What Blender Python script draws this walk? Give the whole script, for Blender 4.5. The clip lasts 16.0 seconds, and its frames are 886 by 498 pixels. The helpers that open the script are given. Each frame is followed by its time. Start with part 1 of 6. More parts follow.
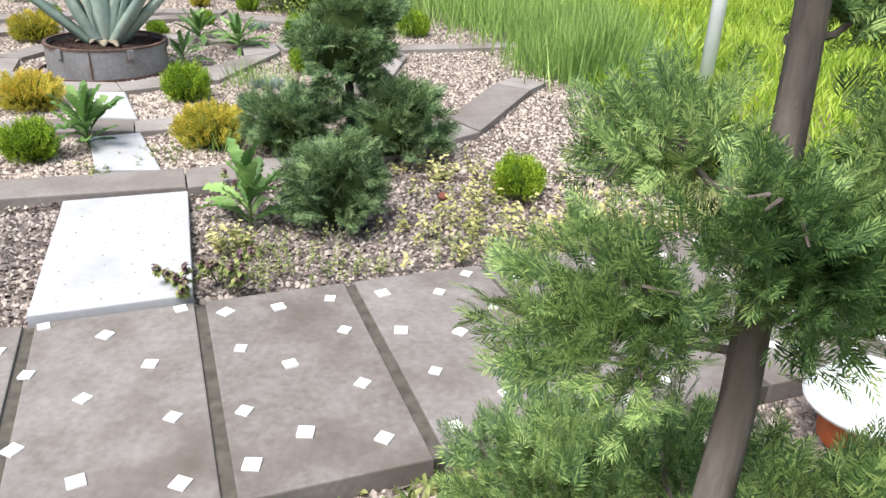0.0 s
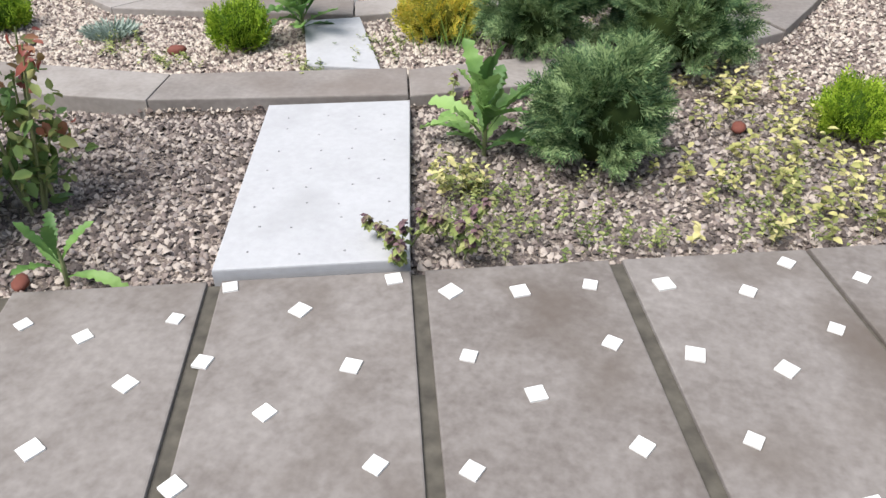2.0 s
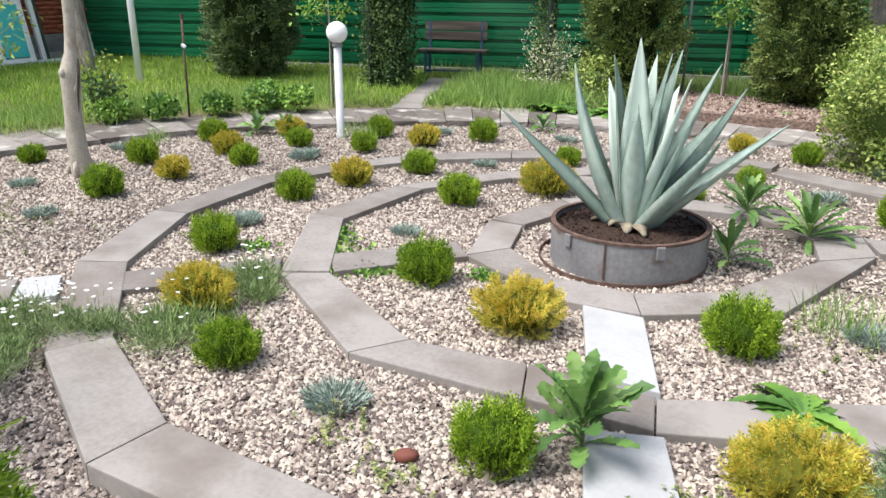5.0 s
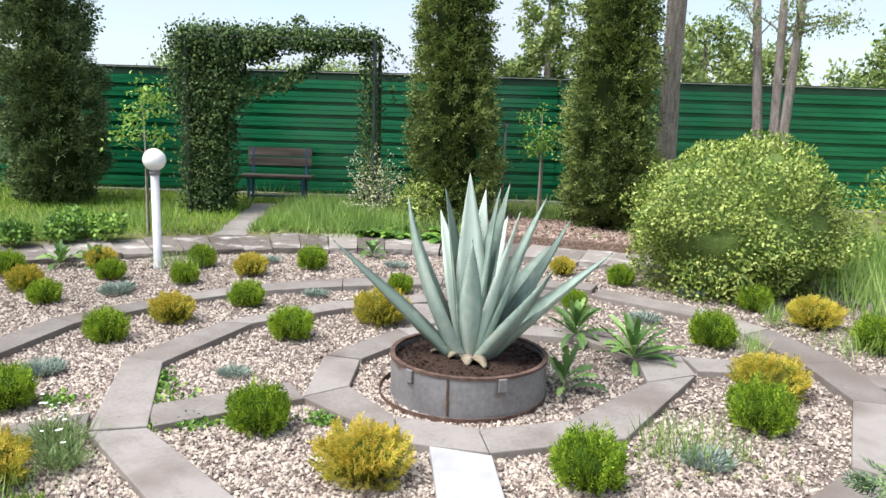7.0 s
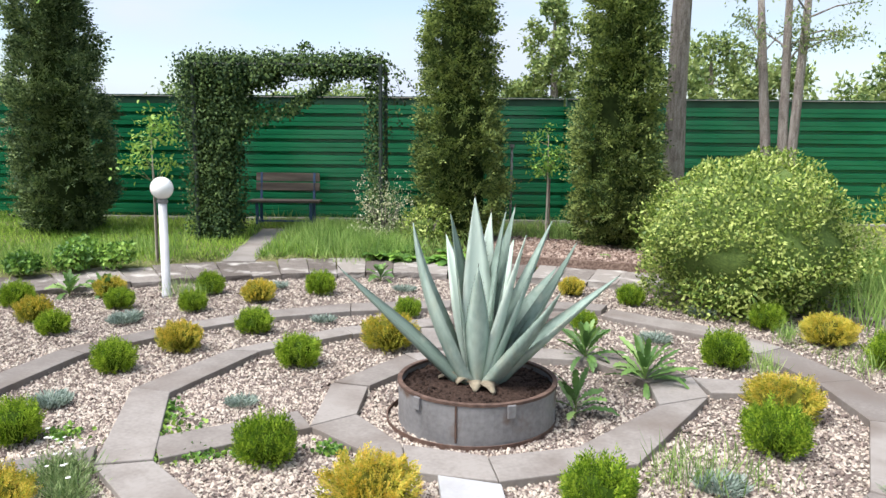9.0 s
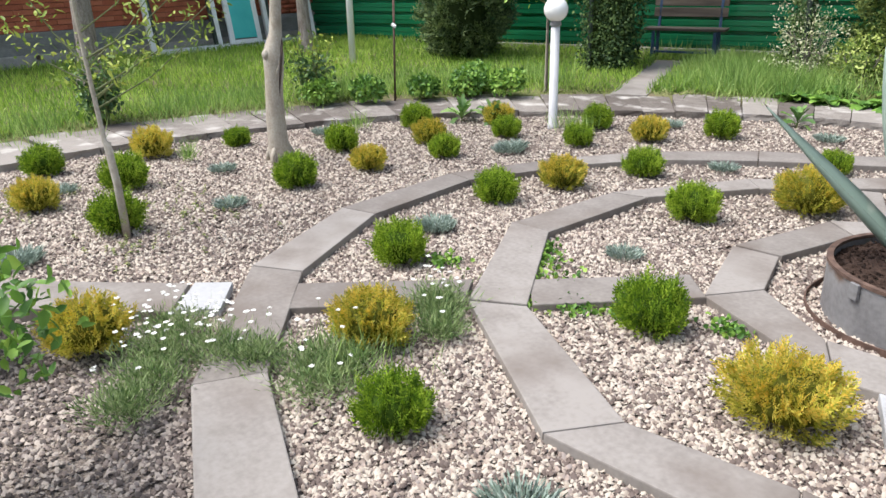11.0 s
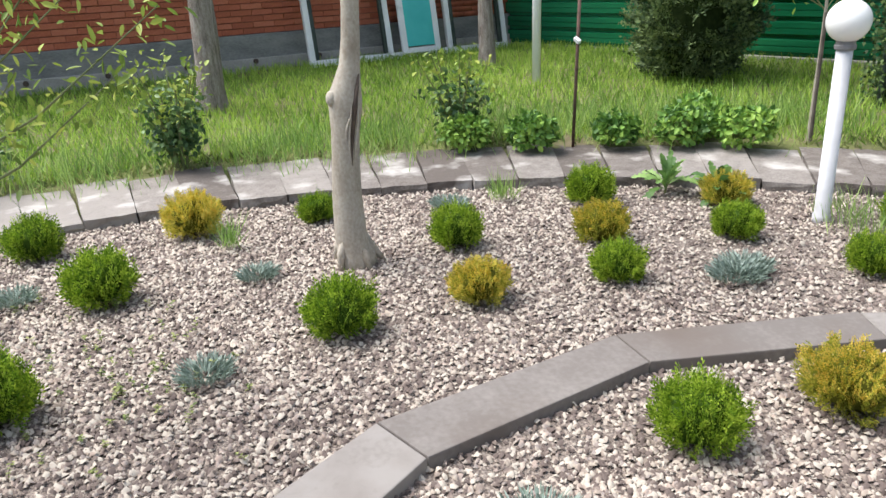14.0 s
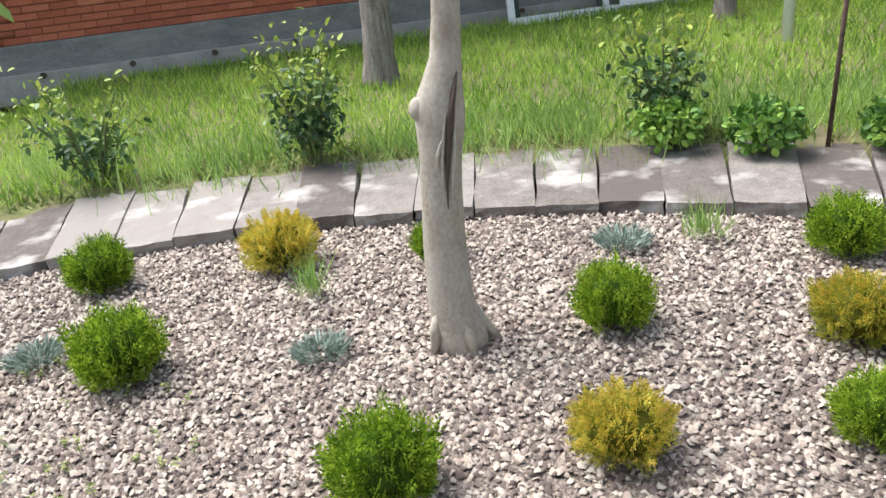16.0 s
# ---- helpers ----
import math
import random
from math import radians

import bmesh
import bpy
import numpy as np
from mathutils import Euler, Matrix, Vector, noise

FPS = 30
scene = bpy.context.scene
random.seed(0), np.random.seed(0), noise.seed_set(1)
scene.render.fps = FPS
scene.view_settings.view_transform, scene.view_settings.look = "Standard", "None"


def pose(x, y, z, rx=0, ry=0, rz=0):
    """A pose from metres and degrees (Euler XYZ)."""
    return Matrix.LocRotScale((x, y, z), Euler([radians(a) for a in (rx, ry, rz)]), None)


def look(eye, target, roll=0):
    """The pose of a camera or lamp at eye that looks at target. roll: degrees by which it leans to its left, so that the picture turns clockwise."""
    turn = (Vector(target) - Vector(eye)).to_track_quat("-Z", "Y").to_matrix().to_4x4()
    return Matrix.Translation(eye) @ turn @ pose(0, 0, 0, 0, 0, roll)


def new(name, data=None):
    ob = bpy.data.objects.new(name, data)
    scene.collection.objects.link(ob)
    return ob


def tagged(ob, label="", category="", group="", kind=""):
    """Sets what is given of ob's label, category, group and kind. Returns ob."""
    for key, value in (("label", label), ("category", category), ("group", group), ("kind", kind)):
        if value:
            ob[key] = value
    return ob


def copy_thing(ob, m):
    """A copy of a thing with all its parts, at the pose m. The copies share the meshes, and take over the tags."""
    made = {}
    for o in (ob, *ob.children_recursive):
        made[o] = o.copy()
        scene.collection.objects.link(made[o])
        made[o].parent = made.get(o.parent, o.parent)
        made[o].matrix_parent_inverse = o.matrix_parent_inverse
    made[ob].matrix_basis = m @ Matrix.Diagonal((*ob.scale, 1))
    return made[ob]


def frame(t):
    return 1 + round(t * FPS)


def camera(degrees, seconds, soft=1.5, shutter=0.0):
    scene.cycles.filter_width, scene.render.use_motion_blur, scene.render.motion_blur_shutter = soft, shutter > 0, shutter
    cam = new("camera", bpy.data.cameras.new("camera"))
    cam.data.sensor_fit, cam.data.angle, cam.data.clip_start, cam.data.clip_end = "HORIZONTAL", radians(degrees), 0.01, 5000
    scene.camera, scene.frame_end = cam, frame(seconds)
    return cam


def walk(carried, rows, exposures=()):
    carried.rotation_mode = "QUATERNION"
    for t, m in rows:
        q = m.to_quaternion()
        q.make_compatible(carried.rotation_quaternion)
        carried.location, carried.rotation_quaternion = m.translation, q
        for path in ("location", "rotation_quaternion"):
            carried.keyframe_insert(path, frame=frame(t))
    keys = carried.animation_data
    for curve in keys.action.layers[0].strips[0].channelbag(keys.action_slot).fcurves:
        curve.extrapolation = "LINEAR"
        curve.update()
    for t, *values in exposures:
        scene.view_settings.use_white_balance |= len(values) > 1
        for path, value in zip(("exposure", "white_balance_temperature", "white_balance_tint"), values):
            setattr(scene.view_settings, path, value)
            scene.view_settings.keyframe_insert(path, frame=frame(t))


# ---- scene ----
cam = camera(60.8, 16.0)
PATH = [
    (0, (-0.029, 0.008, 1.471), (-0.01, 1.812, 0.608), 2.5),
    (0.5, (-0.076, 0.127, 1.442), (-0.126, 1.893, 0.505), 1.4),
    (1, (-0.098, 0.335, 1.403), (-0.224, 2.056, 0.391), 1.2),
    (1.5, (-0.175, 0.597, 1.347), (-0.437, 2.252, 0.256), 0.5),
    (2, (-0.357, 0.881, 1.322), (-0.826, 2.444, 0.165), -0.8),
    (2.5, (-0.501, 1.137, 1.312), (-1.237, 2.58, 0.139), -2.5),
    (3, (-0.611, 1.394, 1.3), (-1.56, 2.761, 0.192), -3.7),
    (3.5, (-0.865, 1.705, 1.359), (-1.898, 3.076, 0.333), -2.6),
    (4, (-0.997, 1.888, 1.492), (-2.087, 3.289, 0.571), -1.4),
    (4.5, (-1.083, 2.071, 1.548), (-2.209, 3.516, 0.744), -0.3),
    (5, (-1.171, 2.173, 1.597), (-2.281, 3.697, 0.931), 0.3),
    (5.2, (-1.22, 2.216, 1.622), (-2.284, 3.794, 1.01), 0.5),
    (7.3, (-1.321, 2.293, 1.66), (-2.067, 4.117, 1.319), 1.7),
    (7.5, (-1.31, 2.3, 1.663), (-2.058, 4.125, 1.332), 1.5),
    (8, (-1.302, 2.314, 1.672), (-2.052, 4.143, 1.363), 1.1),
    (8.2, (-1.296, 2.314, 1.685), (-2.048, 4.143, 1.385), 0.9),
    (10.3, (-1.495, 2.496, 1.625), (-2.642, 4.07, 1.169), 0.4),
    (10.5, (-1.602, 2.554, 1.577), (-2.861, 4.011, 1.037), 0.2),
    (11, (-1.796, 2.811, 1.531), (-3.275, 3.953, 0.82), -1.3),
    (11.5, (-2.07, 3.069, 1.471), (-3.656, 3.96, 0.641), -3.1),
    (12, (-2.351, 3.363, 1.424), (-3.969, 4.128, 0.531), -4.2),
    (12.5, (-2.694, 3.649, 1.441), (-4.327, 4.401, 0.566), -4.3),
    (13, (-3.079, 3.957, 1.445), (-4.737, 4.734, 0.64), -3.4),
    (13.5, (-3.448, 4.436, 1.427), (-5.145, 5.189, 0.684), -2.7),
    (14, (-3.874, 4.714, 1.463), (-5.629, 5.365, 0.758), -2.6),
    (14.5, (-4.206, 4.96, 1.456), (-6.025, 5.435, 0.773), -2.9),
    (15, (-4.554, 5.113, 1.437), (-6.411, 5.397, 0.752), -3.6),
    (15.5, (-4.876, 5.301, 1.437), (-6.744, 5.39, 0.726), -4.8),
    (16, (-5.153, 5.529, 1.405), (-6.992, 5.569, 0.621), -6.6),
]
walk(cam, [(t, look(eye, target, roll)) for t, eye, target, roll in PATH], [(0.0, 1.15), (1.5, 0.93), (2.0, 0.9), (2.5, 0.95), (3.2, 1.02), (4.0, 1.0), (5.2, 1.1), (7.3, 1.14), (8.2, 1.14), (10.3, 1.06), (11.0, 1.03), (12.0, 0.92), (13.5, 1.03), (15.2, 1.29), (16.0, 1.27)])

# ---- world and sun: bright, thinly overcast ----
SUN_UP, SUN_TURN = 60.0, 215.0
world = bpy.data.worlds.new("world")
scene.world = world
world.use_nodes = True
wn, wl = world.node_tree.nodes, world.node_tree.links
bg = wn["Background"]
sky = wn.new("ShaderNodeTexSky")
sky.sky_type, sky.sun_disc = "NISHITA", False
sky.sun_elevation, sky.sun_rotation = radians(SUN_UP), radians(SUN_TURN)
coords = wn.new("ShaderNodeTexCoord")
mapping = wn.new("ShaderNodeMapping")
mapping.inputs["Scale"].default_value = (1.0, 1.0, 3.2)
cloud = wn.new("ShaderNodeTexNoise")
cloud.inputs["Scale"].default_value, cloud.inputs["Detail"].default_value = 2.6, 7
ramp = wn.new("ShaderNodeValToRGB")
ramp.color_ramp.elements[0].position, ramp.color_ramp.elements[1].position = 0.40, 0.58
ramp.color_ramp.elements[0].color, ramp.color_ramp.elements[1].color = (0.30, 0.30, 0.30, 1), (1, 1, 1, 1)
mixc = wn.new("ShaderNodeMix")
mixc.data_type = "RGBA"
mixc.inputs[7].default_value = (3.8, 4.25, 5.0, 1)
wl.new(coords.outputs["Generated"], mapping.inputs["Vector"])
wl.new(mapping.outputs["Vector"], cloud.inputs["Vector"])
wl.new(cloud.outputs["Fac"], ramp.inputs["Fac"])
wl.new(ramp.outputs["Color"], mixc.inputs[0])
wl.new(sky.outputs["Color"], mixc.inputs[6])
wl.new(mixc.outputs[2], bg.inputs["Color"])
bg.inputs["Strength"].default_value = 0.10
sun = new("sun", bpy.data.lights.new("sun", "SUN"))
sun.data.energy, sun.data.angle, sun.data.color = 3.4, radians(40), (1.0, 0.965, 0.93)
sun.matrix_world = pose(0, 0, 20, 90 - SUN_UP, 0, 180 - SUN_TURN)


# ---- materials ----
def material(name, stops, scale=30.0, rough=0.8, bump=0.3, detail=6, fine=0.0, island=0.0, per_object=0.0, metal=0.0,
             glow=0.0, stain=None, stain_scale=2.0, stain_at=(0.5, 0.62), thin=0.0, stretch=(1, 1, 1), spec=0.4, distance=0.01):
    """stops: colours from low to high noise; fine: share of a second, eight times finer grain; island, per_object: how far
    the loose pieces or the objects shift along the stops; stain: a second colour laid on in patches; thin: light let through."""
    m = bpy.data.materials.new(name)
    m.use_nodes = True
    n, l = m.node_tree.nodes, m.node_tree.links
    p = n["Principled BSDF"]
    co = n.new("ShaderNodeTexCoord")
    mp = n.new("ShaderNodeMapping")
    mp.inputs["Scale"].default_value = stretch
    l.new(co.outputs["Object"], mp.inputs["Vector"])

    def grain(s, d):
        x = n.new("ShaderNodeTexNoise")
        x.inputs["Scale"].default_value, x.inputs["Detail"].default_value = s, d
        l.new(mp.outputs["Vector"], x.inputs["Vector"])
        return x.outputs["Fac"]

    def calc(op, a, b):
        x = n.new("ShaderNodeMath")
        x.operation = op
        for i, v in enumerate((a, b)):
            if isinstance(v, float) or isinstance(v, int):
                x.inputs[i].default_value = v
            else:
                l.new(v, x.inputs[i])
        return x.outputs[0]

    base = grain(scale, detail)
    value = base
    if fine:
        value = calc("ADD", calc("MULTIPLY", base, 1 - fine), calc("MULTIPLY", grain(scale * 8, 3), fine))
    if island:
        g = n.new("ShaderNodeNewGeometry")
        value = calc("ADD", value, calc("MULTIPLY", calc("SUBTRACT", g.outputs["Random Per Island"], 0.5), island))
    if per_object:
        g = n.new("ShaderNodeObjectInfo")
        value = calc("ADD", value, calc("MULTIPLY", calc("SUBTRACT", g.outputs["Random"], 0.5), per_object))
    r = n.new("ShaderNodeValToRGB")
    e = r.color_ramp.elements
    lo, hi = 0.28, 0.72
    e[0].position, e[0].color = lo, (*stops[0], 1)
    e[1].position, e[1].color = hi, (*stops[-1], 1)
    for i, c in enumerate(stops[1:-1]):
        k = e.new(lo + (hi - lo) * (i + 1) / (len(stops) - 1))
        k.color = (*c, 1)
    l.new(value, r.inputs["Fac"])
    colour = r.outputs["Color"]
    if stain:
        mask = n.new("ShaderNodeValToRGB")
        mask.color_ramp.elements[0].position, mask.color_ramp.elements[1].position = stain_at
        l.new(grain(stain_scale, 8), mask.inputs["Fac"])
        mx = n.new("ShaderNodeMix")
        mx.data_type = "RGBA"
        mx.inputs[7].default_value = (*stain, 1)
        l.new(mask.outputs["Color"], mx.inputs[0])
        l.new(colour, mx.inputs[6])
        colour = mx.outputs[2]
    l.new(colour, p.inputs["Base Color"])
    p.inputs["Roughness"].default_value, p.inputs["Metallic"].default_value = rough, metal
    p.inputs["Specular IOR Level"].default_value = spec
    if glow:
        l.new(colour, p.inputs["Emission Color"])
        p.inputs["Emission Strength"].default_value = glow
    if bump:
        b = n.new("ShaderNodeBump")
        b.inputs["Strength"].default_value, b.inputs["Distance"].default_value = bump, distance
        l.new(value if not (island or per_object) else base, b.inputs["Height"])
        l.new(b.outputs["Normal"], p.inputs["Normal"])
    if thin:
        t = n.new("ShaderNodeBsdfTranslucent")
        l.new(colour, t.inputs["Color"])
        s = n.new("ShaderNodeMixShader")
        s.inputs[0].default_value = thin
        l.new(p.outputs[0], s.inputs[1])
        l.new(t.outputs[0], s.inputs[2])
        l.new(s.outputs[0], n["Material Output"].inputs["Surface"])
    return m


M = {}
M["slab"] = material("path concrete", [(0.165, 0.145, 0.133), (0.218, 0.196, 0.181), (0.275, 0.251, 0.234)], 5, 0.9, 0.35, fine=0.4, per_object=0.5, stain=(0.14, 0.113, 0.097), stain_scale=1.7, stain_at=(0.48, 0.72))
M["paving"] = material("pavement concrete", [(0.125, 0.107, 0.097), (0.175, 0.156, 0.144), (0.228, 0.207, 0.193)], 5, 0.85, 0.4, fine=0.5, per_object=0.15, stain=(0.10, 0.08, 0.066), stain_scale=2.2, stain_at=(0.48, 0.70))
M["joint"] = material("damp joint mortar", [(0.05, 0.044, 0.036), (0.10, 0.09, 0.072)], 20, 0.95, 0.5)
M["white slab"] = material("white painted concrete", [(0.335, 0.335, 0.345), (0.40, 0.40, 0.412)], 5, 0.8, 0.25, fine=0.5, stain=(0.29, 0.29, 0.295), stain_scale=3, stain_at=(0.55, 0.85))
M["dot"] = material("pit shade disc", [(0.16, 0.16, 0.165), (0.25, 0.25, 0.25)], 40, 0.9, 0.2)
M["tile"] = material("white inset tile", [(0.612, 0.603, 0.578), (0.731, 0.722, 0.705)], 12, 0.6, 0.1, per_object=0.2)
M["stone"] = material("worn kerb stone", [(0.11, 0.092, 0.082), (0.18, 0.158, 0.143), (0.262, 0.237, 0.218)], 9, 0.92, 1.0, fine=0.5, per_object=0.6, stain=(0.46, 0.435, 0.41), stain_scale=3.2, stain_at=(0.54, 0.70), distance=0.02)
M["gravel"] = material("mixed river gravel", [(0.125, 0.095, 0.084), (0.225, 0.178, 0.152), (0.31, 0.252, 0.21), (0.405, 0.347, 0.288), (0.24, 0.204, 0.19), (0.34, 0.264, 0.222), (0.455, 0.402, 0.342)], 14, 0.85, 0.25, island=0.95, detail=3)
M["dark gravel"] = material("dark crushed gravel", [(0.085, 0.068, 0.062), (0.165, 0.13, 0.118), (0.235, 0.19, 0.168), (0.19, 0.165, 0.158), (0.38, 0.325, 0.285)], 14, 0.85, 0.25, island=0.95, detail=3)
M["gravel bed"] = material("gravel underlayer", [(0.09, 0.072, 0.063), (0.22, 0.178, 0.153), (0.40, 0.34, 0.29)], 95, 0.95, 1.0, detail=2, distance=0.02)
M["soil"] = material("dark potting soil", [(0.010, 0.006, 0.005), (0.028, 0.017, 0.013), (0.06, 0.038, 0.03)], 40, 0.95, 1.0, fine=0.4, distance=0.03, island=0.4, spec=0.15)
M["lawn"] = material("grassy ground", [(0.085, 0.085, 0.035), (0.135, 0.15, 0.05), (0.20, 0.22, 0.07)], 3.0, 0.95, 0.8, fine=0.5, stain=(0.17, 0.135, 0.085), stain_scale=2.2, stain_at=(0.5, 0.66))
M["grass"] = material("grass blades", [(0.13, 0.255, 0.035), (0.28, 0.46, 0.06), (0.48, 0.64, 0.125)], 1.2, 0.6, 0, island=0.6, thin=0.35)
# Grass copy made brighter and yellower: direct sun put into its colour.
M["sunny grass"] = material("sun painted meadow grass", [(0.19, 0.31, 0.03), (0.34, 0.48, 0.05), (0.52, 0.64, 0.11)], 1.2, 0.6, 0, island=0.6, thin=0.4)
M["tall grass"] = material("tall grass", [(0.14, 0.25, 0.06), (0.26, 0.42, 0.10), (0.44, 0.58, 0.19)], 1.2, 0.6, 0, island=0.5, thin=0.35)
M["globe"] = material("green dwarf thuja", [(0.08, 0.165, 0.010), (0.20, 0.325, 0.018), (0.41, 0.54, 0.055)], 26, 0.6, 0, island=0.5, per_object=0.15, thin=0.27)
M["gold"] = material("golden dwarf thuja tips", [(0.50, 0.41, 0.04), (0.72, 0.50, 0.06), (0.86, 0.62, 0.13)], 26, 0.6, 0, island=0.5, per_object=0.35, thin=0.36)
M["gold leaf"] = material("olive dwarf thuja sprays", [(0.24, 0.27, 0.03), (0.46, 0.44, 0.055), (0.70, 0.60, 0.12)], 26, 0.6, 0, island=0.5, per_object=0.35, thin=0.33)
M["column"] = material("columnar thuja", [(0.05, 0.092, 0.024), (0.145, 0.205, 0.056), (0.30, 0.365, 0.10)], 3, 0.65, 0, island=0.65, thin=0.15)
M["dark column"] = material("dark columnar thuja", [(0.04, 0.075, 0.03), (0.11, 0.165, 0.065), (0.22, 0.29, 0.11)], 3, 0.65, 0, island=0.65, thin=0.15)
M["near thuja"] = material("fresh thuja sprays", [(0.12, 0.23, 0.02), (0.28, 0.43, 0.04), (0.54, 0.67, 0.10)], 6, 0.6, 0, island=0.6, thin=0.28)
M["juniper"] = material("grey green juniper", [(0.05, 0.105, 0.045), (0.125, 0.21, 0.085), (0.30, 0.40, 0.18)], 5, 0.65, 0, island=0.55, thin=0.2)
M["spray"] = material("scale leaf sprays", [(0.055, 0.115, 0.038), (0.14, 0.235, 0.07), (0.34, 0.45, 0.15)], 5, 0.6, 0, island=0.55, thin=0.25)
# Near-black solid cores: the shade inside dense foliage is put into their colour.
M["core"] = material("inner shade core", [(0.014, 0.024, 0.008), (0.036, 0.054, 0.016)], 20, 0.95, 0.6, spec=0.05)
# Dwarf thuja cores: dim foliage tones painted as the shade between plates.
M["green core"] = material("green inner shade core", [(0.022, 0.045, 0.006), (0.055, 0.10, 0.012)], 40, 0.95, 0.8, spec=0.1)
M["gold core"] = material("golden inner shade core", [(0.05, 0.055, 0.008), (0.11, 0.11, 0.015)], 40, 0.95, 0.8, spec=0.1)
# Dimmed leaf green for a solid lump: shade behind the leaves, coloured in.
M["shrub core"] = material("shrub inner shade core", [(0.05, 0.09, 0.018), (0.13, 0.19, 0.04)], 40, 0.9, 0.8)
M["lavender"] = material("grey cushion leaves", [(0.13, 0.18, 0.14), (0.24, 0.31, 0.26), (0.36, 0.43, 0.38)], 10, 0.8, 0, island=0.5, thin=0.15)
M["mat"] = material("silvery green mat leaves", [(0.10, 0.17, 0.055), (0.20, 0.29, 0.105), (0.35, 0.43, 0.20)], 10, 0.8, 0, island=0.6, thin=0.22)
M["ivy"] = material("dark ivy leaves", [(0.018, 0.045, 0.015), (0.05, 0.096, 0.032), (0.125, 0.19, 0.058)], 3, 0.6, 0, island=0.7, thin=0.1, spec=0.2)
M["variegated"] = material("pale edged shrub leaves", [(0.09, 0.16, 0.025), (0.26, 0.36, 0.06), (0.50, 0.57, 0.17)], 4, 0.5, 0, island=0.75, thin=0.28)
M["leaf"] = material("fresh green leaves", [(0.063, 0.154, 0.028), (0.154, 0.308, 0.049), (0.308, 0.476, 0.084)], 5, 0.55, 0, island=0.5, per_object=0.3, thin=0.25)
M["dark leaf"] = material("dark bluish rose leaves", [(0.035, 0.085, 0.03), (0.085, 0.165, 0.055), (0.17, 0.27, 0.09)], 6, 0.5, 0, island=0.5, thin=0.2)
M["young leaf"] = material("light young tree leaves", [(0.13, 0.21, 0.035), (0.27, 0.37, 0.06), (0.44, 0.50, 0.10)], 5, 0.55, 0, island=0.6, thin=0.3)
M["weed"] = material("pale weed leaves", [(0.11, 0.155, 0.045), (0.21, 0.255, 0.075), (0.36, 0.38, 0.15)], 5, 0.7, 0, island=0.6, thin=0.25)
M["burdock"] = material("broad weed leaves", [(0.075, 0.16, 0.042), (0.145, 0.27, 0.065), (0.25, 0.39, 0.12)], 9, 0.55, 0.3, island=0.3, per_object=0.7, thin=0.25)
M["rose leaf"] = material("rose leaves", [(0.091, 0.169, 0.052), (0.182, 0.26, 0.078), (0.286, 0.286, 0.104)], 6, 0.5, 0, island=0.5, thin=0.2)
M["rose red"] = material("young red rose leaves", [(0.20, 0.035, 0.03), (0.27, 0.10, 0.06), (0.26, 0.20, 0.09)], 6, 0.5, 0, island=0.5, thin=0.2)
M["purple"] = material("purple nettle tops", [(0.10, 0.055, 0.07), (0.17, 0.10, 0.11), (0.20, 0.18, 0.09)], 6, 0.7, 0, island=0.6, thin=0.15)
M["lilac"] = material("lilac petals", [(0.42, 0.22, 0.42), (0.62, 0.40, 0.58)], 9, 0.7, 0, island=0.5, thin=0.2)
M["petal"] = material("white petals", [(0.741, 0.741, 0.703), (0.8, 0.8, 0.8)], 9, 0.7, 0, thin=0.2)
M["cream"] = material("cream blossom", [(0.55, 0.55, 0.32), (0.75, 0.74, 0.55)], 9, 0.7, 0, island=0.5, thin=0.2)
M["stem"] = material("green stems", [(0.10, 0.13, 0.05), (0.19, 0.20, 0.09)], 9, 0.7, 0.1)
M["bark"] = material("smooth pale bark", [(0.27, 0.232, 0.185), (0.38, 0.338, 0.282), (0.47, 0.432, 0.372)], 9, 0.9, 0.6, fine=0.5, stretch=(1, 1, 0.75), stain=(0.25, 0.205, 0.155), stain_scale=6, stain_at=(0.56, 0.72))
M["rough bark"] = material("furrowed grey bark", [(0.08, 0.06, 0.052), (0.34, 0.29, 0.265), (0.58, 0.53, 0.49)], 24, 0.95, 1.0, fine=0.45, stretch=(1, 1, 0.18), distance=0.05)
M["conifer bark"] = material("grey conifer bark", [(0.04, 0.031, 0.026), (0.092, 0.075, 0.063), (0.16, 0.138, 0.12)], 14, 0.95, 1.0, stretch=(1, 1, 0.25), distance=0.03)
M["wound"] = material("dark bark wound", [(0.09, 0.07, 0.052), (0.22, 0.18, 0.14)], 24, 0.95, 1.0, stretch=(1, 1, 0.3))
M["agave"] = material("blue green agave skin", [(0.16, 0.22, 0.185), (0.255, 0.335, 0.29), (0.36, 0.45, 0.39), (0.47, 0.56, 0.49)], 4, 0.6, 0.15, per_object=0.9, fine=0.25, stain=(0.35, 0.38, 0.31), stain_scale=7, stain_at=(0.56, 0.74), stretch=(1, 1, 0.4))
M["agave dry"] = material("dried agave base", [(0.09, 0.07, 0.048), (0.21, 0.175, 0.125), (0.34, 0.30, 0.22)], 14, 0.9, 0.6)
M["thorn"] = material("dark thorns", [(0.05, 0.035, 0.03), (0.10, 0.07, 0.05)], 20, 0.6, 0)
M["steel"] = material("grey weathered steel", [(0.15, 0.147, 0.152), (0.22, 0.216, 0.222), (0.28, 0.276, 0.282)], 5, 0.55, 0.2, fine=0.4, stain=(0.13, 0.08, 0.055), stain_scale=4, stain_at=(0.60, 0.72), metal=0.25)
M["rust"] = material("rusty steel", [(0.055, 0.034, 0.027), (0.10, 0.06, 0.046), (0.15, 0.095, 0.075)], 22, 0.85, 0.4)
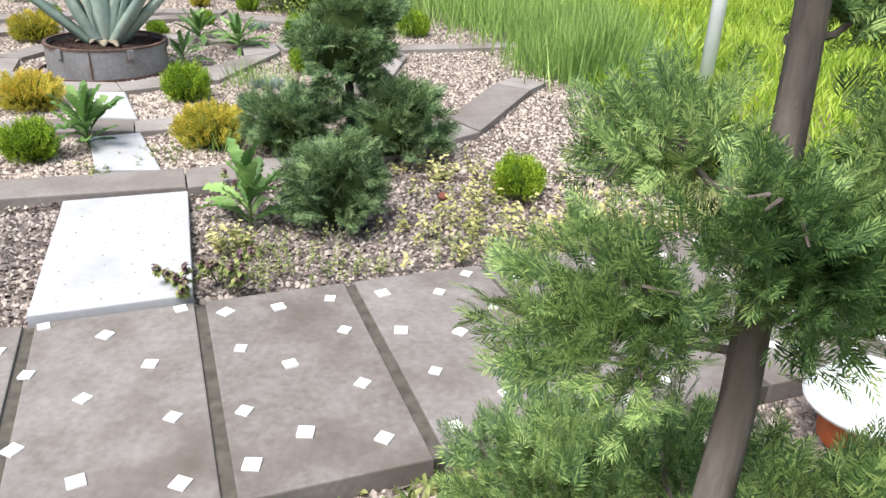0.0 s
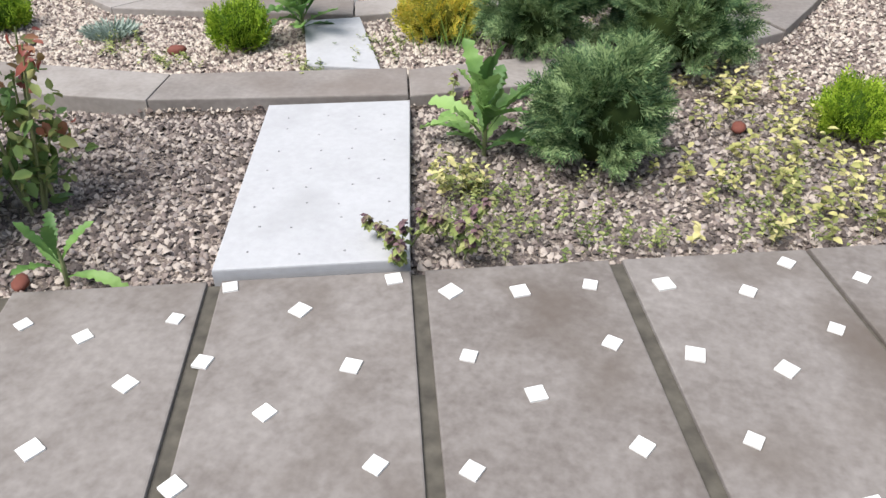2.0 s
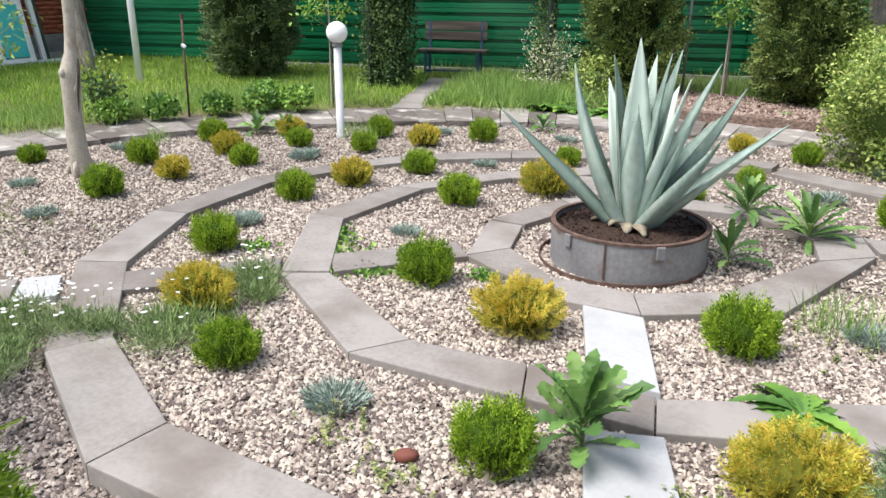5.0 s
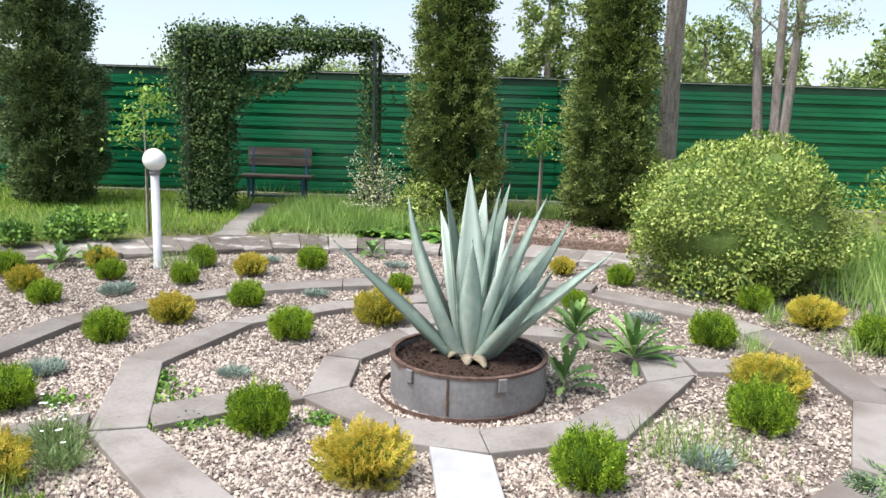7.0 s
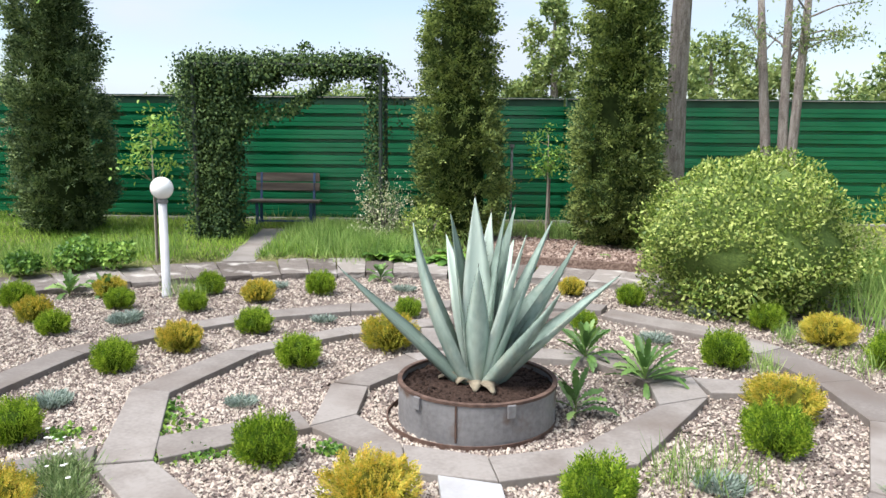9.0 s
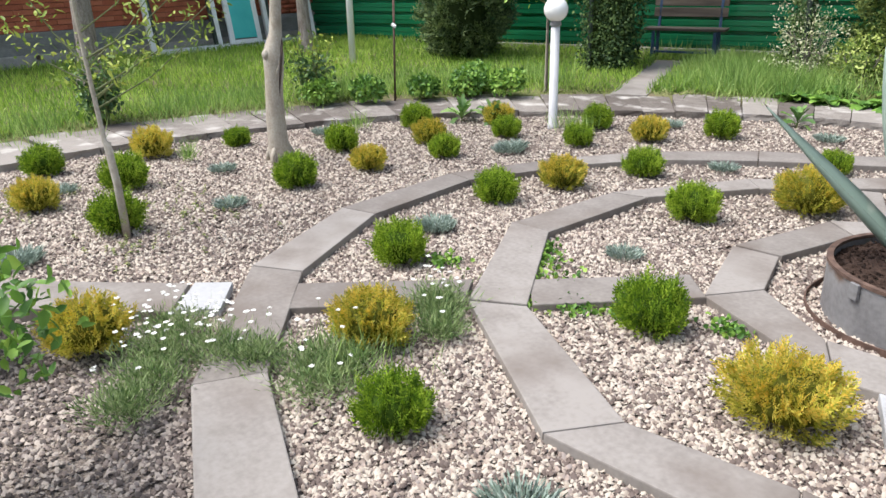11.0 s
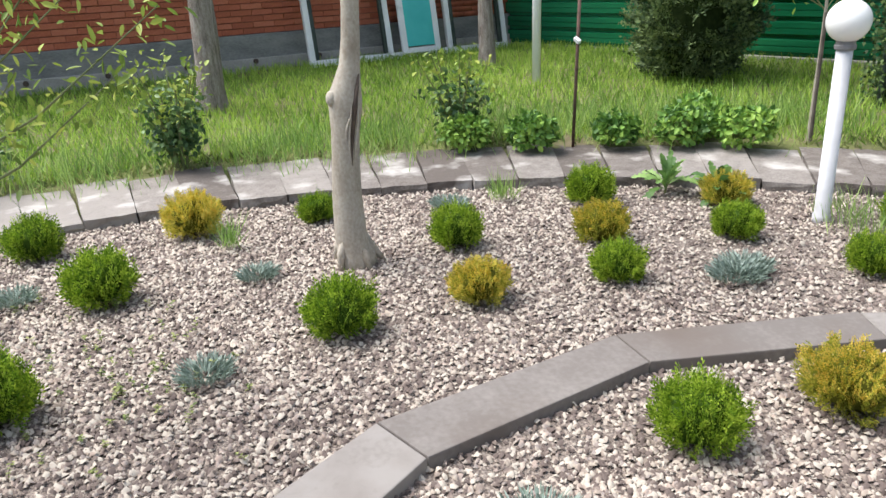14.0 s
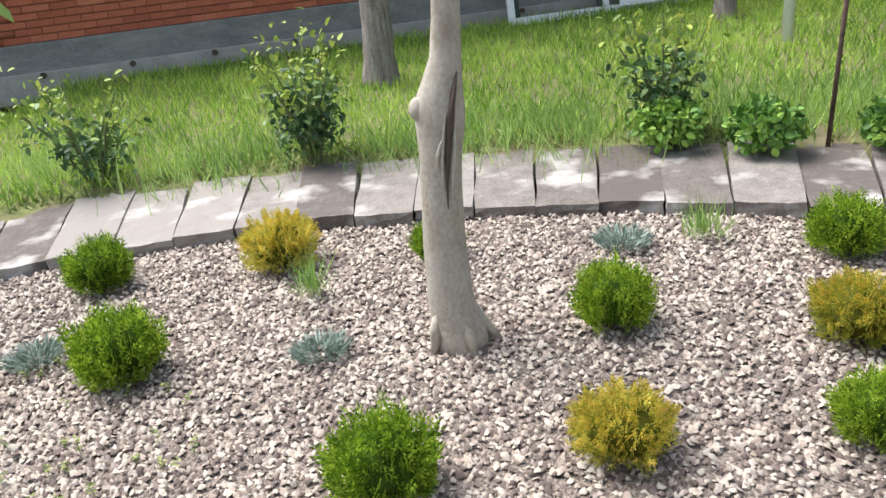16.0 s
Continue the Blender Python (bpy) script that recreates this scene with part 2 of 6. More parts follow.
M["fence"] = material("green coated sheet steel", [(0.005, 0.11, 0.046), (0.009, 0.145, 0.062), (0.016, 0.185, 0.08)], 1.5, 0.26, 0.06, stretch=(0.5, 0.5, 3), spec=0.55)
M["fence cap"] = material("dark green fence cap", [(0.010, 0.045, 0.025), (0.02, 0.075, 0.04)], 4, 0.5, 0.1)
M["plinth"] = material("grey cement plinth", [(0.125, 0.125, 0.125), (0.2, 0.2, 0.196), (0.275, 0.275, 0.263)], 3, 0.9, 0.4, fine=0.4, stain=(0.28, 0.275, 0.26), stain_scale=1.2, stain_at=(0.52, 0.72), stretch=(1, 1, 2.5))
M["footing"] = material("rough concrete footing", [(0.25, 0.24, 0.22), (0.40, 0.39, 0.36)], 5, 0.95, 0.6, fine=0.4)
M["brick"] = material("red brick", [(0.31, 0.085, 0.045), (0.40, 0.112, 0.06), (0.46, 0.15, 0.085)], 5, 0.85, 0.4, fine=0.5, per_object=0.4, island=0.2)
M["mortar"] = material("dark red mortar", [(0.20, 0.07, 0.045), (0.28, 0.105, 0.07)], 20, 0.95, 0.5)
M["white paint"] = material("white frame paint", [(0.70, 0.72, 0.74), (0.84, 0.85, 0.86)], 5, 0.5, 0.1, fine=0.3, stain=(0.45, 0.46, 0.46), stain_scale=4, stain_at=(0.62, 0.8))
M["turquoise"] = material("turquoise door panel", [(0.06, 0.47, 0.47), (0.09, 0.56, 0.55)], 3, 0.45, 0.05)
M["dark paint"] = material("dark green frame paint", [(0.02, 0.035, 0.03), (0.05, 0.065, 0.055)], 5, 0.5, 0.1)
M["glass"] = material("dim window glass", [(0.03, 0.035, 0.035), (0.055, 0.06, 0.06)], 1.5, 0.08, 0, spec=0.6)
M["bench wood"] = material("weathered bench wood", [(0.055, 0.045, 0.038), (0.11, 0.09, 0.075), (0.17, 0.145, 0.12)], 9, 0.85, 0.5, stretch=(0.15, 1, 1))
M["bench blue"] = material("blue bench steel", [(0.03, 0.06, 0.13), (0.05, 0.10, 0.20)], 9, 0.5, 0.1)
M["post"] = material("pale grey lamp post paint", [(0.50, 0.50, 0.52), (0.62, 0.62, 0.64)], 9, 0.5, 0.05)
M["pole paint"] = material("white pole paint", [(0.74, 0.76, 0.80), (0.84, 0.86, 0.89)], 5, 0.45, 0.05)
M["globe glass"] = material("milky lamp globe", [(0.84, 0.84, 0.82), (0.88, 0.88, 0.87)], 3, 0.2, 0, spec=0.6)
M["orange"] = material("orange glazed clay", [(0.42, 0.10, 0.03), (0.58, 0.16, 0.05)], 6, 0.5, 0.05)
M["mulch"] = material("bark mulch", [(0.11, 0.07, 0.055), (0.22, 0.155, 0.125), (0.36, 0.28, 0.235)], 35, 0.95, 0.8, island=0.7)
M["brown stone"] = material("red brown stone", [(0.12, 0.035, 0.025), (0.20, 0.07, 0.05)], 14, 0.85, 0.4)
M["stump"] = material("torn brown wood", [(0.10, 0.06, 0.045), (0.22, 0.15, 0.105), (0.36, 0.27, 0.20)], 9, 0.9, 0.8, stretch=(1, 1, 0.2))
M["pale weed"] = material("pale yellowing weed leaves", [(0.20, 0.22, 0.07), (0.42, 0.41, 0.15), (0.62, 0.56, 0.26)], 9, 0.7, 0, island=0.7, thin=0.3)
M["far leaves"] = material("far foliage", [(0.10, 0.165, 0.055), (0.22, 0.30, 0.09), (0.38, 0.45, 0.17)], 1.5, 0.7, 0, island=0.6, thin=0.3)


# ---- mesh tools ----
def thing(name, label, category, group="", kind="", at=(0, 0, 0), turn=0.0):
    ob = new(name)
    ob.empty_display_size = 0.1
    ob.matrix_basis = pose(*at, 0, 0, turn)
    return tagged(ob, label, category, group, kind)


def link_mesh(name, me, mat, parent=None, label="", smooth=False):
    me.materials.append(mat)
    if smooth:
        me.shade_smooth()
    ob = new(name, me)
    ob.parent = parent
    if label:
        ob["label"] = label
    return ob


def part(name, bm, mat, parent=None, label="", smooth=False):
    me = bpy.data.meshes.new(name)
    bmesh.ops.recalc_face_normals(bm, faces=bm.faces)
    bm.to_mesh(me)
    bm.free()
    return link_mesh(name, me, mat, parent, label, smooth)


def mesh_of(name, verts, faces):
    """A mesh from arrays of points and of equal-sided faces, quickly."""
    verts, faces = np.asarray(verts, dtype=np.float32), np.asarray(faces, dtype=np.int32)
    me = bpy.data.meshes.new(name)
    k = faces.shape[1]
    me.vertices.add(len(verts))
    me.vertices.foreach_set("co", verts.ravel())
    me.loops.add(faces.size)
    me.loops.foreach_set("vertex_index", faces.ravel())
    me.polygons.add(len(faces))
    me.polygons.foreach_set("loop_start", np.arange(0, faces.size, k, dtype=np.int32))
    me.update(calc_edges=True)
    me.validate()
    return me


def box(bm, size, at=(0, 0, 0), m=None, bevel=0.0):
    mat4 = (m or Matrix()) @ Matrix.Translation(at) @ Matrix.Diagonal((*size, 1))
    made = bmesh.ops.create_cube(bm, size=1, matrix=mat4)["verts"]
    if bevel:
        edges = list({e for v in made for e in v.link_edges})
        bmesh.ops.bevel(bm, geom=edges, offset=bevel, segments=2, affect="EDGES", profile=0.6)
    return bm


def tube(bm, points, radii, sides=8, close=True, wob=0.0, rng=None):
    """A round limb along points."""
    points = [Vector(p) for p in points]
    rings = []
    for i, p in enumerate(points):
        d = (points[min(i + 1, len(points) - 1)] - points[max(i - 1, 0)]).normalized()
        a = d.orthogonal().normalized() if abs(d.z) < 0.9 else (Vector((1, 0, 0)) - d * d.x).normalized()
        b = d.cross(a)
        ring = []
        for k in range(sides):
            r = radii[i] * (1 + (rng.uniform(-wob, wob) if rng else 0))
            ring.append(bm.verts.new(p + (a * math.cos(2 * math.pi * k / sides) + b * math.sin(2 * math.pi * k / sides)) * r))
        rings.append(ring)
    for u, v in zip(rings, rings[1:]):
        for k in range(sides):
            bm.faces.new((u[k], u[(k + 1) % sides], v[(k + 1) % sides], v[k]))
    if close:
        bm.faces.new(rings[0][::-1])
        bm.faces.new(rings[-1])
    return bm


def lathe(bm, profile, sides=32, at=(0, 0, 0)):
    rings = []
    for r, z in profile:
        rings.append([bm.verts.new((at[0] + r * math.cos(2 * math.pi * k / sides), at[1] + r * math.sin(2 * math.pi * k / sides), at[2] + z)) for k in range(sides)])
    for u, v in zip(rings, rings[1:]):
        for k in range(sides):
            bm.faces.new((u[k], u[(k + 1) % sides], v[(k + 1) % sides], v[k]))
    return rings


def prism(bm, outline, low, high, bevel=0.006):
    """A slab over an outline of (x, y), its upper edge worn round."""
    a = [bm.verts.new((x, y, low)) for x, y in outline]
    b = [bm.verts.new((x, y, high)) for x, y in outline]
    k = len(outline)
    bm.faces.new(a[::-1])
    top = bm.faces.new(b)
    for i in range(k):
        bm.faces.new((a[i], a[(i + 1) % k], b[(i + 1) % k], b[i]))
    if bevel:
        bmesh.ops.bevel(bm, geom=list(top.edges), offset=bevel, segments=2, affect="EDGES", profile=0.6)
    return bm


def unit(v):
    return v / np.maximum(np.linalg.norm(v, axis=-1, keepdims=True), 1e-9)


def leaves(p, d, n, length, width, fold=0.25, wide=0.42):
    """Folded leaf blades: base p, way d, face n, all arrays. Returns verts and quads."""
    d = unit(d)
    side = unit(np.cross(d, n))
    up = np.cross(side, d)
    length, width = np.broadcast_to(length, len(p))[:, None], np.broadcast_to(width, len(p))[:, None]
    mid = p + d * length * wide
    lift = up * width * fold
    v = np.stack([p, mid + side * width / 2 + lift, p + d * length - lift * 0.6, mid - side * width / 2 + lift], axis=1)
    return v.reshape(-1, 3), np.arange(len(p) * 4).reshape(-1, 4)


def ovals(p, d, n, length, width, fold=0.2):
    """Leaves with a rounded outline, folded along the midrib: two quads each."""
    d = unit(d)
    side = unit(np.cross(d, n))
    up = np.cross(side, d)
    length, width = np.broadcast_to(length, len(p))[:, None], np.broadcast_to(width, len(p))[:, None]
    a, b, lift = p + d * length * 0.28, p + d * length * 0.66, up * width * fold
    s1, s2 = side * width * 0.46, side * width * 0.42
    tip = p + d * length - lift * 0.8
    v = np.stack([p, a + s1 + lift, b + s2 + lift * 0.8, tip, b - s2 + lift * 0.8, a - s1 + lift], axis=1)
    f = (np.array([[0, 1, 2, 3], [0, 3, 4, 5]])[None] + (np.arange(len(p)) * 6)[:, None, None]).reshape(-1, 4)
    return v.reshape(-1, 3), f


def lacy(rng, p, d, size, kids=7, blades=5, thick=0.2, angle=0.85, flat=None):
    """Feathery sprays: side twigs along an axis, each with its own small scale leaves."""
    d = unit(d)
    n = unit(np.cross(d, rng.normal(size=p.shape))) if flat is None else unit(np.cross(d, np.cross(d, flat) + rng.normal(0, 0.25, p.shape)))
    s = np.cross(d, n)
    size = np.broadcast_to(size, len(p))[:, None]
    vs, fs, k = [], [], 0
    for j in range(kids):
        f = j / max(kids - 1, 1)
        sign = 0 if j == kids - 1 else (1 if j % 2 else -1)
        axis = unit(d + s * sign * angle * (1 - 0.3 * f) + n * rng.normal(0, 0.15, (len(p), 1)) + rng.normal(0, 0.08, p.shape))
        start = p + d * size * 0.62 * f
        twig = size[:, 0] * (0.50 - 0.16 * f) * rng.uniform(0.75, 1.2, len(p))
        v, q = frond_at(rng, start, axis, n, twig, blades, thick)
        vs.append(v), fs.append(q + k)
        k += len(v)
    return np.concatenate(vs), np.concatenate(fs)


def frond_at(rng, p, d, n, size, blades, thick):
    s = np.cross(d, n)
    vs, fs, k = [], [], 0
    for j in range(blades):
        f = j / max(blades - 1, 1)
        sign = 0 if j == blades - 1 else (1 if j % 2 else -1)
        way = unit(d + s * sign * 0.7)
        ln = size * (0.55 - 0.12 * f)
        v, q = leaves(p + d * (size * 0.55 * f)[:, None], way, n, ln, ln * thick * 1.6, 0.1)
        vs.append(v), fs.append(q + k)
        k += len(v)
    return np.concatenate(vs), np.concatenate(fs)


def shell(rng, count, radii, power=0.35, low=-0.9):
    """Points on and just under an ellipsoid, with their outward ways."""
    d = unit(rng.normal(size=(count * 2, 3)))
    d = d[d[:, 2] > low][:count]
    r = rng.uniform(0, 1, len(d))[:, None] ** power
    return d * r * np.array(radii), unit(d / np.array(radii))


def clumped(rng, centres, outs, per, loose, size, kids=5, blades=3, thick=0.22, lift=0.45, fan=0.5):
    """Sprays gathered into tufts: each tuft fans out from a point inside it, leaving shaded gaps between tufts."""
    c, o = np.repeat(centres, per, axis=0), np.repeat(outs, per, axis=0)
    off = rng.normal(0, 1, c.shape)
    off = unit(off) * rng.uniform(0.2, 1.0, (len(c), 1)) ** 0.5 * loose
    p = c + off * np.array([1, 1, 0.75])
    d = unit(o + np.array([0, 0, lift]) + unit(off) * fan + rng.normal(0, 0.16, p.shape))
    s = np.repeat(rng.uniform(0.75, 1.2, len(centres)), per) * size * rng.uniform(0.65, 1.2, len(c))
    return lacy(rng, p - d * s[:, None] * 0.4, d, s, kids, blades, thick, 0.8)


def lump(name, radii, mat, parent, rng, at=(0, 0, 0), rough=0.12, sub=2):
    bm = bmesh.new()
    bmesh.ops.create_icosphere(bm, subdivisions=sub, radius=1)
    for v in bm.verts:
        k = 1 + rng.uniform(-rough, rough)
        v.co = Vector((v.co.x * radii[0] * k + at[0], v.co.y * radii[1] * k + at[1], v.co.z * radii[2] * k + at[2]))
    return part(name, bm, mat, parent, smooth=True)


# ---- plan ----
HUB = Vector((-2.99, 4.65))          # middle of the outer kerb
KERB_IN, KERB_OUT, KERB_TOP = 6.05, 7.09, 0.016
GRAVEL, LOW_GRAVEL, PAVING = -0.035, -0.068, -0.035
PAVE_FROM = Vector((-0.95, 2.59))    # a joint on the pavement's garden edge
PAVE_TURN, PAVE_PITCH, PAVE_DEEP = radians(20.6), 0.60, 1.13
PAVE_ALONG = Vector((math.cos(PAVE_TURN), math.sin(PAVE_TURN)))
PAVE_ACROSS = Vector((PAVE_ALONG.y, -PAVE_ALONG.x))
CORNER = Vector((-15.7, 10.45))      # where the fence meets the house
FENCE_WAY = Vector((0.9254, 0.379)).normalized()
FENCE_BACK = Vector((-FENCE_WAY.y, FENCE_WAY.x))
WALL_WAY = (Vector((-14.35, 1.2)) - CORNER).normalized()
WALL_OUT = Vector((-WALL_WAY.y, WALL_WAY.x))
if WALL_OUT.x < 0:
    WALL_OUT = -WALL_OUT
# pairs of inner and outer corners of the two garden walks
RING_OUTER = [((0.58, 6.62), (0.86, 6.46)), ((0.42, 6.36), (0.70, 6.18)), ((0.02, 5.25), (0.24, 4.95)), ((-0.72, 4.42), (-0.58, 4.12)), ((-1.45, 4.00), (-1.35, 3.72)), ((-2.47, 3.66), (-2.41, 3.38)),
              ((-3.50, 3.58), (-3.50, 3.25)), ((-4.36, 3.88), (-4.46, 3.60)), ((-5.22, 4.50), (-5.48, 4.33)), ((-5.79, 5.34), (-6.05, 5.25)),
              ((-6.00, 6.33), (-6.25, 6.34)), ((-5.75, 7.28), (-5.98, 7.38)), ((-5.50, 7.78), (-5.70, 7.96)), ((-4.88, 8.38), (-5.05, 8.68)),
              ((-4.10, 8.95), (-4.20, 9.25)), ((-3.40, 9.28), (-3.45, 9.58)), ((-2.72, 9.42), (-2.72, 9.70))]
RING_INNER = [((-2.68, 9.24), (-2.66, 9.56)), ((-1.74, 8.93), (-1.72, 9.26)), ((-1.32, 8.52), (-1.14, 8.80)), ((-0.92, 7.95), (-0.66, 8.15)),
              ((-0.67, 7.31), (-0.38, 7.34)), ((-0.77, 6.28), (-0.48, 6.20)), ((-1.16, 5.48), (-1.02, 5.16)), ((-2.06, 4.88), (-1.97, 4.64)),
              ((-2.63, 4.82), (-2.50, 4.55)), ((-3.21, 4.70), (-3.35, 4.43)), ((-4.13, 5.11), (-4.36, 4.94)), ((-4.79, 5.93), (-5.07, 5.89)),
              ((-4.84, 6.93), (-5.08, 6.85)), ((-4.45, 7.68), (-4.64, 7.84)), ((-3.70, 8.50), (-3.85, 8.76)), ((-2.72, 9.20), (-2.80, 9.40))]
RING_HUB = [((-3.69, 6.58), (-3.95, 6.55)), ((-3.51, 6.12), (-3.66, 5.84)), ((-3.06, 5.83), (-2.88, 5.54)), ((-2.58, 5.88), (-2.43, 5.63)),
            ((-2.18, 6.20), (-1.84, 6.12)), ((-1.86, 7.05), (-1.59, 7.34)), ((-1.98, 7.44), (-1.73, 7.72)), ((-2.45, 7.78), (-2.30, 8.05)),
            ((-3.05, 7.62), (-3.15, 7.90)), ((-3.58, 7.20), (-3.80, 7.35)), ((-3.69, 6.60), (-3.95, 6.57))]
SPOKES = [[(-3.64, 5.83), (-4.12, 5.14), (-4.36, 5.33), (-3.86, 6.01)],
          [(-4.37, 4.92), (-4.86, 4.23), (-5.10, 4.41), (-4.55, 5.13)],
          [(-5.20, 3.78), (-5.82, 3.12), (-6.28, 3.13), (-5.48, 3.98)],
          [(-5.84, 3.10), (-6.55, 2.30), (-6.95, 2.42), (-6.30, 3.11)],
          [(-1.58, 7.44), (-0.94, 7.70), (-0.90, 7.93), (-1.72, 7.72)],
          [(-0.62, 7.62), (0.9, 8.15), (0.85, 8.42), (-0.66, 7.88)],
          [(-3.58, 7.66), (-3.74, 7.60), (-4.02, 8.12), (-3.86, 8.20)]]
WHITE_WALK = [[(-1.53, 2.40), (-0.98, 2.61), (-1.34, 3.70), (-1.90, 3.50)],
              [(-1.92, 3.93), (-1.57, 3.97), (-1.93, 4.63), (-2.20, 4.50)],
              [(-2.39, 4.92), (-2.06, 4.93), (-2.41, 5.61), (-2.73, 5.57)]]


def edge_y(x):
    """North edge of the lower, darker gravel."""
    return float(np.interp(x, [-10, -6.8, -5.30, -4.42, -3.4, -2.4, -1.35, -0.55, 0.25, 0.6, 3], [-1.2, 2.3, 3.80, 3.62, 3.3, 3.38, 3.72, 4.12, 4.2, 3.6, 3.6]))


def ground_z(x, y):
    d = math.hypot(x - HUB.x, y - HUB.y)
    west = -0.13 if d < 6.62 else -0.13 + 0.14 * min((d - 6.62) / 0.35, 1) + min(max(d - 6.97, 0) * 0.032, 0.16)
    if x > 0.6 and y > 4.0 and d < 6.9:
        k = min(max((x - 1.15) / 0.3, 0), 1) * min(max((y - 5.0) / 0.6, 0), 1)
        west = max(west, -0.13 + 0.11 * k)
    if y < 1.6 and d >= 6.5:
        west = min(west, -0.05)
    return west


# ---- ground ----
def build_ground():
    xs = [-420, -160, -70, -35, -24] + list(np.arange(-18, 8.01, 0.25)) + [14, 30, 70, 160, 420]
    ys = [-420, -160, -70, -30, -12] + list(np.arange(-6, 20.01, 0.25)) + [26, 40, 80, 170, 420]
    v = [(x, y, ground_z(x, y) + (noise.noise((x * 1.3, y * 1.3, 0)) * 0.015)) for x in xs for y in ys]
    w = len(ys)
    f = [(i * w + j, (i + 1) * w + j, (i + 1) * w + j + 1, i * w + j + 1) for i in range(len(xs) - 1) for j in range(w - 1)]
    ob = link_mesh("ground", mesh_of("ground", v, f), M["lawn"], smooth=True)
    tagged(ob, "grassy soil ground round the gravel garden", "ground", kind="structure")


build_ground()


def sheet(name, outline, z, mat, label, category):
    bm = bmesh.new()
    prism(bm, outline, z - 0.05, z, 0)
    return tagged(part(name, bm, mat), label, category, kind="structure")


def pave_point(a, b):
    """Metres along the pavement and back from its garden edge."""
    p = PAVE_FROM + PAVE_ALONG * a + PAVE_ACROSS * b
    return (p.x, p.y)


arc = [(HUB.x + 6.03 * math.cos(radians(a)), HUB.y + 6.03 * math.sin(radians(a))) for a in range(52, 206, 3)]
low_line = [(x, edge_y(x)) for x in (-7.6, -6.8, -5.30, -4.42, -3.4, -2.4, -1.35, -0.55, 0.25, 0.6)]
sheet("gravel_bed", [(1.25, 3.6), (1.25, 7.0), (0.75, 9.0)] + arc + low_line[:], GRAVEL - 0.020, M["gravel bed"], "packed bed under pale mixed gravel", "gravel")
sheet("gravel_bed", [(x, y - 0.01) for x, y in low_line[::-1]] + [(-9.2, 0.6), (-8.2, -0.15), pave_point(-6.4, 0), pave_point(2.6, 0), (1.6, 3.59)], LOW_GRAVEL - 0.020, M["gravel bed"], "packed bed under dark crushed gravel", "gravel")

sheet("gravel_bed", [pave_point(-2.3, PAVE_DEEP + 0.004), pave_point(3.3, PAVE_DEEP + 0.004), pave_point(3.3, PAVE_DEEP + 1.1), pave_point(-2.3, PAVE_DEEP + 1.1)][::-1], -0.112, M["gravel bed"], "packed soil and gravel before the pavement", "gravel")


def pebbles(name, label, mat, spots, sizes, level, seed, category="gravel"):
    """Loose stones, each a lumpy twelve-sided piece, lying at their spots."""
    rng = np.random.default_rng(seed)
    k = len(spots)
    ring = np.arange(5) * 2 * math.pi / 5
    t = rng.uniform(0, 2 * math.pi, k)[:, None] + ring
    r = sizes[:, None] * rng.uniform(0.75, 1.2, (k, 5))
    px, py = np.cos(t) * r, np.sin(t) * r * rng.uniform(0.6, 1.0, (k, 1))
    turn = rng.uniform(0, 2 * math.pi, k)[:, None]
    x, y = px * np.cos(turn) - py * np.sin(turn), px * np.sin(turn) + py * np.cos(turn)
    tilt = rng.normal(0, 0.35, (k, 2))
    z = x * tilt[:, :1] + y * tilt[:, 1:]
    base = level + rng.uniform(-0.009, 0.007, k)
    tall = sizes * rng.uniform(0.6, 1.15, k)
    v = np.zeros((k, 6, 3))
    v[:, :5, 0], v[:, :5, 1], v[:, :5, 2] = x + spots[:, :1], y + spots[:, 1:], z + base[:, None]
    v[:, 5, :2] = spots + rng.normal(0, 0.32, (k, 2)) * sizes[:, None]
    v[:, 5, 2] = base + tall
    f = [(i, (i + 1) % 5, 5) for i in range(5)]
    faces = (np.array(f)[None] + (np.arange(k) * 6)[:, None, None]).reshape(-1, 3)
    ob = link_mesh(name, mesh_of(name, v.reshape(-1, 3), faces), mat, smooth=True)
    return tagged(ob, label, category, kind="stuff")


def inside(px, py, outline):
    hit = np.zeros(len(px), bool)
    for (x1, y1), (x2, y2) in zip(outline, outline[1:] + outline[:1]):
        cross = ((y1 > py) != (y2 > py)) & (px < (x2 - x1) * (py - y1) / (y2 - y1 + 1e-12) + x1)
        hit ^= cross
    return hit


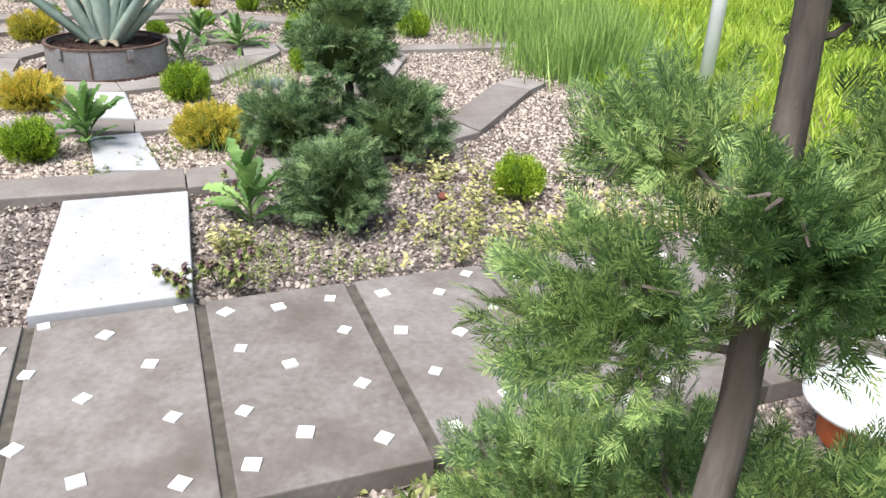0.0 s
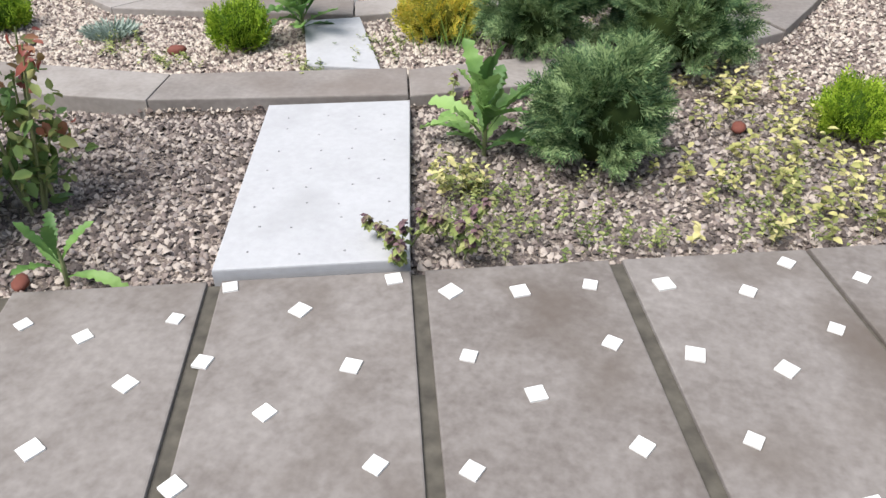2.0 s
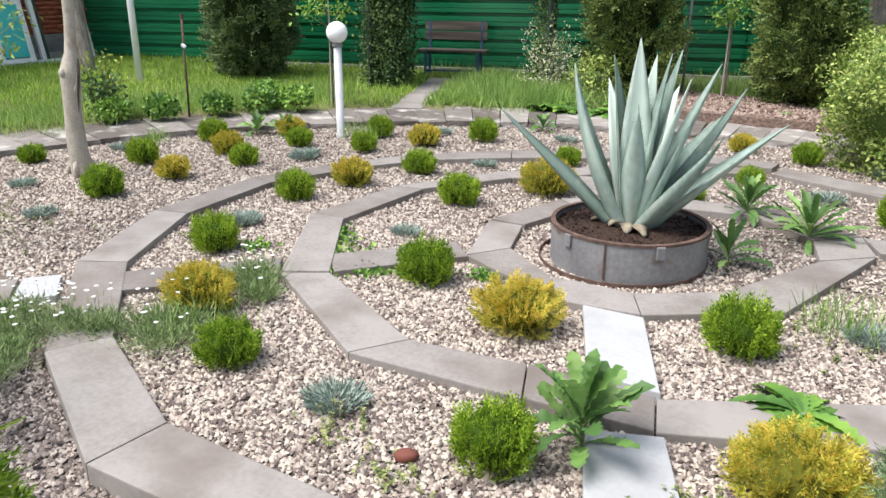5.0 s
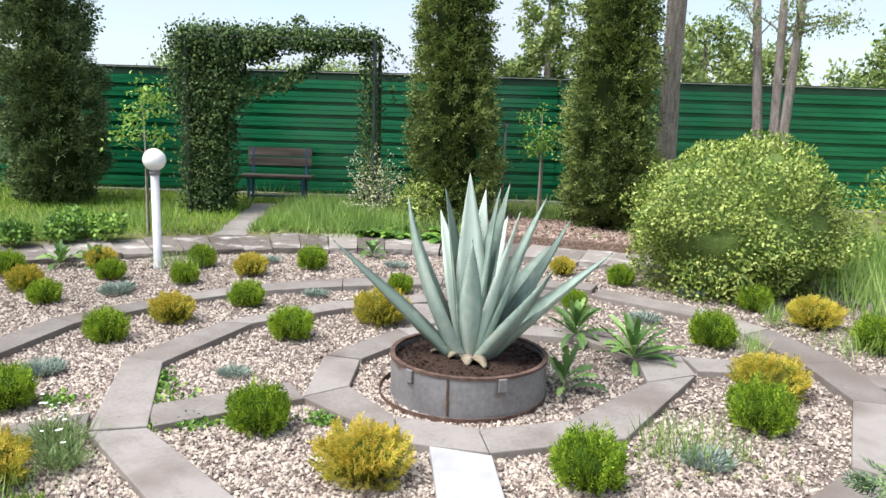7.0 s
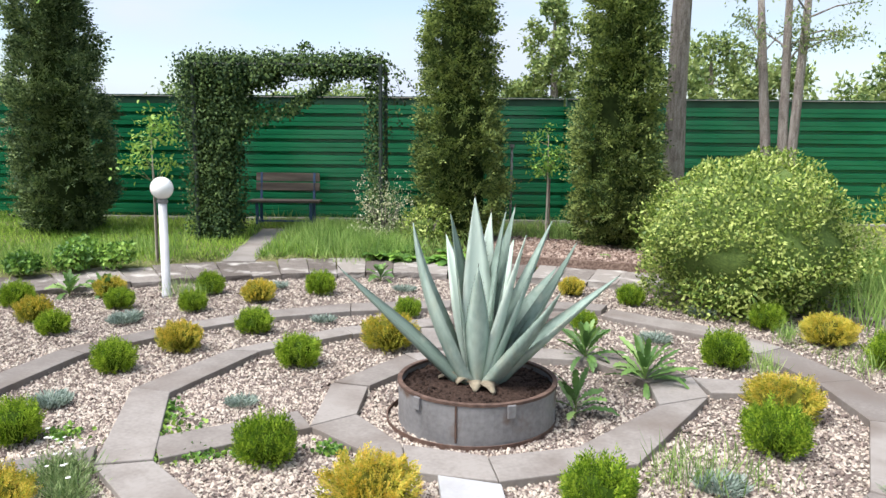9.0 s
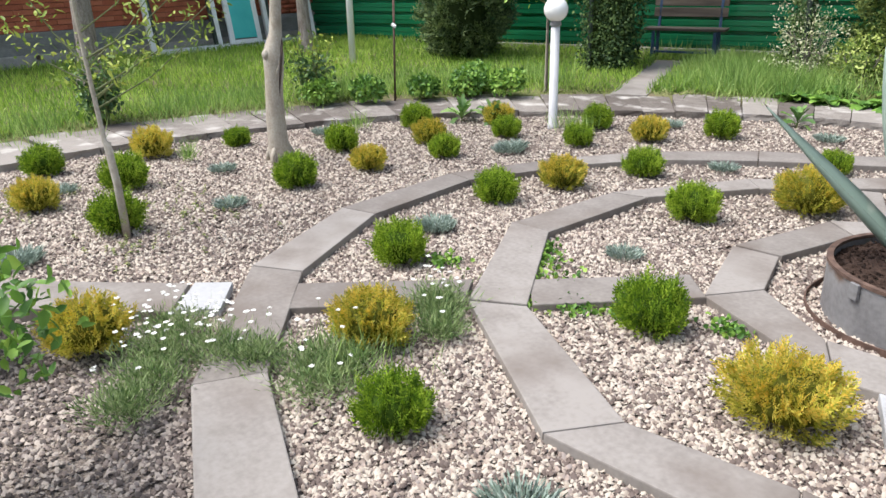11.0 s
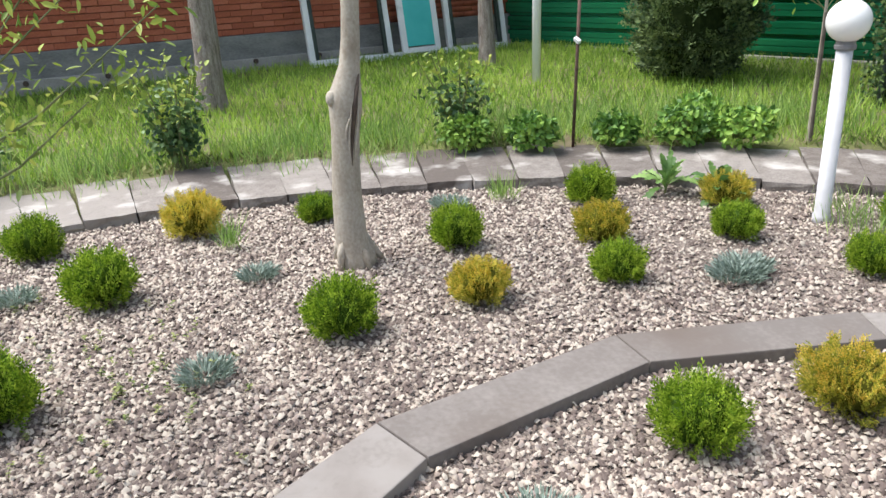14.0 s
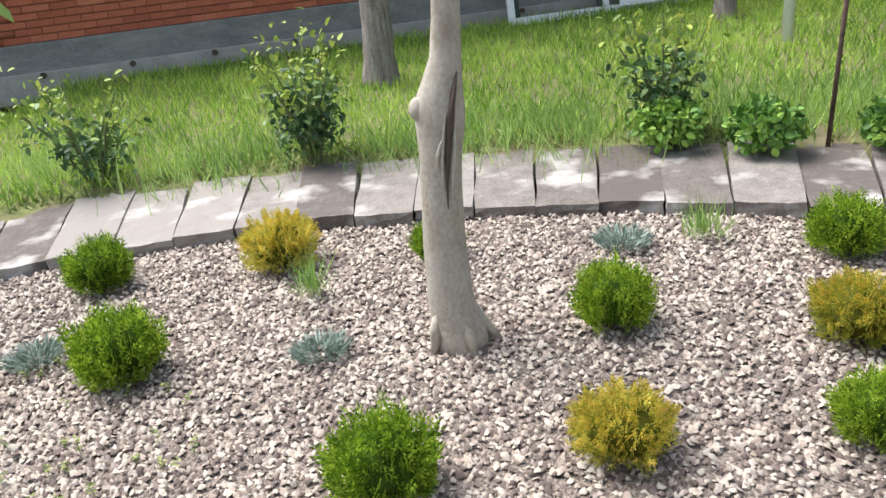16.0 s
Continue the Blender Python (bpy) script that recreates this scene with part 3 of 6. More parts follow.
def scatter_gravel():
    rng = np.random.default_rng(4)
    quads = [[a[0], a[1], b[1], b[0]] for ring in (RING_OUTER, RING_INNER, RING_HUB) for a, b in zip(ring, ring[1:])] + SPOKES + WHITE_WALK

    def free(p):
        keep = np.ones(len(p), bool)
        for q in quads:
            c = np.mean(q, axis=0)
            keep &= ~inside(p[:, 0], p[:, 1], [tuple(c + (np.array(w) - c) * 0.97) for w in q])
        keep &= np.hypot(p[:, 0] + 2.87, p[:, 1] - 6.47) > 0.47
        return p[keep]

    n = 360000
    p = np.stack([rng.uniform(-9.1, 1.3, n), rng.uniform(0.0, 10.75, n)], axis=1)
    p = p[(p[:, 1] < 7.2) | (rng.uniform(0, 1, n) < 0.55)]
    p = np.concatenate([p, np.stack([rng.uniform(-5.6, -1.0, 75000), rng.uniform(3.3, 6.4, 75000)], axis=1)])
    d = np.hypot(p[:, 0] - HUB.x, p[:, 1] - HUB.y)
    e = np.array([edge_y(x) for x in np.linspace(-10, 3, 400)])
    line = np.interp(p[:, 0], np.linspace(-10, 3, 400), e)
    a = (p - np.array(PAVE_FROM)) @ np.array(PAVE_ACROSS)
    pale = free(p[(d < 6.05) & (p[:, 1] > line) & ((p[:, 0] < 1.0) | (p[:, 1] < 6.4))])
    dark = free(p[(d < 6.6) & (p[:, 1] <= line) & (a < -0.005) & (p[:, 0] > -8.6)])
    pebbles("gravel", "loose pale pink and cream river gravel", M["gravel"], pale, rng.uniform(0.0075, 0.0165, len(pale)), GRAVEL - 0.014, 5)
    pebbles("gravel", "loose dark grey brown crushed gravel", M["dark gravel"], dark, rng.uniform(0.0085, 0.016, len(dark)), LOW_GRAVEL - 0.014, 6)

    q = np.array([pave_point(a, b) for a, b in zip(rng.uniform(-2.2, 3.2, 9000), rng.uniform(PAVE_DEEP + 0.01, PAVE_DEEP + 1.0, 9000))])
    pebbles("gravel", "loose grey gravel before the pavement", M["dark gravel"], q, rng.uniform(0.009, 0.018, len(q)), -0.112, 7)


scatter_gravel()


# ---- paving ----
def walkway(label, ring, mat=M["slab"], low=-0.12, gap=0.007, seed=1):
    rng = random.Random(seed)
    t = thing("pavement", label, "garden path", kind="structure")
    for (a, b), (c, d) in zip(ring, ring[1:]):
        q = [Vector(w) for w in (a, b, d, c)]
        long1, long2 = (q[3] - q[0]).normalized() * gap / 2, (q[2] - q[1]).normalized() * gap / 2
        q = [q[0] + long1, q[1] + long2, q[2] - long2, q[3] - long1]
        h = rng.uniform(-0.006, 0.004)
        bm = bmesh.new()
        prism(bm, [(w.x, w.y) for w in q], low, h, 0.007)
        part("slab", bm, mat, t)
    return t


walkway("outer garden walk of weathered concrete slabs", RING_OUTER, seed=2)
walkway("middle garden walk of weathered concrete slabs", RING_INNER, seed=3)
walkway("small walk of concrete slabs round the planter", RING_HUB, seed=4)
for i, q in enumerate(SPOKES):
    bm = bmesh.new()
    prism(bm, q, -0.12, -0.004 - 0.002 * (i % 3), 0.007)
    part("slab", bm, M["slab"], thing("pavement", "single concrete slab linking two garden walks", "garden path", "linking slabs", "structure"))
bm = bmesh.new()
prism(bm, [(-5.195, 3.80), (-5.46, 4.00), (-5.335, 4.155), (-5.065, 3.975)], -0.05, -0.004, 0.003)
tagged(part("white_tile", bm, M["white slab"]), "white square tile lying at the path corner", "tile")
for i, q in enumerate(WHITE_WALK):
    bm = bmesh.new()
    prism(bm, q, -0.11, (-0.014, -0.004, -0.004)[i], 0.006)
    ob = tagged(part("white_slab", bm, M["white slab"]), ("large white concrete slab with small pits between pavement and kerb", "white stepping slab beside a broad-leaved weed", "white stepping slab leading to the planter")[i], "paving slab", "white stepping slabs")
    if i == 0:
        rng = random.Random(9)
        c0, c1, c2, c3 = [Vector(w) for w in q]
        for r in range(8):
            for c in range(4):
                u, w = 0.16 + 0.23 * c + rng.uniform(-0.05, 0.05), 0.08 + 0.115 * r + rng.uniform(-0.03, 0.03)
                p = (c0.lerp(c1, u)).lerp(c3.lerp(c2, u), w)
                # Small flat discs; the shade of pits is put into their grey.
                bm = bmesh.new()
                bmesh.ops.create_cone(bm, cap_ends=True, segments=7, radius1=rng.uniform(0.003, 0.007), radius2=0.003, depth=0.003, matrix=Matrix.Translation((p.x, p.y, -0.0135)))
                part("pit", bm, M["dot"], ob)


def build_pavement():
    t = thing("pavement", "concrete slab pavement with small white inset tiles", "pavement", kind="structure")
    rng = random.Random(12)
    turn = math.degrees(PAVE_TURN)
    insets = [[(0.15, 0.10), (0.48, 0.115), (0.825, 0.105), (0.19, 0.34), (0.44, 0.47), (0.825, 0.325), (0.14, 0.66), (0.41, 0.80), (0.79, 0.63), (0.776, 0.886), (0.124, 0.884)],
              [(0.84, 0.06), (0.56, 0.167), (0.18, 0.12), (0.84, 0.324), (0.51, 0.445), (0.16, 0.38), (0.218, 0.634), (0.52, 0.80), (0.81, 0.64), (0.155, 0.894), (0.79, 0.92)],
              [(0.146, 0.141), (0.494, 0.205), (0.844, 0.13), (0.153, 0.347), (0.475, 0.53), (0.756, 0.37), (0.174, 0.70), (0.80, 0.68), (0.45, 0.88), (0.14, 0.94)],
              [(0.087, 0.032), (0.44, 0.141), (0.88, 0.035), (0.048, 0.306), (0.686, 0.349), (0.349, 0.474), (0.787, 0.631), (0.057, 0.65), (0.353, 0.819), (0.80, 0.90)]]
    for i in range(-9, 8):
        g, h = (0.007 if i == 2 else 0.021), (0.007 if i == 1 else 0.021)
        bm = bmesh.new()
        prism(bm, [pave_point(i * 0.6 + g, 0), pave_point(i * 0.6 + g, PAVE_DEEP), pave_point((i + 1) * 0.6 - h, PAVE_DEEP), pave_point((i + 1) * 0.6 - h, 0)], -0.14, PAVING + rng.uniform(-0.003, 0.003), 0.006)
        part("slab", bm, M["paving"], t)
        for u, w in insets[i % 4]:
            if not -1 <= i <= 2:
                u, w = u + rng.uniform(-0.04, 0.04), min(w + rng.uniform(-0.02, 0.02), 0.95)
            x, y = pave_point((i + u) * 0.6, w * PAVE_DEEP)
            bm = bmesh.new()
            s = rng.uniform(0.019, 0.026)
            box(bm, (s * 2, s * 2, 0.01), (0, 0, 0), pose(x, y, PAVING + 0.0005, 0, 0, turn + rng.choice((38, 45, 52, 10, 70))), 0.001)
            part("tile", bm, M["tile"], t)
    bm = bmesh.new()
    prism(bm, [pave_point(-5.5, 0.01), pave_point(-5.5, PAVE_DEEP - 0.01), pave_point(4.85, PAVE_DEEP - 0.01), pave_point(4.85, 0.01)], -0.15, PAVING - 0.012, 0)
    part("joint_mortar", bm, M["joint"], t)
    return t


build_pavement()


def build_kerb():
    t = thing("kerb", "curved kerb of worn pale stone slabs above the gravel", "kerb", kind="structure")
    rng = random.Random(21)
    a = 206.25
    while a > 52:
        b = a - 3.1
        g1, g2 = rng.uniform(0.02, 0.07), rng.uniform(0.02, 0.07)
        skew = rng.uniform(0.3, 0.75)
        o = KERB_OUT + rng.uniform(-0.05, 0.04)
        i = KERB_IN + rng.uniform(-0.025, 0.02)
        pts = []
        for r, ang in ((i, a - g1), (o, a - g1 + skew), (o, b + g2 + skew), (i, b + g2)):
            pts.append((HUB.x + r * math.cos(radians(ang)), HUB.y + r * math.sin(radians(ang))))
        bm = bmesh.new()
        top = KERB_TOP + rng.uniform(-0.010, 0.010)
        prism(bm, pts[::-1], -0.10, top, 0)
        bmesh.ops.subdivide_edges(bm, edges=bm.edges[:], cuts=3, use_grid_fill=True)
        for v in bm.verts:
            v.co += Vector((rng.uniform(-1, 1), rng.uniform(-1, 1), rng.uniform(-1, 1) * 0.6)) * 0.006
        part("kerb_slab", bm, M["stone"], t)
        a = b
    return t


build_kerb()

# concrete path from the kerb to the bench
bm = bmesh.new()
prism(bm, [(-7.72, 9.95), (-7.32, 10.12), (-8.42, 12.50), (-8.86, 12.30)], -0.05, 0.02, 0.006)
for v in bm.verts:
    v.co.z += 0.09 * (v.co.y - 9.95) / 2.5
tagged(part("pavement", bm, M["slab"]), "narrow worn concrete path leading to the bench", "garden path", kind="structure")
bm = bmesh.new()
prism(bm, [(-4.9, 11.45), (-2.2, 11.6), (-2.0, 13.4), (-5.2, 13.2)], -0.05, 0.115, 0)
tagged(part("mulch_bed", bm, M["mulch"]), "reddish bark mulch bed round the thujas", "mulch", kind="structure")
rng = np.random.default_rng(27)
pebbles("mulch", "loose brown bark chips under the thujas", M["mulch"], np.stack([rng.uniform(-4.9, -2.1, 3500), rng.uniform(11.6, 13.2, 3500)], axis=1), rng.uniform(0.012, 0.035, 3500), 0.112, 28, "mulch")


# ---- fence ----
def build_fence():
    base, top, pitch = 0.20, 2.10, 0.215
    profile = []
    z = base
    while z < top:
        profile += [(0.0, z), (0.0, z + 0.045), (-0.05, z + 0.06), (-0.05, z + 0.115), (-0.041, z + 0.12), (-0.041, z + 0.13), (-0.05, z + 0.135), (-0.05, z + 0.2)]
        z += pitch
    t = thing("fence", "green ribbed sheet-steel fence on a concrete footing", "fence", kind="structure")
    start = 0.0
    for span in (6.0, 6.0, 6.9, 6.9, 6.9):
        bm = bmesh.new()
        rows = []
        for s in (start - 0.02, start + span + 0.02):
            p = CORNER + FENCE_WAY * s
            rows.append([bm.verts.new((p.x + FENCE_BACK.x * o, p.y + FENCE_BACK.y * o, h)) for o, h in profile])
        for k in range(len(profile) - 1):
            bm.faces.new((rows[0][k], rows[1][k], rows[1][k + 1], rows[0][k + 1]))
        sheet_ob = part("sheet", bm, M["fence"], t)
        thick = sheet_ob.modifiers.new("thickness", "SOLIDIFY")
        thick.thickness = 0.004
        mid = CORNER + FENCE_WAY * (start + span / 2)
        turn = math.degrees(math.atan2(FENCE_WAY.y, FENCE_WAY.x))
        bm = bmesh.new()
        box(bm, (span - 0.05, 0.09, 0.13), (0, 0, 0), pose(mid.x, mid.y, top + 0.085, 0, 0, turn), 0.006)
        box(bm, (span - 0.05, 0.12, 0.016), (0, 0, 0.075), pose(mid.x, mid.y, top + 0.085, 0, 0, turn))
        part("cap", bm, M["fence cap"], t)
        bm = bmesh.new()
        box(bm, (span - 0.06, 0.03, 0.012), (0, -0.055, 0.06), pose(mid.x, mid.y, top + 0.085, 0, 0, turn), 0.002)
        part("rail", bm, M["footing"], t, "thin pale strip along the fence top")
        bm = bmesh.new()
        box(bm, (span, 0.22, 0.34), (0, 0, 0), pose(mid.x + FENCE_BACK.x * 0.02, mid.y + FENCE_BACK.y * 0.02, 0.03, 0, 0, turn), 0.012)
        part("footing", bm, M["footing"], t)
        p = CORNER + FENCE_WAY * (start + 0.06) + FENCE_BACK * 0.09
        bm = bmesh.new()
        box(bm, (0.06, 0.06, 2.0), (0, 0, 0), pose(p.x, p.y, 1.15, 0, 0, turn), 0.004)
        part("post", bm, M["dark paint"], t)
        start += span


build_fence()


# ---- house ----
def on_wall(s, out=0.0):
    return CORNER + WALL_WAY * s + WALL_OUT * out


def build_house():
    house = thing("house", "red brick house wall on a grey cement plinth", "house")
    turn = math.degrees(math.atan2(WALL_WAY.y, WALL_WAY.x))
    length, foot, eave = 13.0, 0.66, 3.3
    mid = on_wall(length / 2, -1.5)
    bm = bmesh.new()
    box(bm, (length, 2.94, eave - foot), (0, 0, 0), pose(mid.x, mid.y, (eave + foot) / 2, 0, 0, turn))
    wall = part("wall", bm, M["mortar"], house)
    bm = bmesh.new()
    mid = on_wall(length / 2, -1.46)
    box(bm, (length, 3.0, foot), (0, 0, 0), pose(mid.x, mid.y, foot / 2, 0, 0, turn), 0.012)
    part("plinth", bm, M["plinth"], house)
    mid = on_wall(length / 2, -1.44)
    bm = bmesh.new()
    box(bm, (length, 3.03, 0.34), (0, 0, 0), pose(mid.x, mid.y, 0.17, 0, 0, turn), 0.015)
    part("footing", bm, M["footing"], house, "rougher paler footing step under the plinth")
    for s in (3.4, 4.35, 5.3, 6.3, 7.25, 8.2, 9.2):
        p = on_wall(s, 0.075)
        bm = bmesh.new()
        bmesh.ops.create_cone(bm, cap_ends=True, segments=12, radius1=0.035, radius2=0.035, depth=0.05, matrix=pose(p.x, p.y, 0.30, 90, 0, turn))
        part("vent_pipe", bm, M["thorn"], house, "dark round vent pipe")
    mid = on_wall(length / 2, -1.5)
    bm = bmesh.new()
    box(bm, (length + 0.6, 3.9, 0.16), (0, 0, 0), pose(mid.x, mid.y, eave + 0.08, 0, 0, turn), 0.02)
    box(bm, (length + 0.6, 2.4, 0.5), (0, 0, 0.3), pose(mid.x, mid.y, eave + 0.08, 0, 0, turn), 0.1)
    part("roof", bm, M["dark paint"], house)
    course, long = 0.082, 0.30
    me = bpy.data.meshes.new("brick")
    bm = bmesh.new()
    box(bm, (long - 0.006, 0.02, course - 0.014), bevel=0.003)
    bmesh.ops.recalc_face_normals(bm, faces=bm.faces)
    bm.to_mesh(me)
    bm.free()
    me.materials.append(M["brick"])
    rest_v, rest_f, made = [], [], 0
    rng = random.Random(31)
    for row in range(int((eave - foot) / course)):
        for k in range(int(length / long)):
            s = k * long + long * (0.75 if row % 2 else 0.25) + 0.02
            p = on_wall(s, -0.022 + rng.uniform(-0.002, 0.003))
            m = pose(p.x, p.y, foot + course * (row + 0.5) + 0.003, 0, 0, turn)
            if row < 12 and 2.2 < s < 9.4 and made < 300:
                ob = new("brick", me)
                ob.matrix_basis = m
                ob.parent = wall
                made += 1
            else:
                c = [m @ Vector((a * (long - 0.006) / 2, b * 0.01, h * (course - 0.014) / 2)) for a in (-1, 1) for b in (-1, 1) for h in (-1, 1)]
                o = len(rest_v)
                rest_v += [tuple(w) for w in c]
                rest_f += [tuple(o + i for i in f) for f in ((0, 1, 3, 2), (4, 6, 7, 5), (0, 4, 5, 1), (2, 3, 7, 6), (1, 5, 7, 3), (0, 2, 6, 4))]
    ob = link_mesh("brickwork", mesh_of("brickwork", rest_v, rest_f), M["brick"], wall)
    ob["kind"] = "stuff"


build_house()


def build_old_frames():
    """Old glazed frames and a turquoise door, leaning on the house."""
    turn = math.degrees(math.atan2(WALL_WAY.y, WALL_WAY.x))
    out = on_wall(2.05, 0.52)
    base = pose(out.x, out.y, 0.18, 0, 0, turn) @ pose(0, 0, 0, 11 if WALL_OUT.dot(Vector((-WALL_WAY.y, WALL_WAY.x))) > 0 else -11, 0, 0)
    t = tagged(new("window_frame_set"), "old white wooden window frames leaning on the brick wall", "window frame")
    t.matrix_basis = base
    half, tall = 1.66, 2.15

    def bar(name, x, w, z0, z1, mat, y=0.0, deep=0.07, parent=t, label=""):
        bm = bmesh.new()
        box(bm, (w, deep, z1 - z0), (x, y, (z0 + z1) / 2), None, 0.006)
        return part(name, bm, mat, parent, label)

    bar("bottom_rail", 0, half * 2, 0.0, 0.09, M["white paint"])
    bar("top_rail", 0, half * 2, tall - 0.08, tall, M["white paint"])
    for x, strip in ((-half + 0.045, 0.085), (-0.62, -0.07), (0.40, 0.075), (half - 0.045, -0.07)):
        bar("upright", x, 0.085, 0.092, tall - 0.082, M["white paint"])
        bar("inner_strip", x + strip, 0.05, 0.092, tall - 0.082, M["dark paint"], 0.012)
    # the door leaf stands in the middle bay
    d = tagged(new("door"), "white door leaf with a turquoise lower panel", "door")
    d.matrix_basis = base @ pose(0.0 - 0.08, -0.09 if WALL_OUT.dot(Vector((-WALL_WAY.y, WALL_WAY.x))) < 0 else 0.09, 0.05)
    bar("panel", 0, 0.46, 0.10, 0.98, M["turquoise"], 0, 0.03, d, "turquoise painted panel")
    bar("pane", 0, 0.46, 1.06, 2.0, M["glass"], 0, 0.01, d)
    for x in (-0.275, 0.275):
        bar("stile", x, 0.09, 0.0, 2.08, M["white paint"], 0, 0.05, d)
    for z in (0.0, 0.98, 2.0):
        bar("rail", 0, 0.458, z, z + 0.08, M["white paint"], 0, 0.05, d)


build_old_frames()


# ---- plants: shapes shared by their copies ----
def globe_bush(name, label, mat, seed, size=1.0, count=620, blade=0.075):
    """A clipped dwarf thuja about 0.34 m wide and 0.27 m tall at the unit size: upright flat plates round a core
    coloured dark as inner shade.
    """
    rng = np.random.default_rng(seed)
    r = random.Random(seed)
    t = thing(name, label, "bush", "dwarf thujas in the gravel")
    golden = mat == M["gold"]
    radii = (0.165, 0.165, 0.138)
    p, d = shell(rng, count, (radii[0] * 0.9, radii[1] * 0.9, radii[2] * 0.92), 0.16, -0.62)
    bumps = 1 + 0.11 * np.sin(d[:, :1] * 7 + seed) * np.cos(d[:, 1:2] * 8 + seed * 2) + 0.05 * np.sin(d[:, 2:] * 11 + d[:, :1] * 6)
    p = p * bumps + np.array([0, 0, 0.108])
    way = unit(d * (0.75 if golden else 0.62) + np.array([0, 0, 0.75]) + rng.normal(0, 0.16, p.shape))
    tangent = unit(np.cross(d, np.array([0, 0, 1.0])) + rng.normal(0, 0.35, p.shape))
    ln = rng.uniform(0.65, 1.25, len(p)) * blade
    v, f = lacy(rng, p - way * 0.045, way, ln, 5, 3, 0.27, 0.72, flat=tangent)
    link_mesh("foliage", mesh_of("foliage", v, f), M["gold leaf"] if golden else mat, t)
    if golden:
        top = (d[:, 2] > rng.uniform(-0.45, 0.75, len(d)))
        v, f = lacy(rng, p[top] - way[top] * 0.022, unit(way[top] + d[top] * 0.3), ln[top] * 0.66, 5, 3, 0.27, 0.72, flat=tangent[top])
        link_mesh("new_growth", mesh_of("new_growth", v, f), mat, t, "orange yellow young tips")
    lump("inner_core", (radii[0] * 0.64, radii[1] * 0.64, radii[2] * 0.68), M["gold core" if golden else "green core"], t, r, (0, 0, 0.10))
    return t


def place(t, x, y, z, k=1.0, kz=1.0, turn=0.0):
    return pose(x, y, z, 0, 0, turn) @ Matrix.Diagonal((k, k, k * kz, 1))


GREENS = [(-8.60, 3.93, .18), (-7.71, 4.32, .19), (-6.70, 3.98, .18), (-8.50, 5.58, .14), (-6.86, 5.33, .175), (-7.64, 6.20, .165), (-8.00, 7.30, .18), (-6.82, 6.73, .145),
          (-7.05, 7.66, .155), (-6.34, 7.89, .15), (-6.72, 8.58, .165), (-5.65, 9.06, .175), (-5.56, 6.20, .17), (-5.32, 7.50, .165), (-4.44, 6.87, .18), (-5.07, 5.03, .17),
          (-3.77, 4.09, .155), (-3.65, 5.41, .18), (-4.37, 8.58, .14), (-2.55, 10.01, .15), (-1.26, 9.56, .165), (-1.54, 8.24, .20), (-0.38, 8.69, .21), (-1.19, 6.68, .20),
          (-2.76, 8.85, .13), (-3.01, 8.05, .12), (-1.93, 5.58, .19), (-2.39, 4.16, .18), (0.41, 3.90, .16)]
GOLDS = [(-8.58, 4.82, .20), (-7.57, 3.67, .18), (-6.91, 6.02, .175), (-7.35, 6.97, .18), (-7.55, 8.02, .18), (-6.03, 8.50, .19), (-5.51, 6.80, .19), (-4.04, 7.57, .25),
         (-4.36, 4.38, .21), (-2.90, 5.18, .245), (-5.13, 3.39, .21), (-3.21, 10.20, .15), (-0.79, 9.24, .25), (-1.15, 7.29, .26), (-1.46, 4.56, .25)]


def plant_globes():
    rng = random.Random(5)
    for spots, mat, label, seeds in ((GREENS, M["globe"], "clipped round green dwarf thuja growing in gravel", (11, 12, 13)), (GOLDS, M["gold"], "round golden yellow dwarf thuja growing in gravel", (21, 22, 23))):
        first = []
        for i, (x, y, r) in enumerate(spots):
            k = r / 0.165
            kz = rng.uniform(0.9, 1.04) * (0.84 if k > 1.3 else 1.0) * (0.93 if mat == M["gold"] else 1.0)
            m = place(None, x, y, -0.045, k, kz, rng.uniform(0, 360))
            if i < len(seeds):
                t = globe_bush("dwarf_thuja", label, mat, seeds[i], count=(500 if mat == M["globe"] else 480), blade=(0.082 if mat == M["globe"] else 0.07))
                t.matrix_basis = m
                first.append(t)
            else:
                src = first[i % len(seeds)]
                c = copy_thing(src, Matrix())
                c.matrix_basis = m


plant_globes()


def tuft(name, label, category, seed, mat, count, length, width, radius, upright=0.9, droop=0.3, group=""):
    """A clump of narrow blades rising from one spot."""
    rng = np.random.default_rng(seed)
    t = thing(name, label, category, group)
    a = rng.uniform(0, 2 * math.pi, count)
    r = radius * np.sqrt(rng.uniform(0, 1, count))
    p = np.stack([np.cos(a) * r, np.sin(a) * r, np.zeros(count)], axis=1)
    out = np.stack([np.cos(a), np.sin(a), np.zeros(count)], axis=1)
    d = unit(out * rng.uniform(0.1, 1.0, (count, 1)) * (1 - upright) * 2.2 + np.array([0, 0, 1.0]) + rng.normal(0, 0.14, (count, 3)))
    ln = length * rng.uniform(0.5, 1.1, count)
    n = unit(np.cross(d, rng.normal(size=d.shape)))
    v1, f1 = leaves(p, d, n, ln * 0.62, width, 0.2, 0.5)
    tip = p + d * (ln * 0.5)[:, None]
    d2 = unit(d + out * droop - np.array([0, 0, droop * 0.6]))
    v2, f2 = leaves(tip, d2, n, ln * 0.55, width * 0.8, 0.2, 0.3)
    link_mesh("foliage", mesh_of("foliage", np.concatenate([v1, v2]), np.concatenate([f1, f2 + len(v1)])), mat, t)
    return t


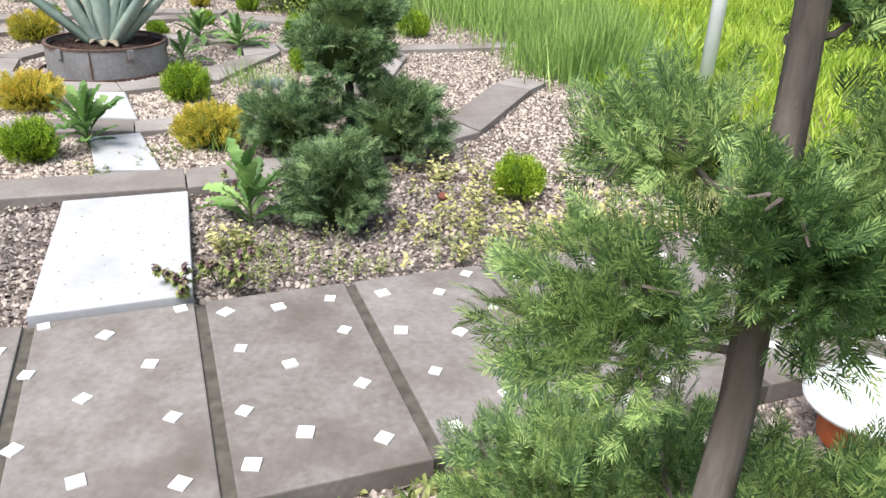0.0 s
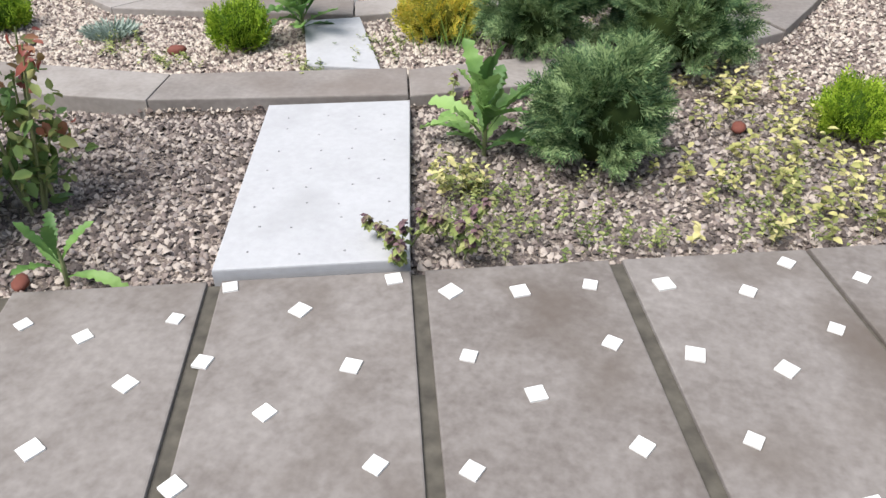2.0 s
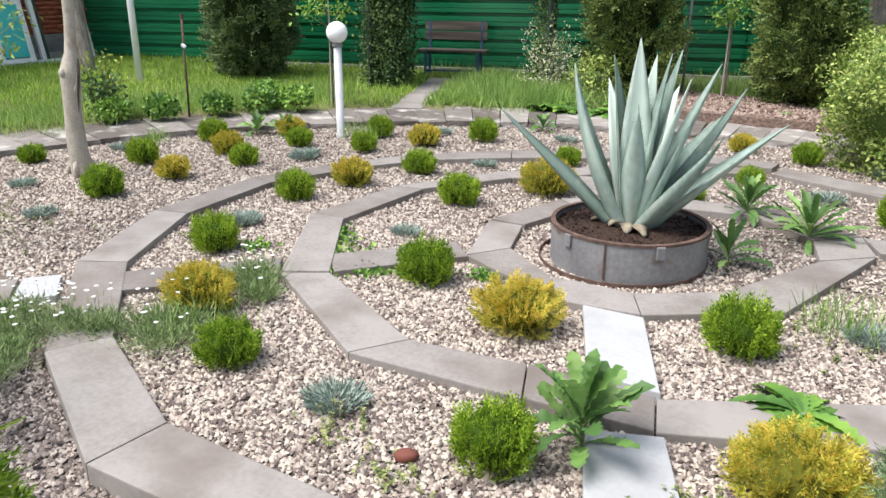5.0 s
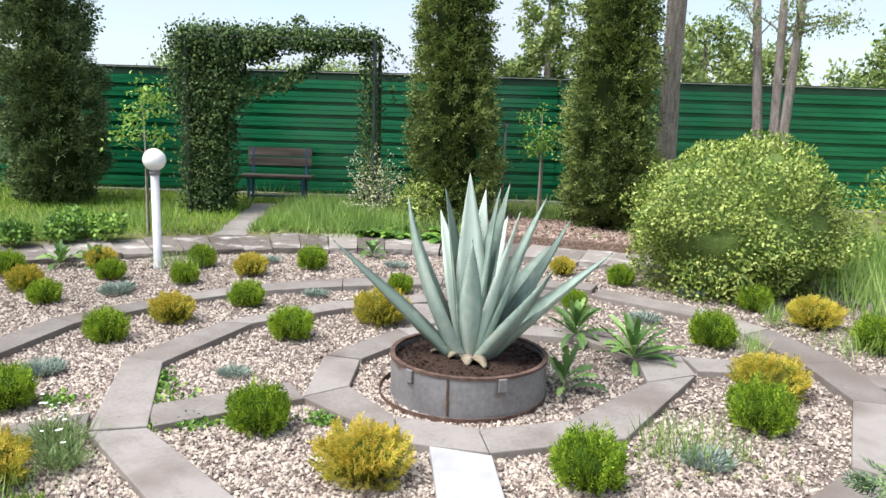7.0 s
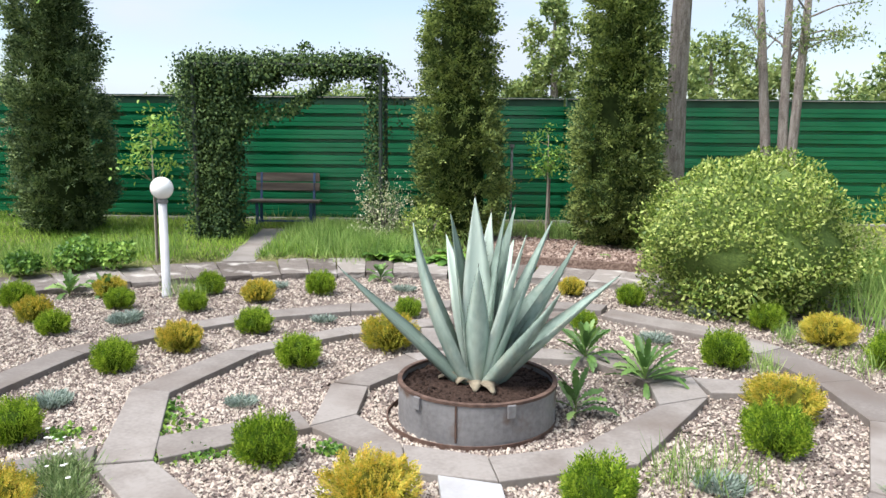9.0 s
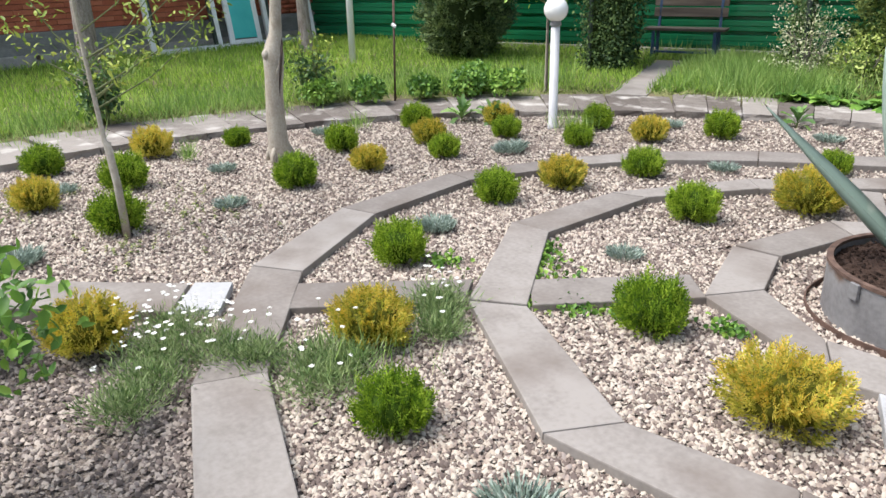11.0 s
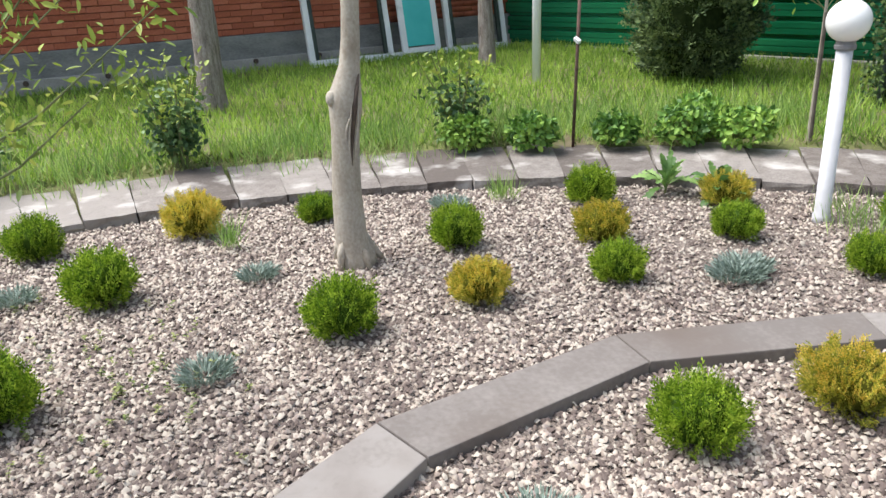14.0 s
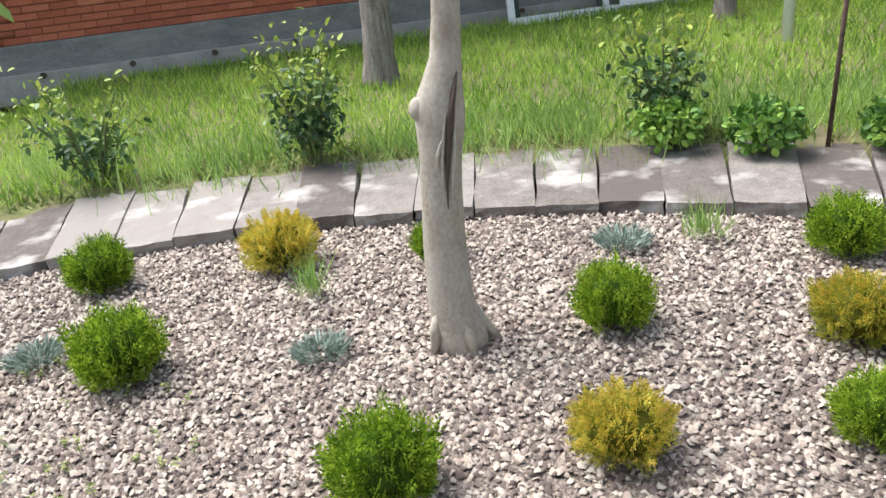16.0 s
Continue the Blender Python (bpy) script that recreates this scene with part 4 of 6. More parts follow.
def spread(src, spots, z, rng, lo=0.8, hi=1.2, ground=False):
    """Copies of src at further spots; src itself takes the first."""
    for i, s in enumerate(spots):
        k = rng.uniform(lo, hi) * (s[2] if len(s) > 2 else 1)
        zz = ground_z(s[0], s[1]) if ground else z
        m = place(None, s[0], s[1], zz, k, 1.0, rng.uniform(0, 360))
        if i == 0:
            src.matrix_basis = m
        else:
            copy_thing(src, Matrix()).matrix_basis = m


CUSHIONS = [(-7.67, 5.08), (-6.70, 4.73), (-5.39, 5.53), (-4.29, 6.02), (-4.97, 8.04), (-6.49, 3.34), (-6.62, 7.34), (-6.25, 9.11), (-8.33, 6.43), (-4.90, 9.57), (-1.84, 9.81), (-2.11, 8.67),
            (-5.35, 5.51), (-6.56, 7.24), (-3.12, 4.11), (-1.43, 6.06), (-7.9, 3.9)]
spread(tuft("cushion_plant", "low grey green cushion plant in the gravel", "plant", 41, M["lavender"], 420, 0.062, 0.009, 0.10, 0.45, 0.3, "grey cushion plants"), CUSHIONS, -0.03, random.Random(3), 0.85, 1.25)


# ---- broad-leaved weeds ----
def rosette(name, label, seed, count, length, width, mat, lobes=4, rise=0.6, category="weed", group=""):
    """Long toothed leaves arching out from one root."""
    rng = random.Random(seed)
    t = thing(name, label, category, group)
    for i in range(count):
        a = 2 * math.pi * (i * 0.382) + rng.uniform(-0.3, 0.3)
        up = rise * rng.uniform(0.45, 1.35)
        ln = length * rng.uniform(0.65, 1.1)
        bm = bmesh.new()
        cols = []
        steps = 16
        p = Vector((0, 0, 0))
        ang = min(up, 1.45)
        for s in range(steps + 1):
            f = s / steps
            w = width * (0.18 + 0.95 * math.sin(math.pi * min(f * 0.82 + 0.12, 1))) * (1 - 0.34 * ((s % 2) if lobes else 0) * rng.uniform(0.6, 1.3)) * (1 if s < steps else 0.05) * 0.5
            out = Vector((math.cos(a), math.sin(a), 0))
            side = Vector((-math.sin(a), math.cos(a), 0))
            nrm = (Vector((0, 0, 1)) * math.cos(ang) - out * math.sin(ang))
            cols.append([bm.verts.new(p + side * w + nrm * w * 0.35), bm.verts.new(p), bm.verts.new(p - side * w + nrm * w * 0.35)])
            p = p + (out * math.cos(ang) + Vector((0, 0, 1)) * math.sin(ang)) * ln / steps
            ang -= 0.07 + rng.uniform(-0.015, 0.02)
        for u, v in zip(cols, cols[1:]):
            bm.faces.new((u[0], u[1], v[1], v[0]))
            bm.faces.new((u[1], u[2], v[2], v[1]))
        part("leaf", bm, mat, t, smooth=True)
    return t


def leafy_weed(name, label, seed, count, height, length, width, mat, category="weed"):
    """An upright stem with long, blunt, wavy-edged leaves all along it."""
    rng = random.Random(seed)
    t = thing(name, label, category)
    bm = bmesh.new()
    tube(bm, [(0, 0, -0.03), (0.006, 0.004, height * 0.5), (0, 0.01, height)], [0.009, 0.007, 0.004], 7)
    part("stem", bm, M["stem"], t)
    for i in range(count):
        f = (i + 0.5) / count
        a = i * 2.4 + rng.uniform(-0.4, 0.4)
        out, side, up = Vector((math.cos(a), math.sin(a), 0)), Vector((-math.sin(a), math.cos(a), 0)), Vector((0, 0, 1))
        ln = length * (1.1 - 0.35 * f) * rng.uniform(0.8, 1.15)
        ang = 0.55 + 0.8 * f + rng.uniform(-0.4, 0.3)
        bend = rng.uniform(0.01, 0.085) * (1.3 - f)
        p, cols, steps = up * height * f * 0.92, [], 18
        twist = rng.uniform(-0.5, 0.5)
        bm = bmesh.new()
        for s in range(steps + 1):
            g = s / steps
            w = width * (0.14 + 0.86 * math.sin(math.pi * min(max(g - 0.12, 0) * 0.92 + 0.02, 1.0)) ** 1.2) * (1 - 0.42 * (s % 2) * rng.uniform(0.4, 1.2)) * (1 if s < steps else 0.1) * 0.5
            nrm = up * math.cos(ang) - out * math.sin(ang)
            sd = (side * math.cos(twist) + nrm * math.sin(twist))
            lift = nrm * w * (0.35 + rng.uniform(-0.3, 0.3))
            cols.append([bm.verts.new(p + sd * w + lift), bm.verts.new(p), bm.verts.new(p - sd * w + lift)])
            p = p + (out * math.cos(ang) + up * math.sin(ang)) * ln / steps
            ang -= bend
        for u, v in zip(cols, cols[1:]):
            bm.faces.new((u[0], u[1], v[1], v[0]))
            bm.faces.new((u[1], u[2], v[2], v[1]))
        part("leaf", bm, mat, t, smooth=True)
    return t


def put(t, x, y, z, k=1.0, turn=0.0):
    t.matrix_basis = place(None, x, y, z, k, 1.0, turn)
    return t


put(leafy_weed("broadleaf_weed", "tall broad-leaved weed beside a white slab", 51, 28, 0.19, 0.31, 0.078, M["burdock"]), -2.16, 4.40, -0.03)
put(leafy_weed("broadleaf_weed", "tall broad-leaved weed beside the kerb and juniper", 52, 24, 0.22, 0.30, 0.072, M["burdock"]), -0.95, 3.42, -0.07)
put(leafy_weed("broadleaf_weed", "young broad-leaved weed at the pavement edge", 53, 7, 0.11, 0.19, 0.042, M["burdock"]), -1.98, 2.30, -0.07)
put(leafy_weed("broadleaf_weed", "leafy toothed weed behind the planter", 54, 36, 0.10, 0.34, 0.05, M["burdock"]), -2.02, 7.50, -0.03)
put(leafy_weed("broadleaf_weed", "leafy toothed weed behind the planter", 55, 34, 0.10, 0.32, 0.048, M["burdock"]), -2.52, 7.86, -0.03)
put(leafy_weed("broadleaf_weed", "narrow weed growing against the steel planter", 56, 13, 0.12, 0.27, 0.055, M["burdock"]), -2.32, 6.72, -0.03)
put(rosette("broadleaf_weed", "flat spreading weed over the concrete walk", 57, 22, 0.30, 0.07, M["leaf"], rise=0.35), -1.55, 5.12, -0.01)
put(leafy_weed("broadleaf_weed", "low leafy weed beside the lamp post", 58, 20, 0.05, 0.26, 0.062, M["burdock"]), -7.62, 8.02, -0.03)
put(leafy_weed("broadleaf_weed", "low leafy weed beside the golden thuja", 59, 20, 0.05, 0.25, 0.06, M["burdock"]), -7.95, 7.85, -0.03)
put(leafy_weed("broadleaf_weed", "small leafy plant at the kerb", 60, 16, 0.05, 0.22, 0.06, M["burdock"]), -5.42, 9.98, -0.03)
HOSTAS = [(-6.0, 10.95), (-5.65, 11.05), (-5.3, 11.15), (-5.0, 11.2), (-4.7, 11.3), (-5.8, 11.4), (-5.2, 11.55), (-3.35, 11.95), (-4.3, 11.2)]
spread(rosette("hosta", "clump of broad green hosta leaves behind the kerb", 61, 18, 0.34, 0.13, M["leaf"], 0, rise=0.75, category="plant", group="hostas"), HOSTAS, 0.07, random.Random(8), 0.8, 1.1, True)


# ---- loose grass, weeds and ground cover ----
def cover(name, label, category, mat, seed, count, region, length, width, flat=0.6, kind="stuff", clump=0.0, z=None):
    rng = np.random.default_rng(seed)
    x, y = region(rng, count)
    k = len(x)
    if clump:
        keep = np.array([noise.noise((a * clump, b * clump, seed)) > rng.uniform(-0.35, 0.35) for a, b in zip(x, y)])
        x, y = x[keep], y[keep]
        k = len(x)
    h = np.array([ground_z(a, b) if z is None else z for a, b in zip(x, y)])
    p = np.stack([x, y, h], axis=1)
    d = unit(np.stack([rng.normal(0, flat, k), rng.normal(0, flat, k), np.ones(k)], axis=1))
    n = unit(np.cross(d, rng.normal(size=d.shape)))
    v, f = (ovals if count < 5000 and flat > 0.5 else leaves)(p, d, n, length * rng.uniform(0.45, 1.15, k), width, 0.2)
    return tagged(link_mesh(name, mesh_of(name, v, f), mat), label, category, kind=kind)


def ring_region(r0, r1, a0, a1):
    def pick(rng, n):
        a, r = np.radians(rng.uniform(a0, a1, n)), np.sqrt(rng.uniform(r0 * r0, r1 * r1, n))
        x, y = HUB.x + np.cos(a) * r, HUB.y + np.sin(a) * r
        s = (x - CORNER.x) * FENCE_BACK.x + (y - CORNER.y) * FENCE_BACK.y
        w = (x - CORNER.x) * WALL_OUT.x + (y - CORNER.y) * WALL_OUT.y
        keep = (s < -0.15) & (w > 0.2)
        on_path = inside(x, y, [(-7.66, 9.9), (-7.36, 10.1), (-8.46, 12.5), (-8.80, 12.3)]) | inside(x, y, [(-4.9, 11.3), (-2.2, 11.5), (-2.0, 13.4), (-5.2, 13.2)])
        keep &= ~on_path
        return x[keep], y[keep]
    return pick


def rect_region(x0, x1, y0, y1):
    def pick(rng, n):
        return rng.uniform(x0, x1, n), rng.uniform(y0, y1, n)
    return pick


def blob_region(spots):
    def pick(rng, n):
        c = np.array(spots)[rng.integers(0, len(spots), n)]
        return c[:, 0] + rng.normal(0, 1, n) * c[:, 2], c[:, 1] + rng.normal(0, 1, n) * c[:, 2]
    return pick


cover("lawn_grass", "bright green lawn grass between kerb and house", "grass", M["grass"], 71, 78000, ring_region(7.16, 13.5, 118, 215), 0.145, 0.011, 0.43)
cover("lawn_grass", "rough green grass before the steel fence", "grass", M["tall grass"], 72, 30000, ring_region(7.15, 10.5, 62, 128), 0.15, 0.010, 0.42, clump=0.6)
cover("tall_grass", "tall grass clumps beyond the kerb", "grass", M["tall grass"], 73, 4200, blob_region([(-7.0, 11.5, .32), (-6.6, 11.2, .3), (-6.1, 11.5, .3), (-7.4, 12.1, .25)]), 0.36, 0.009, 0.4)
cover("tall_grass", "rough weedy grass before the fence", "grass", M["tall grass"], 172, 7000, ring_region(7.4, 10.3, 66, 128), 0.30, 0.009, 0.4, clump=1.1)
cover("tall_grass", "taller weedy grass along the lawn edge", "grass", M["tall grass"], 171, 3600, blob_region([(-10.2, 5.6, .3), (-10.0, 6.5, .3), (-9.9, 7.6, .3), (-9.6, 8.4, .35), (-10.2, 4.2, .3), (-9.3, 9.2, .35), (-10.6, 3.0, .3), (-8.9, 9.9, .3)]), 0.30, 0.008, 0.35)
cover("tall_grass", "tall reedy grass beside the round shrub", "grass", M["tall grass"], 74, 6500, blob_region([(0.2, 10.2, .35), (0.7, 9.5, .4), (1.2, 8.6, .4), (1.4, 7.6, .35), (1.2, 7.0, .25), (0.1, 11.2, .4), (0.9, 10.8, .4)]), 0.62, 0.014, 0.28)
cover("lawn_grass", "sunny lawn beyond the garden", "grass", M["sunny grass"], 75, 36000, rect_region(1.2, 8.5, 4.5, 16.0), 0.24, 0.022, 0.45)
cover("verge_weeds", "low pale weeds along the outer kerb edge", "weed", M["weed"], 76, 7000, ring_region(7.04, 7.5, 80, 205), 0.10, 0.022, 0.9, clump=1.2)
WEED_SPOTS = [(-0.78, 2.95, .12), (-0.62, 3.10, .13), (-0.85, 2.80, .07), (-0.35, 2.92, .08), (0.10, 3.22, .14), (0.35, 3.35, .14), (0.05, 3.50, .16), (0.60, 3.38, .13), (0.85, 3.52, .14), (1.15, 3.62, .16), (0.75, 3.80, .15), (1.45, 3.75, .18),
              (0.25, 3.85, .12), (-0.95, 3.10, .05), (1.2, 4.1, .2), (-0.55, 3.95, .1), (0.0, 4.15, .12)]


def weed_stand(name, label, mat, seed, plants, spots, tall, leaf, level):
    """Small upright weeds: thin stalks with pairs of oval leaves, thicker in patches."""
    rng = np.random.default_rng(seed)
    x, y = blob_region(spots)(rng, plants)
    keep = (np.stack([x, y], axis=1) - np.array(PAVE_FROM)) @ np.array(PAVE_ACROSS) < -0.02
    x, y = x[keep], y[keep]
    t = thing(name, label, "weed", kind="stuff")
    k = len(x)
    h = tall * rng.uniform(0.35, 1.1, k)
    foot = np.stack([x, y, np.full(k, level)], axis=1)
    lean = np.stack([rng.normal(0, 0.3, k), rng.normal(0, 0.3, k), np.ones(k)], axis=1)
    stalk_v, stalk_f = leaves(foot, lean, unit(rng.normal(size=foot.shape)), h, 0.004, 0.0, 0.3)
    link_mesh("stalks", mesh_of("stalks", stalk_v, stalk_f), M["stem"], t)
    per = 9
    f = np.tile(np.linspace(0.25, 1.0, per), k)
    p = np.repeat(foot, per, axis=0) + np.repeat(lean * h[:, None], per, axis=0) * f[:, None]
    a = np.tile(np.arange(per) * 2.4, k) + np.repeat(rng.uniform(0, 6.28, k), per)
    d = np.stack([np.cos(a), np.sin(a), rng.uniform(-0.2, 0.7, len(a))], axis=1)
    ln = leaf * rng.uniform(0.5, 1.2, len(a))
    v, q = ovals(p, d, np.repeat(np.array([[0, 0, 1.0]]), len(a), 0) + rng.normal(0, 0.3, (len(a), 3)), ln, ln * 0.62, 0.2)
    link_mesh("foliage", mesh_of("foliage", v, q), mat, t)


weed_stand("gravel_weeds", "pale yellowing upright weeds in gravel by the pavement", M["pale weed"], 77, 270, WEED_SPOTS[4:], 0.15, 0.034, -0.075)
weed_stand("gravel_weeds", "low green weeds between the juniper and the white slab", M["weed"], 177, 190, WEED_SPOTS[:5] + WEED_SPOTS[13:14], 0.12, 0.018, -0.075)
weed_stand("gravel_weeds", "sparse low green weeds between the garden walks", M["weed"], 78, 330, [(-7.2, 4.3, .25), (-6.6, 4.35, .22), (-6.3, 3.9, .15), (-6.9, 4.6, .2), (-1.7, 6.1, .15), (-1.35, 5.95, .2), (-1.1, 4.9, .2), (-1.7, 4.25, .1), (-3.0, 4.0, .08), (-0.7, 4.9, .15), (-2.6, 3.85, .08), (-1.9, 3.95, .06), (-0.9, 8.9, .15), (-7.6, 3.6, .2), (-5.3, 3.0, .15)], 0.06, 0.019, -0.045)
cover("gravel_weeds", "thin upright grasses growing in the gravel", "weed", M["tall grass"], 79, 1050, blob_region([(-1.6, 6.05, .10), (-1.4, 6.2, .12), (-1.25, 8.1, .05), (-4.2, 4.25, .12), (-1.3, 4.45, .12), (-0.6, 8.5, .12), (-1.1, 9.1, .05), (-8.2, 5.0, .03), (-8.3, 6.8, .04), (-6.7, 8.3, .10), (-6.95, 8.4, .09)]), 0.22, 0.0055, 0.32, z=-0.035)
cover("creeping_ivy", "creeping round leaves along the slab joints", "weed", M["leaf"], 80, 700, blob_region([(-4.35, 5.45, .10), (-4.55, 5.6, .07), (-4.65, 5.75, .05), (-4.0, 5.3, .06), (-3.85, 5.45, .05), (-4.9, 5.2, .06), (-4.2, 5.15, .05), (-3.4, 5.65, .04)]), 0.034, 0.028, 1.6, z=-0.025)
cover("paving_weeds", "small weeds in soil before the pavement", "weed", M["weed"], 81, 1500, blob_region([(0.05, 1.55, .12), (0.3, 1.6, .15), (-0.3, 1.38, .1), (0.5, 1.75, .1)]), 0.08, 0.022, 0.9, z=-0.12)


# ---- white flowering cushion ----
def flower_patch():
    spots = [(-4.80, 3.60, .10), (-4.98, 3.72, .09), (-4.66, 3.80, .08), (-4.50, 3.90, .06), (-4.30, 4.08, .09), (-4.14, 4.00, .09), (-4.22, 4.16, .07), (-4.45, 4.82, .07), (-4.34, 4.74, .05), (-4.20, 4.64, .05), (-4.60, 3.48, .08), (-4.46, 3.34, .07)]
    t = thing("snow_in_summer", "grey green mat with small white flowers over the slabs", "flowers", kind="stuff")
    rng = np.random.default_rng(91)
    spots = [(a, b, c * 0.85) for a, b, c in spots]
    n = 12500
    x, y = blob_region(spots)(rng, n)
    p = np.stack([x, y, np.full(n, -0.03)], axis=1)
    d = unit(np.stack([rng.normal(0, 0.8, n), rng.normal(0, 0.8, n), np.ones(n)], axis=1))
    v, f = leaves(p + d * rng.uniform(0, 0.10, (n, 1)), d, unit(np.cross(d, rng.normal(size=d.shape))), 0.048 * rng.uniform(0.5, 1.2, n), 0.0055, 0.2)
    link_mesh("foliage", mesh_of("foliage", v, f), M["mat"], t)
    n = 120
    x, y = blob_region([(a, b, c * 1.15) for a, b, c in spots[:3] * 5 + spots])(rng, n)
    vs, fs, sv, sf = [], [], [], []
    for a, b in zip(x, y):
        h = rng.uniform(0.09, 0.22)
        c = np.array([a, b, h])
        lean = rng.normal(0, 0.35, 3) + np.array([0, 0, 1])
        q = np.stack([np.cos(np.arange(5) * 1.257), np.sin(np.arange(5) * 1.257), np.full(5, 0.25)], axis=1)
        q = unit(q + (lean - np.array([0, 0, 1])) * 0.5)
        v, f = leaves(np.repeat(c[None], 5, 0), q, np.repeat(unit(lean)[None], 5, 0), 0.0135, 0.011, 0.1, 0.6)
        fs.append(f + sum(len(w) for w in vs)), vs.append(v)
        sv.append(np.array([[a, b, -0.02], [a + 0.0015, b, -0.02], [a + 0.001, b, h], [a - 0.001, b, h]]))
        sf.append(np.arange(4) + 4 * len(sf))
    link_mesh("petals", mesh_of("petals", np.concatenate(vs), np.concatenate(fs)), M["petal"], t)
    link_mesh("stalks", mesh_of("stalks", np.concatenate(sv), np.array(sf)), M["stem"], t)


flower_patch()


def dead_nettle(seed, mat_top=M["purple"]):
    """Short leaning stems with paired drooping leaves and purple tops."""
    rng = np.random.default_rng(seed)
    t = thing("dead_nettle", "purple-topped weed leaning over the white slab", "weed", "purple weeds")
    for i in range(7):
        a = rng.uniform(0, 6.28)
        b = Vector((rng.normal(0, 0.035), rng.normal(0, 0.035), 0))
        tip = b + Vector((math.cos(a) * 0.09, math.sin(a) * 0.09, rng.uniform(0.11, 0.21)))
        mid = b.lerp(tip, 0.5) + Vector((0, 0, 0.02))
        bm = bmesh.new()
        tube(bm, [b, mid, tip], [0.003, 0.0025, 0.002], 5)
        stem = part("stem", bm, M["stem"], t)
        for name, spots, per, mat, s in (("leaves", (0.55, 0.78, 0.86), 4, M["weed"], 0.034), ("flower_top", (0.93, 1.0, 1.05), 5, mat_top, 0.024)):
            q = np.repeat(np.array([tuple(b.lerp(tip, f)) for f in spots]), per, axis=0)
            d = rng.normal(0, 1, q.shape) * np.array([1, 1, 0.35]) - np.array([0, 0, 0.45])
            v, f = ovals(q, d, np.repeat(np.array([[0, 0, 1.0]]), len(q), 0), s, s * 0.78, 0.2)
            link_mesh(name, mesh_of(name, v, f), mat, stem)["kind"] = "stuff"
    return t


spread(dead_nettle(95), [(-1.03, 2.68), (-0.88, 2.78), (-1.12, 3.75)], -0.07, random.Random(4), 0.9, 1.2)


# ---- conifers ----
def conifer(name, label, mat, seed, height, radius, tufts, per, loose, size, base=0.0, taper=0.75, core=0.8, ragged=0.2, thick=0.22, lift=0.45, kids=5, blades=3):
    """A dense upright evergreen: a short trunk, a core coloured as inner shade, and tufts of flat sprays all over an
    uneven column.
    """
    rng = np.random.default_rng(seed)
    t = thing(name, label, "conifer")
    f = rng.uniform(0, 1, tufts)
    a = rng.uniform(0, 2 * math.pi, tufts)
    prof = np.minimum(1, np.sqrt(np.maximum(f, 0.0) * 9 + 0.35)) * np.clip((1 - f) / taper, 0.03, 1) ** 0.55
    wob = np.array([noise.noise((math.cos(q) * 1.3, math.sin(q) * 1.3, w * height * 1.6 + seed)) for q, w in zip(a, f)])
    r = radius * prof * (1 + ragged * 2 * wob) * rng.uniform(0.80, 0.98, tufts)
    p = np.stack([np.cos(a) * r, np.sin(a) * r, base + f * (height - base)], axis=1)
    out = np.stack([np.cos(a), np.sin(a), np.zeros(tufts)], axis=1)
    v, q = clumped(rng, p, out, per, loose, size, kids, blades, thick, lift)
    link_mesh("foliage", mesh_of("foliage", v, q), mat, t)
    bm = bmesh.new()
    prof_core = [(0.02, base)] + [(radius * core * float(min(1, math.sqrt(w * 9 + 0.35)) * max((1 - w) / taper if 1 - w < taper else 1, 0.03) ** 0.55) * 0.9, base + w * (height - base) * 0.97) for w in np.linspace(0.01, 0.99, 16)]
    lathe(bm, prof_core, 14)
    rr = random.Random(seed)
    for vert in bm.verts:
        vert.co.x *= rr.uniform(0.85, 1.05)
        vert.co.y *= rr.uniform(0.85, 1.05)
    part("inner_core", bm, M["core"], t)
    bm = bmesh.new()
    tube(bm, [(0, 0, -0.06), (0.01, 0, base + 0.1), (0, 0.01, base + 0.4)], [0.06 * radius + 0.02, 0.05 * radius + 0.02, 0.02], 8)
    part("trunk", bm, M["conifer bark"], t)
    return t


put(conifer("columnar_thuja", "tall dark green columnar thuja before the fence", M["dark column"], 101, 5.6, 0.70, 1400, 7, 0.11, 0.24, lift=0.3, thick=0.42, kids=4, blades=2, core=0.66), -11.15, 10.55, 0.1)
put(conifer("columnar_thuja", "tall columnar thuja with yellowish sprays in mulch", M["column"], 102, 5.8, 0.62, 1350, 7, 0.11, 0.24, lift=0.3, thick=0.42, kids=4, blades=2, core=0.66), -5.57, 12.75, 0.1)
put(conifer("columnar_thuja", "tall columnar thuja with yellowish sprays in mulch", M["column"], 103, 5.7, 0.62, 1350, 7, 0.11, 0.24, lift=0.3, thick=0.42, kids=4, blades=2, core=0.66), -3.30, 13.05, 0.1)
put(conifer("thuja", "bushy upright thuja with fresh green sprays", M["near thuja"], 104, 1.3, 0.36, 540, 9, 0.05, 0.125, base=0.03, taper=0.62, ragged=0.11, lift=0.75, kids=6, blades=4, thick=0.24, core=0.6), -2.75, 2.36, -0.08)


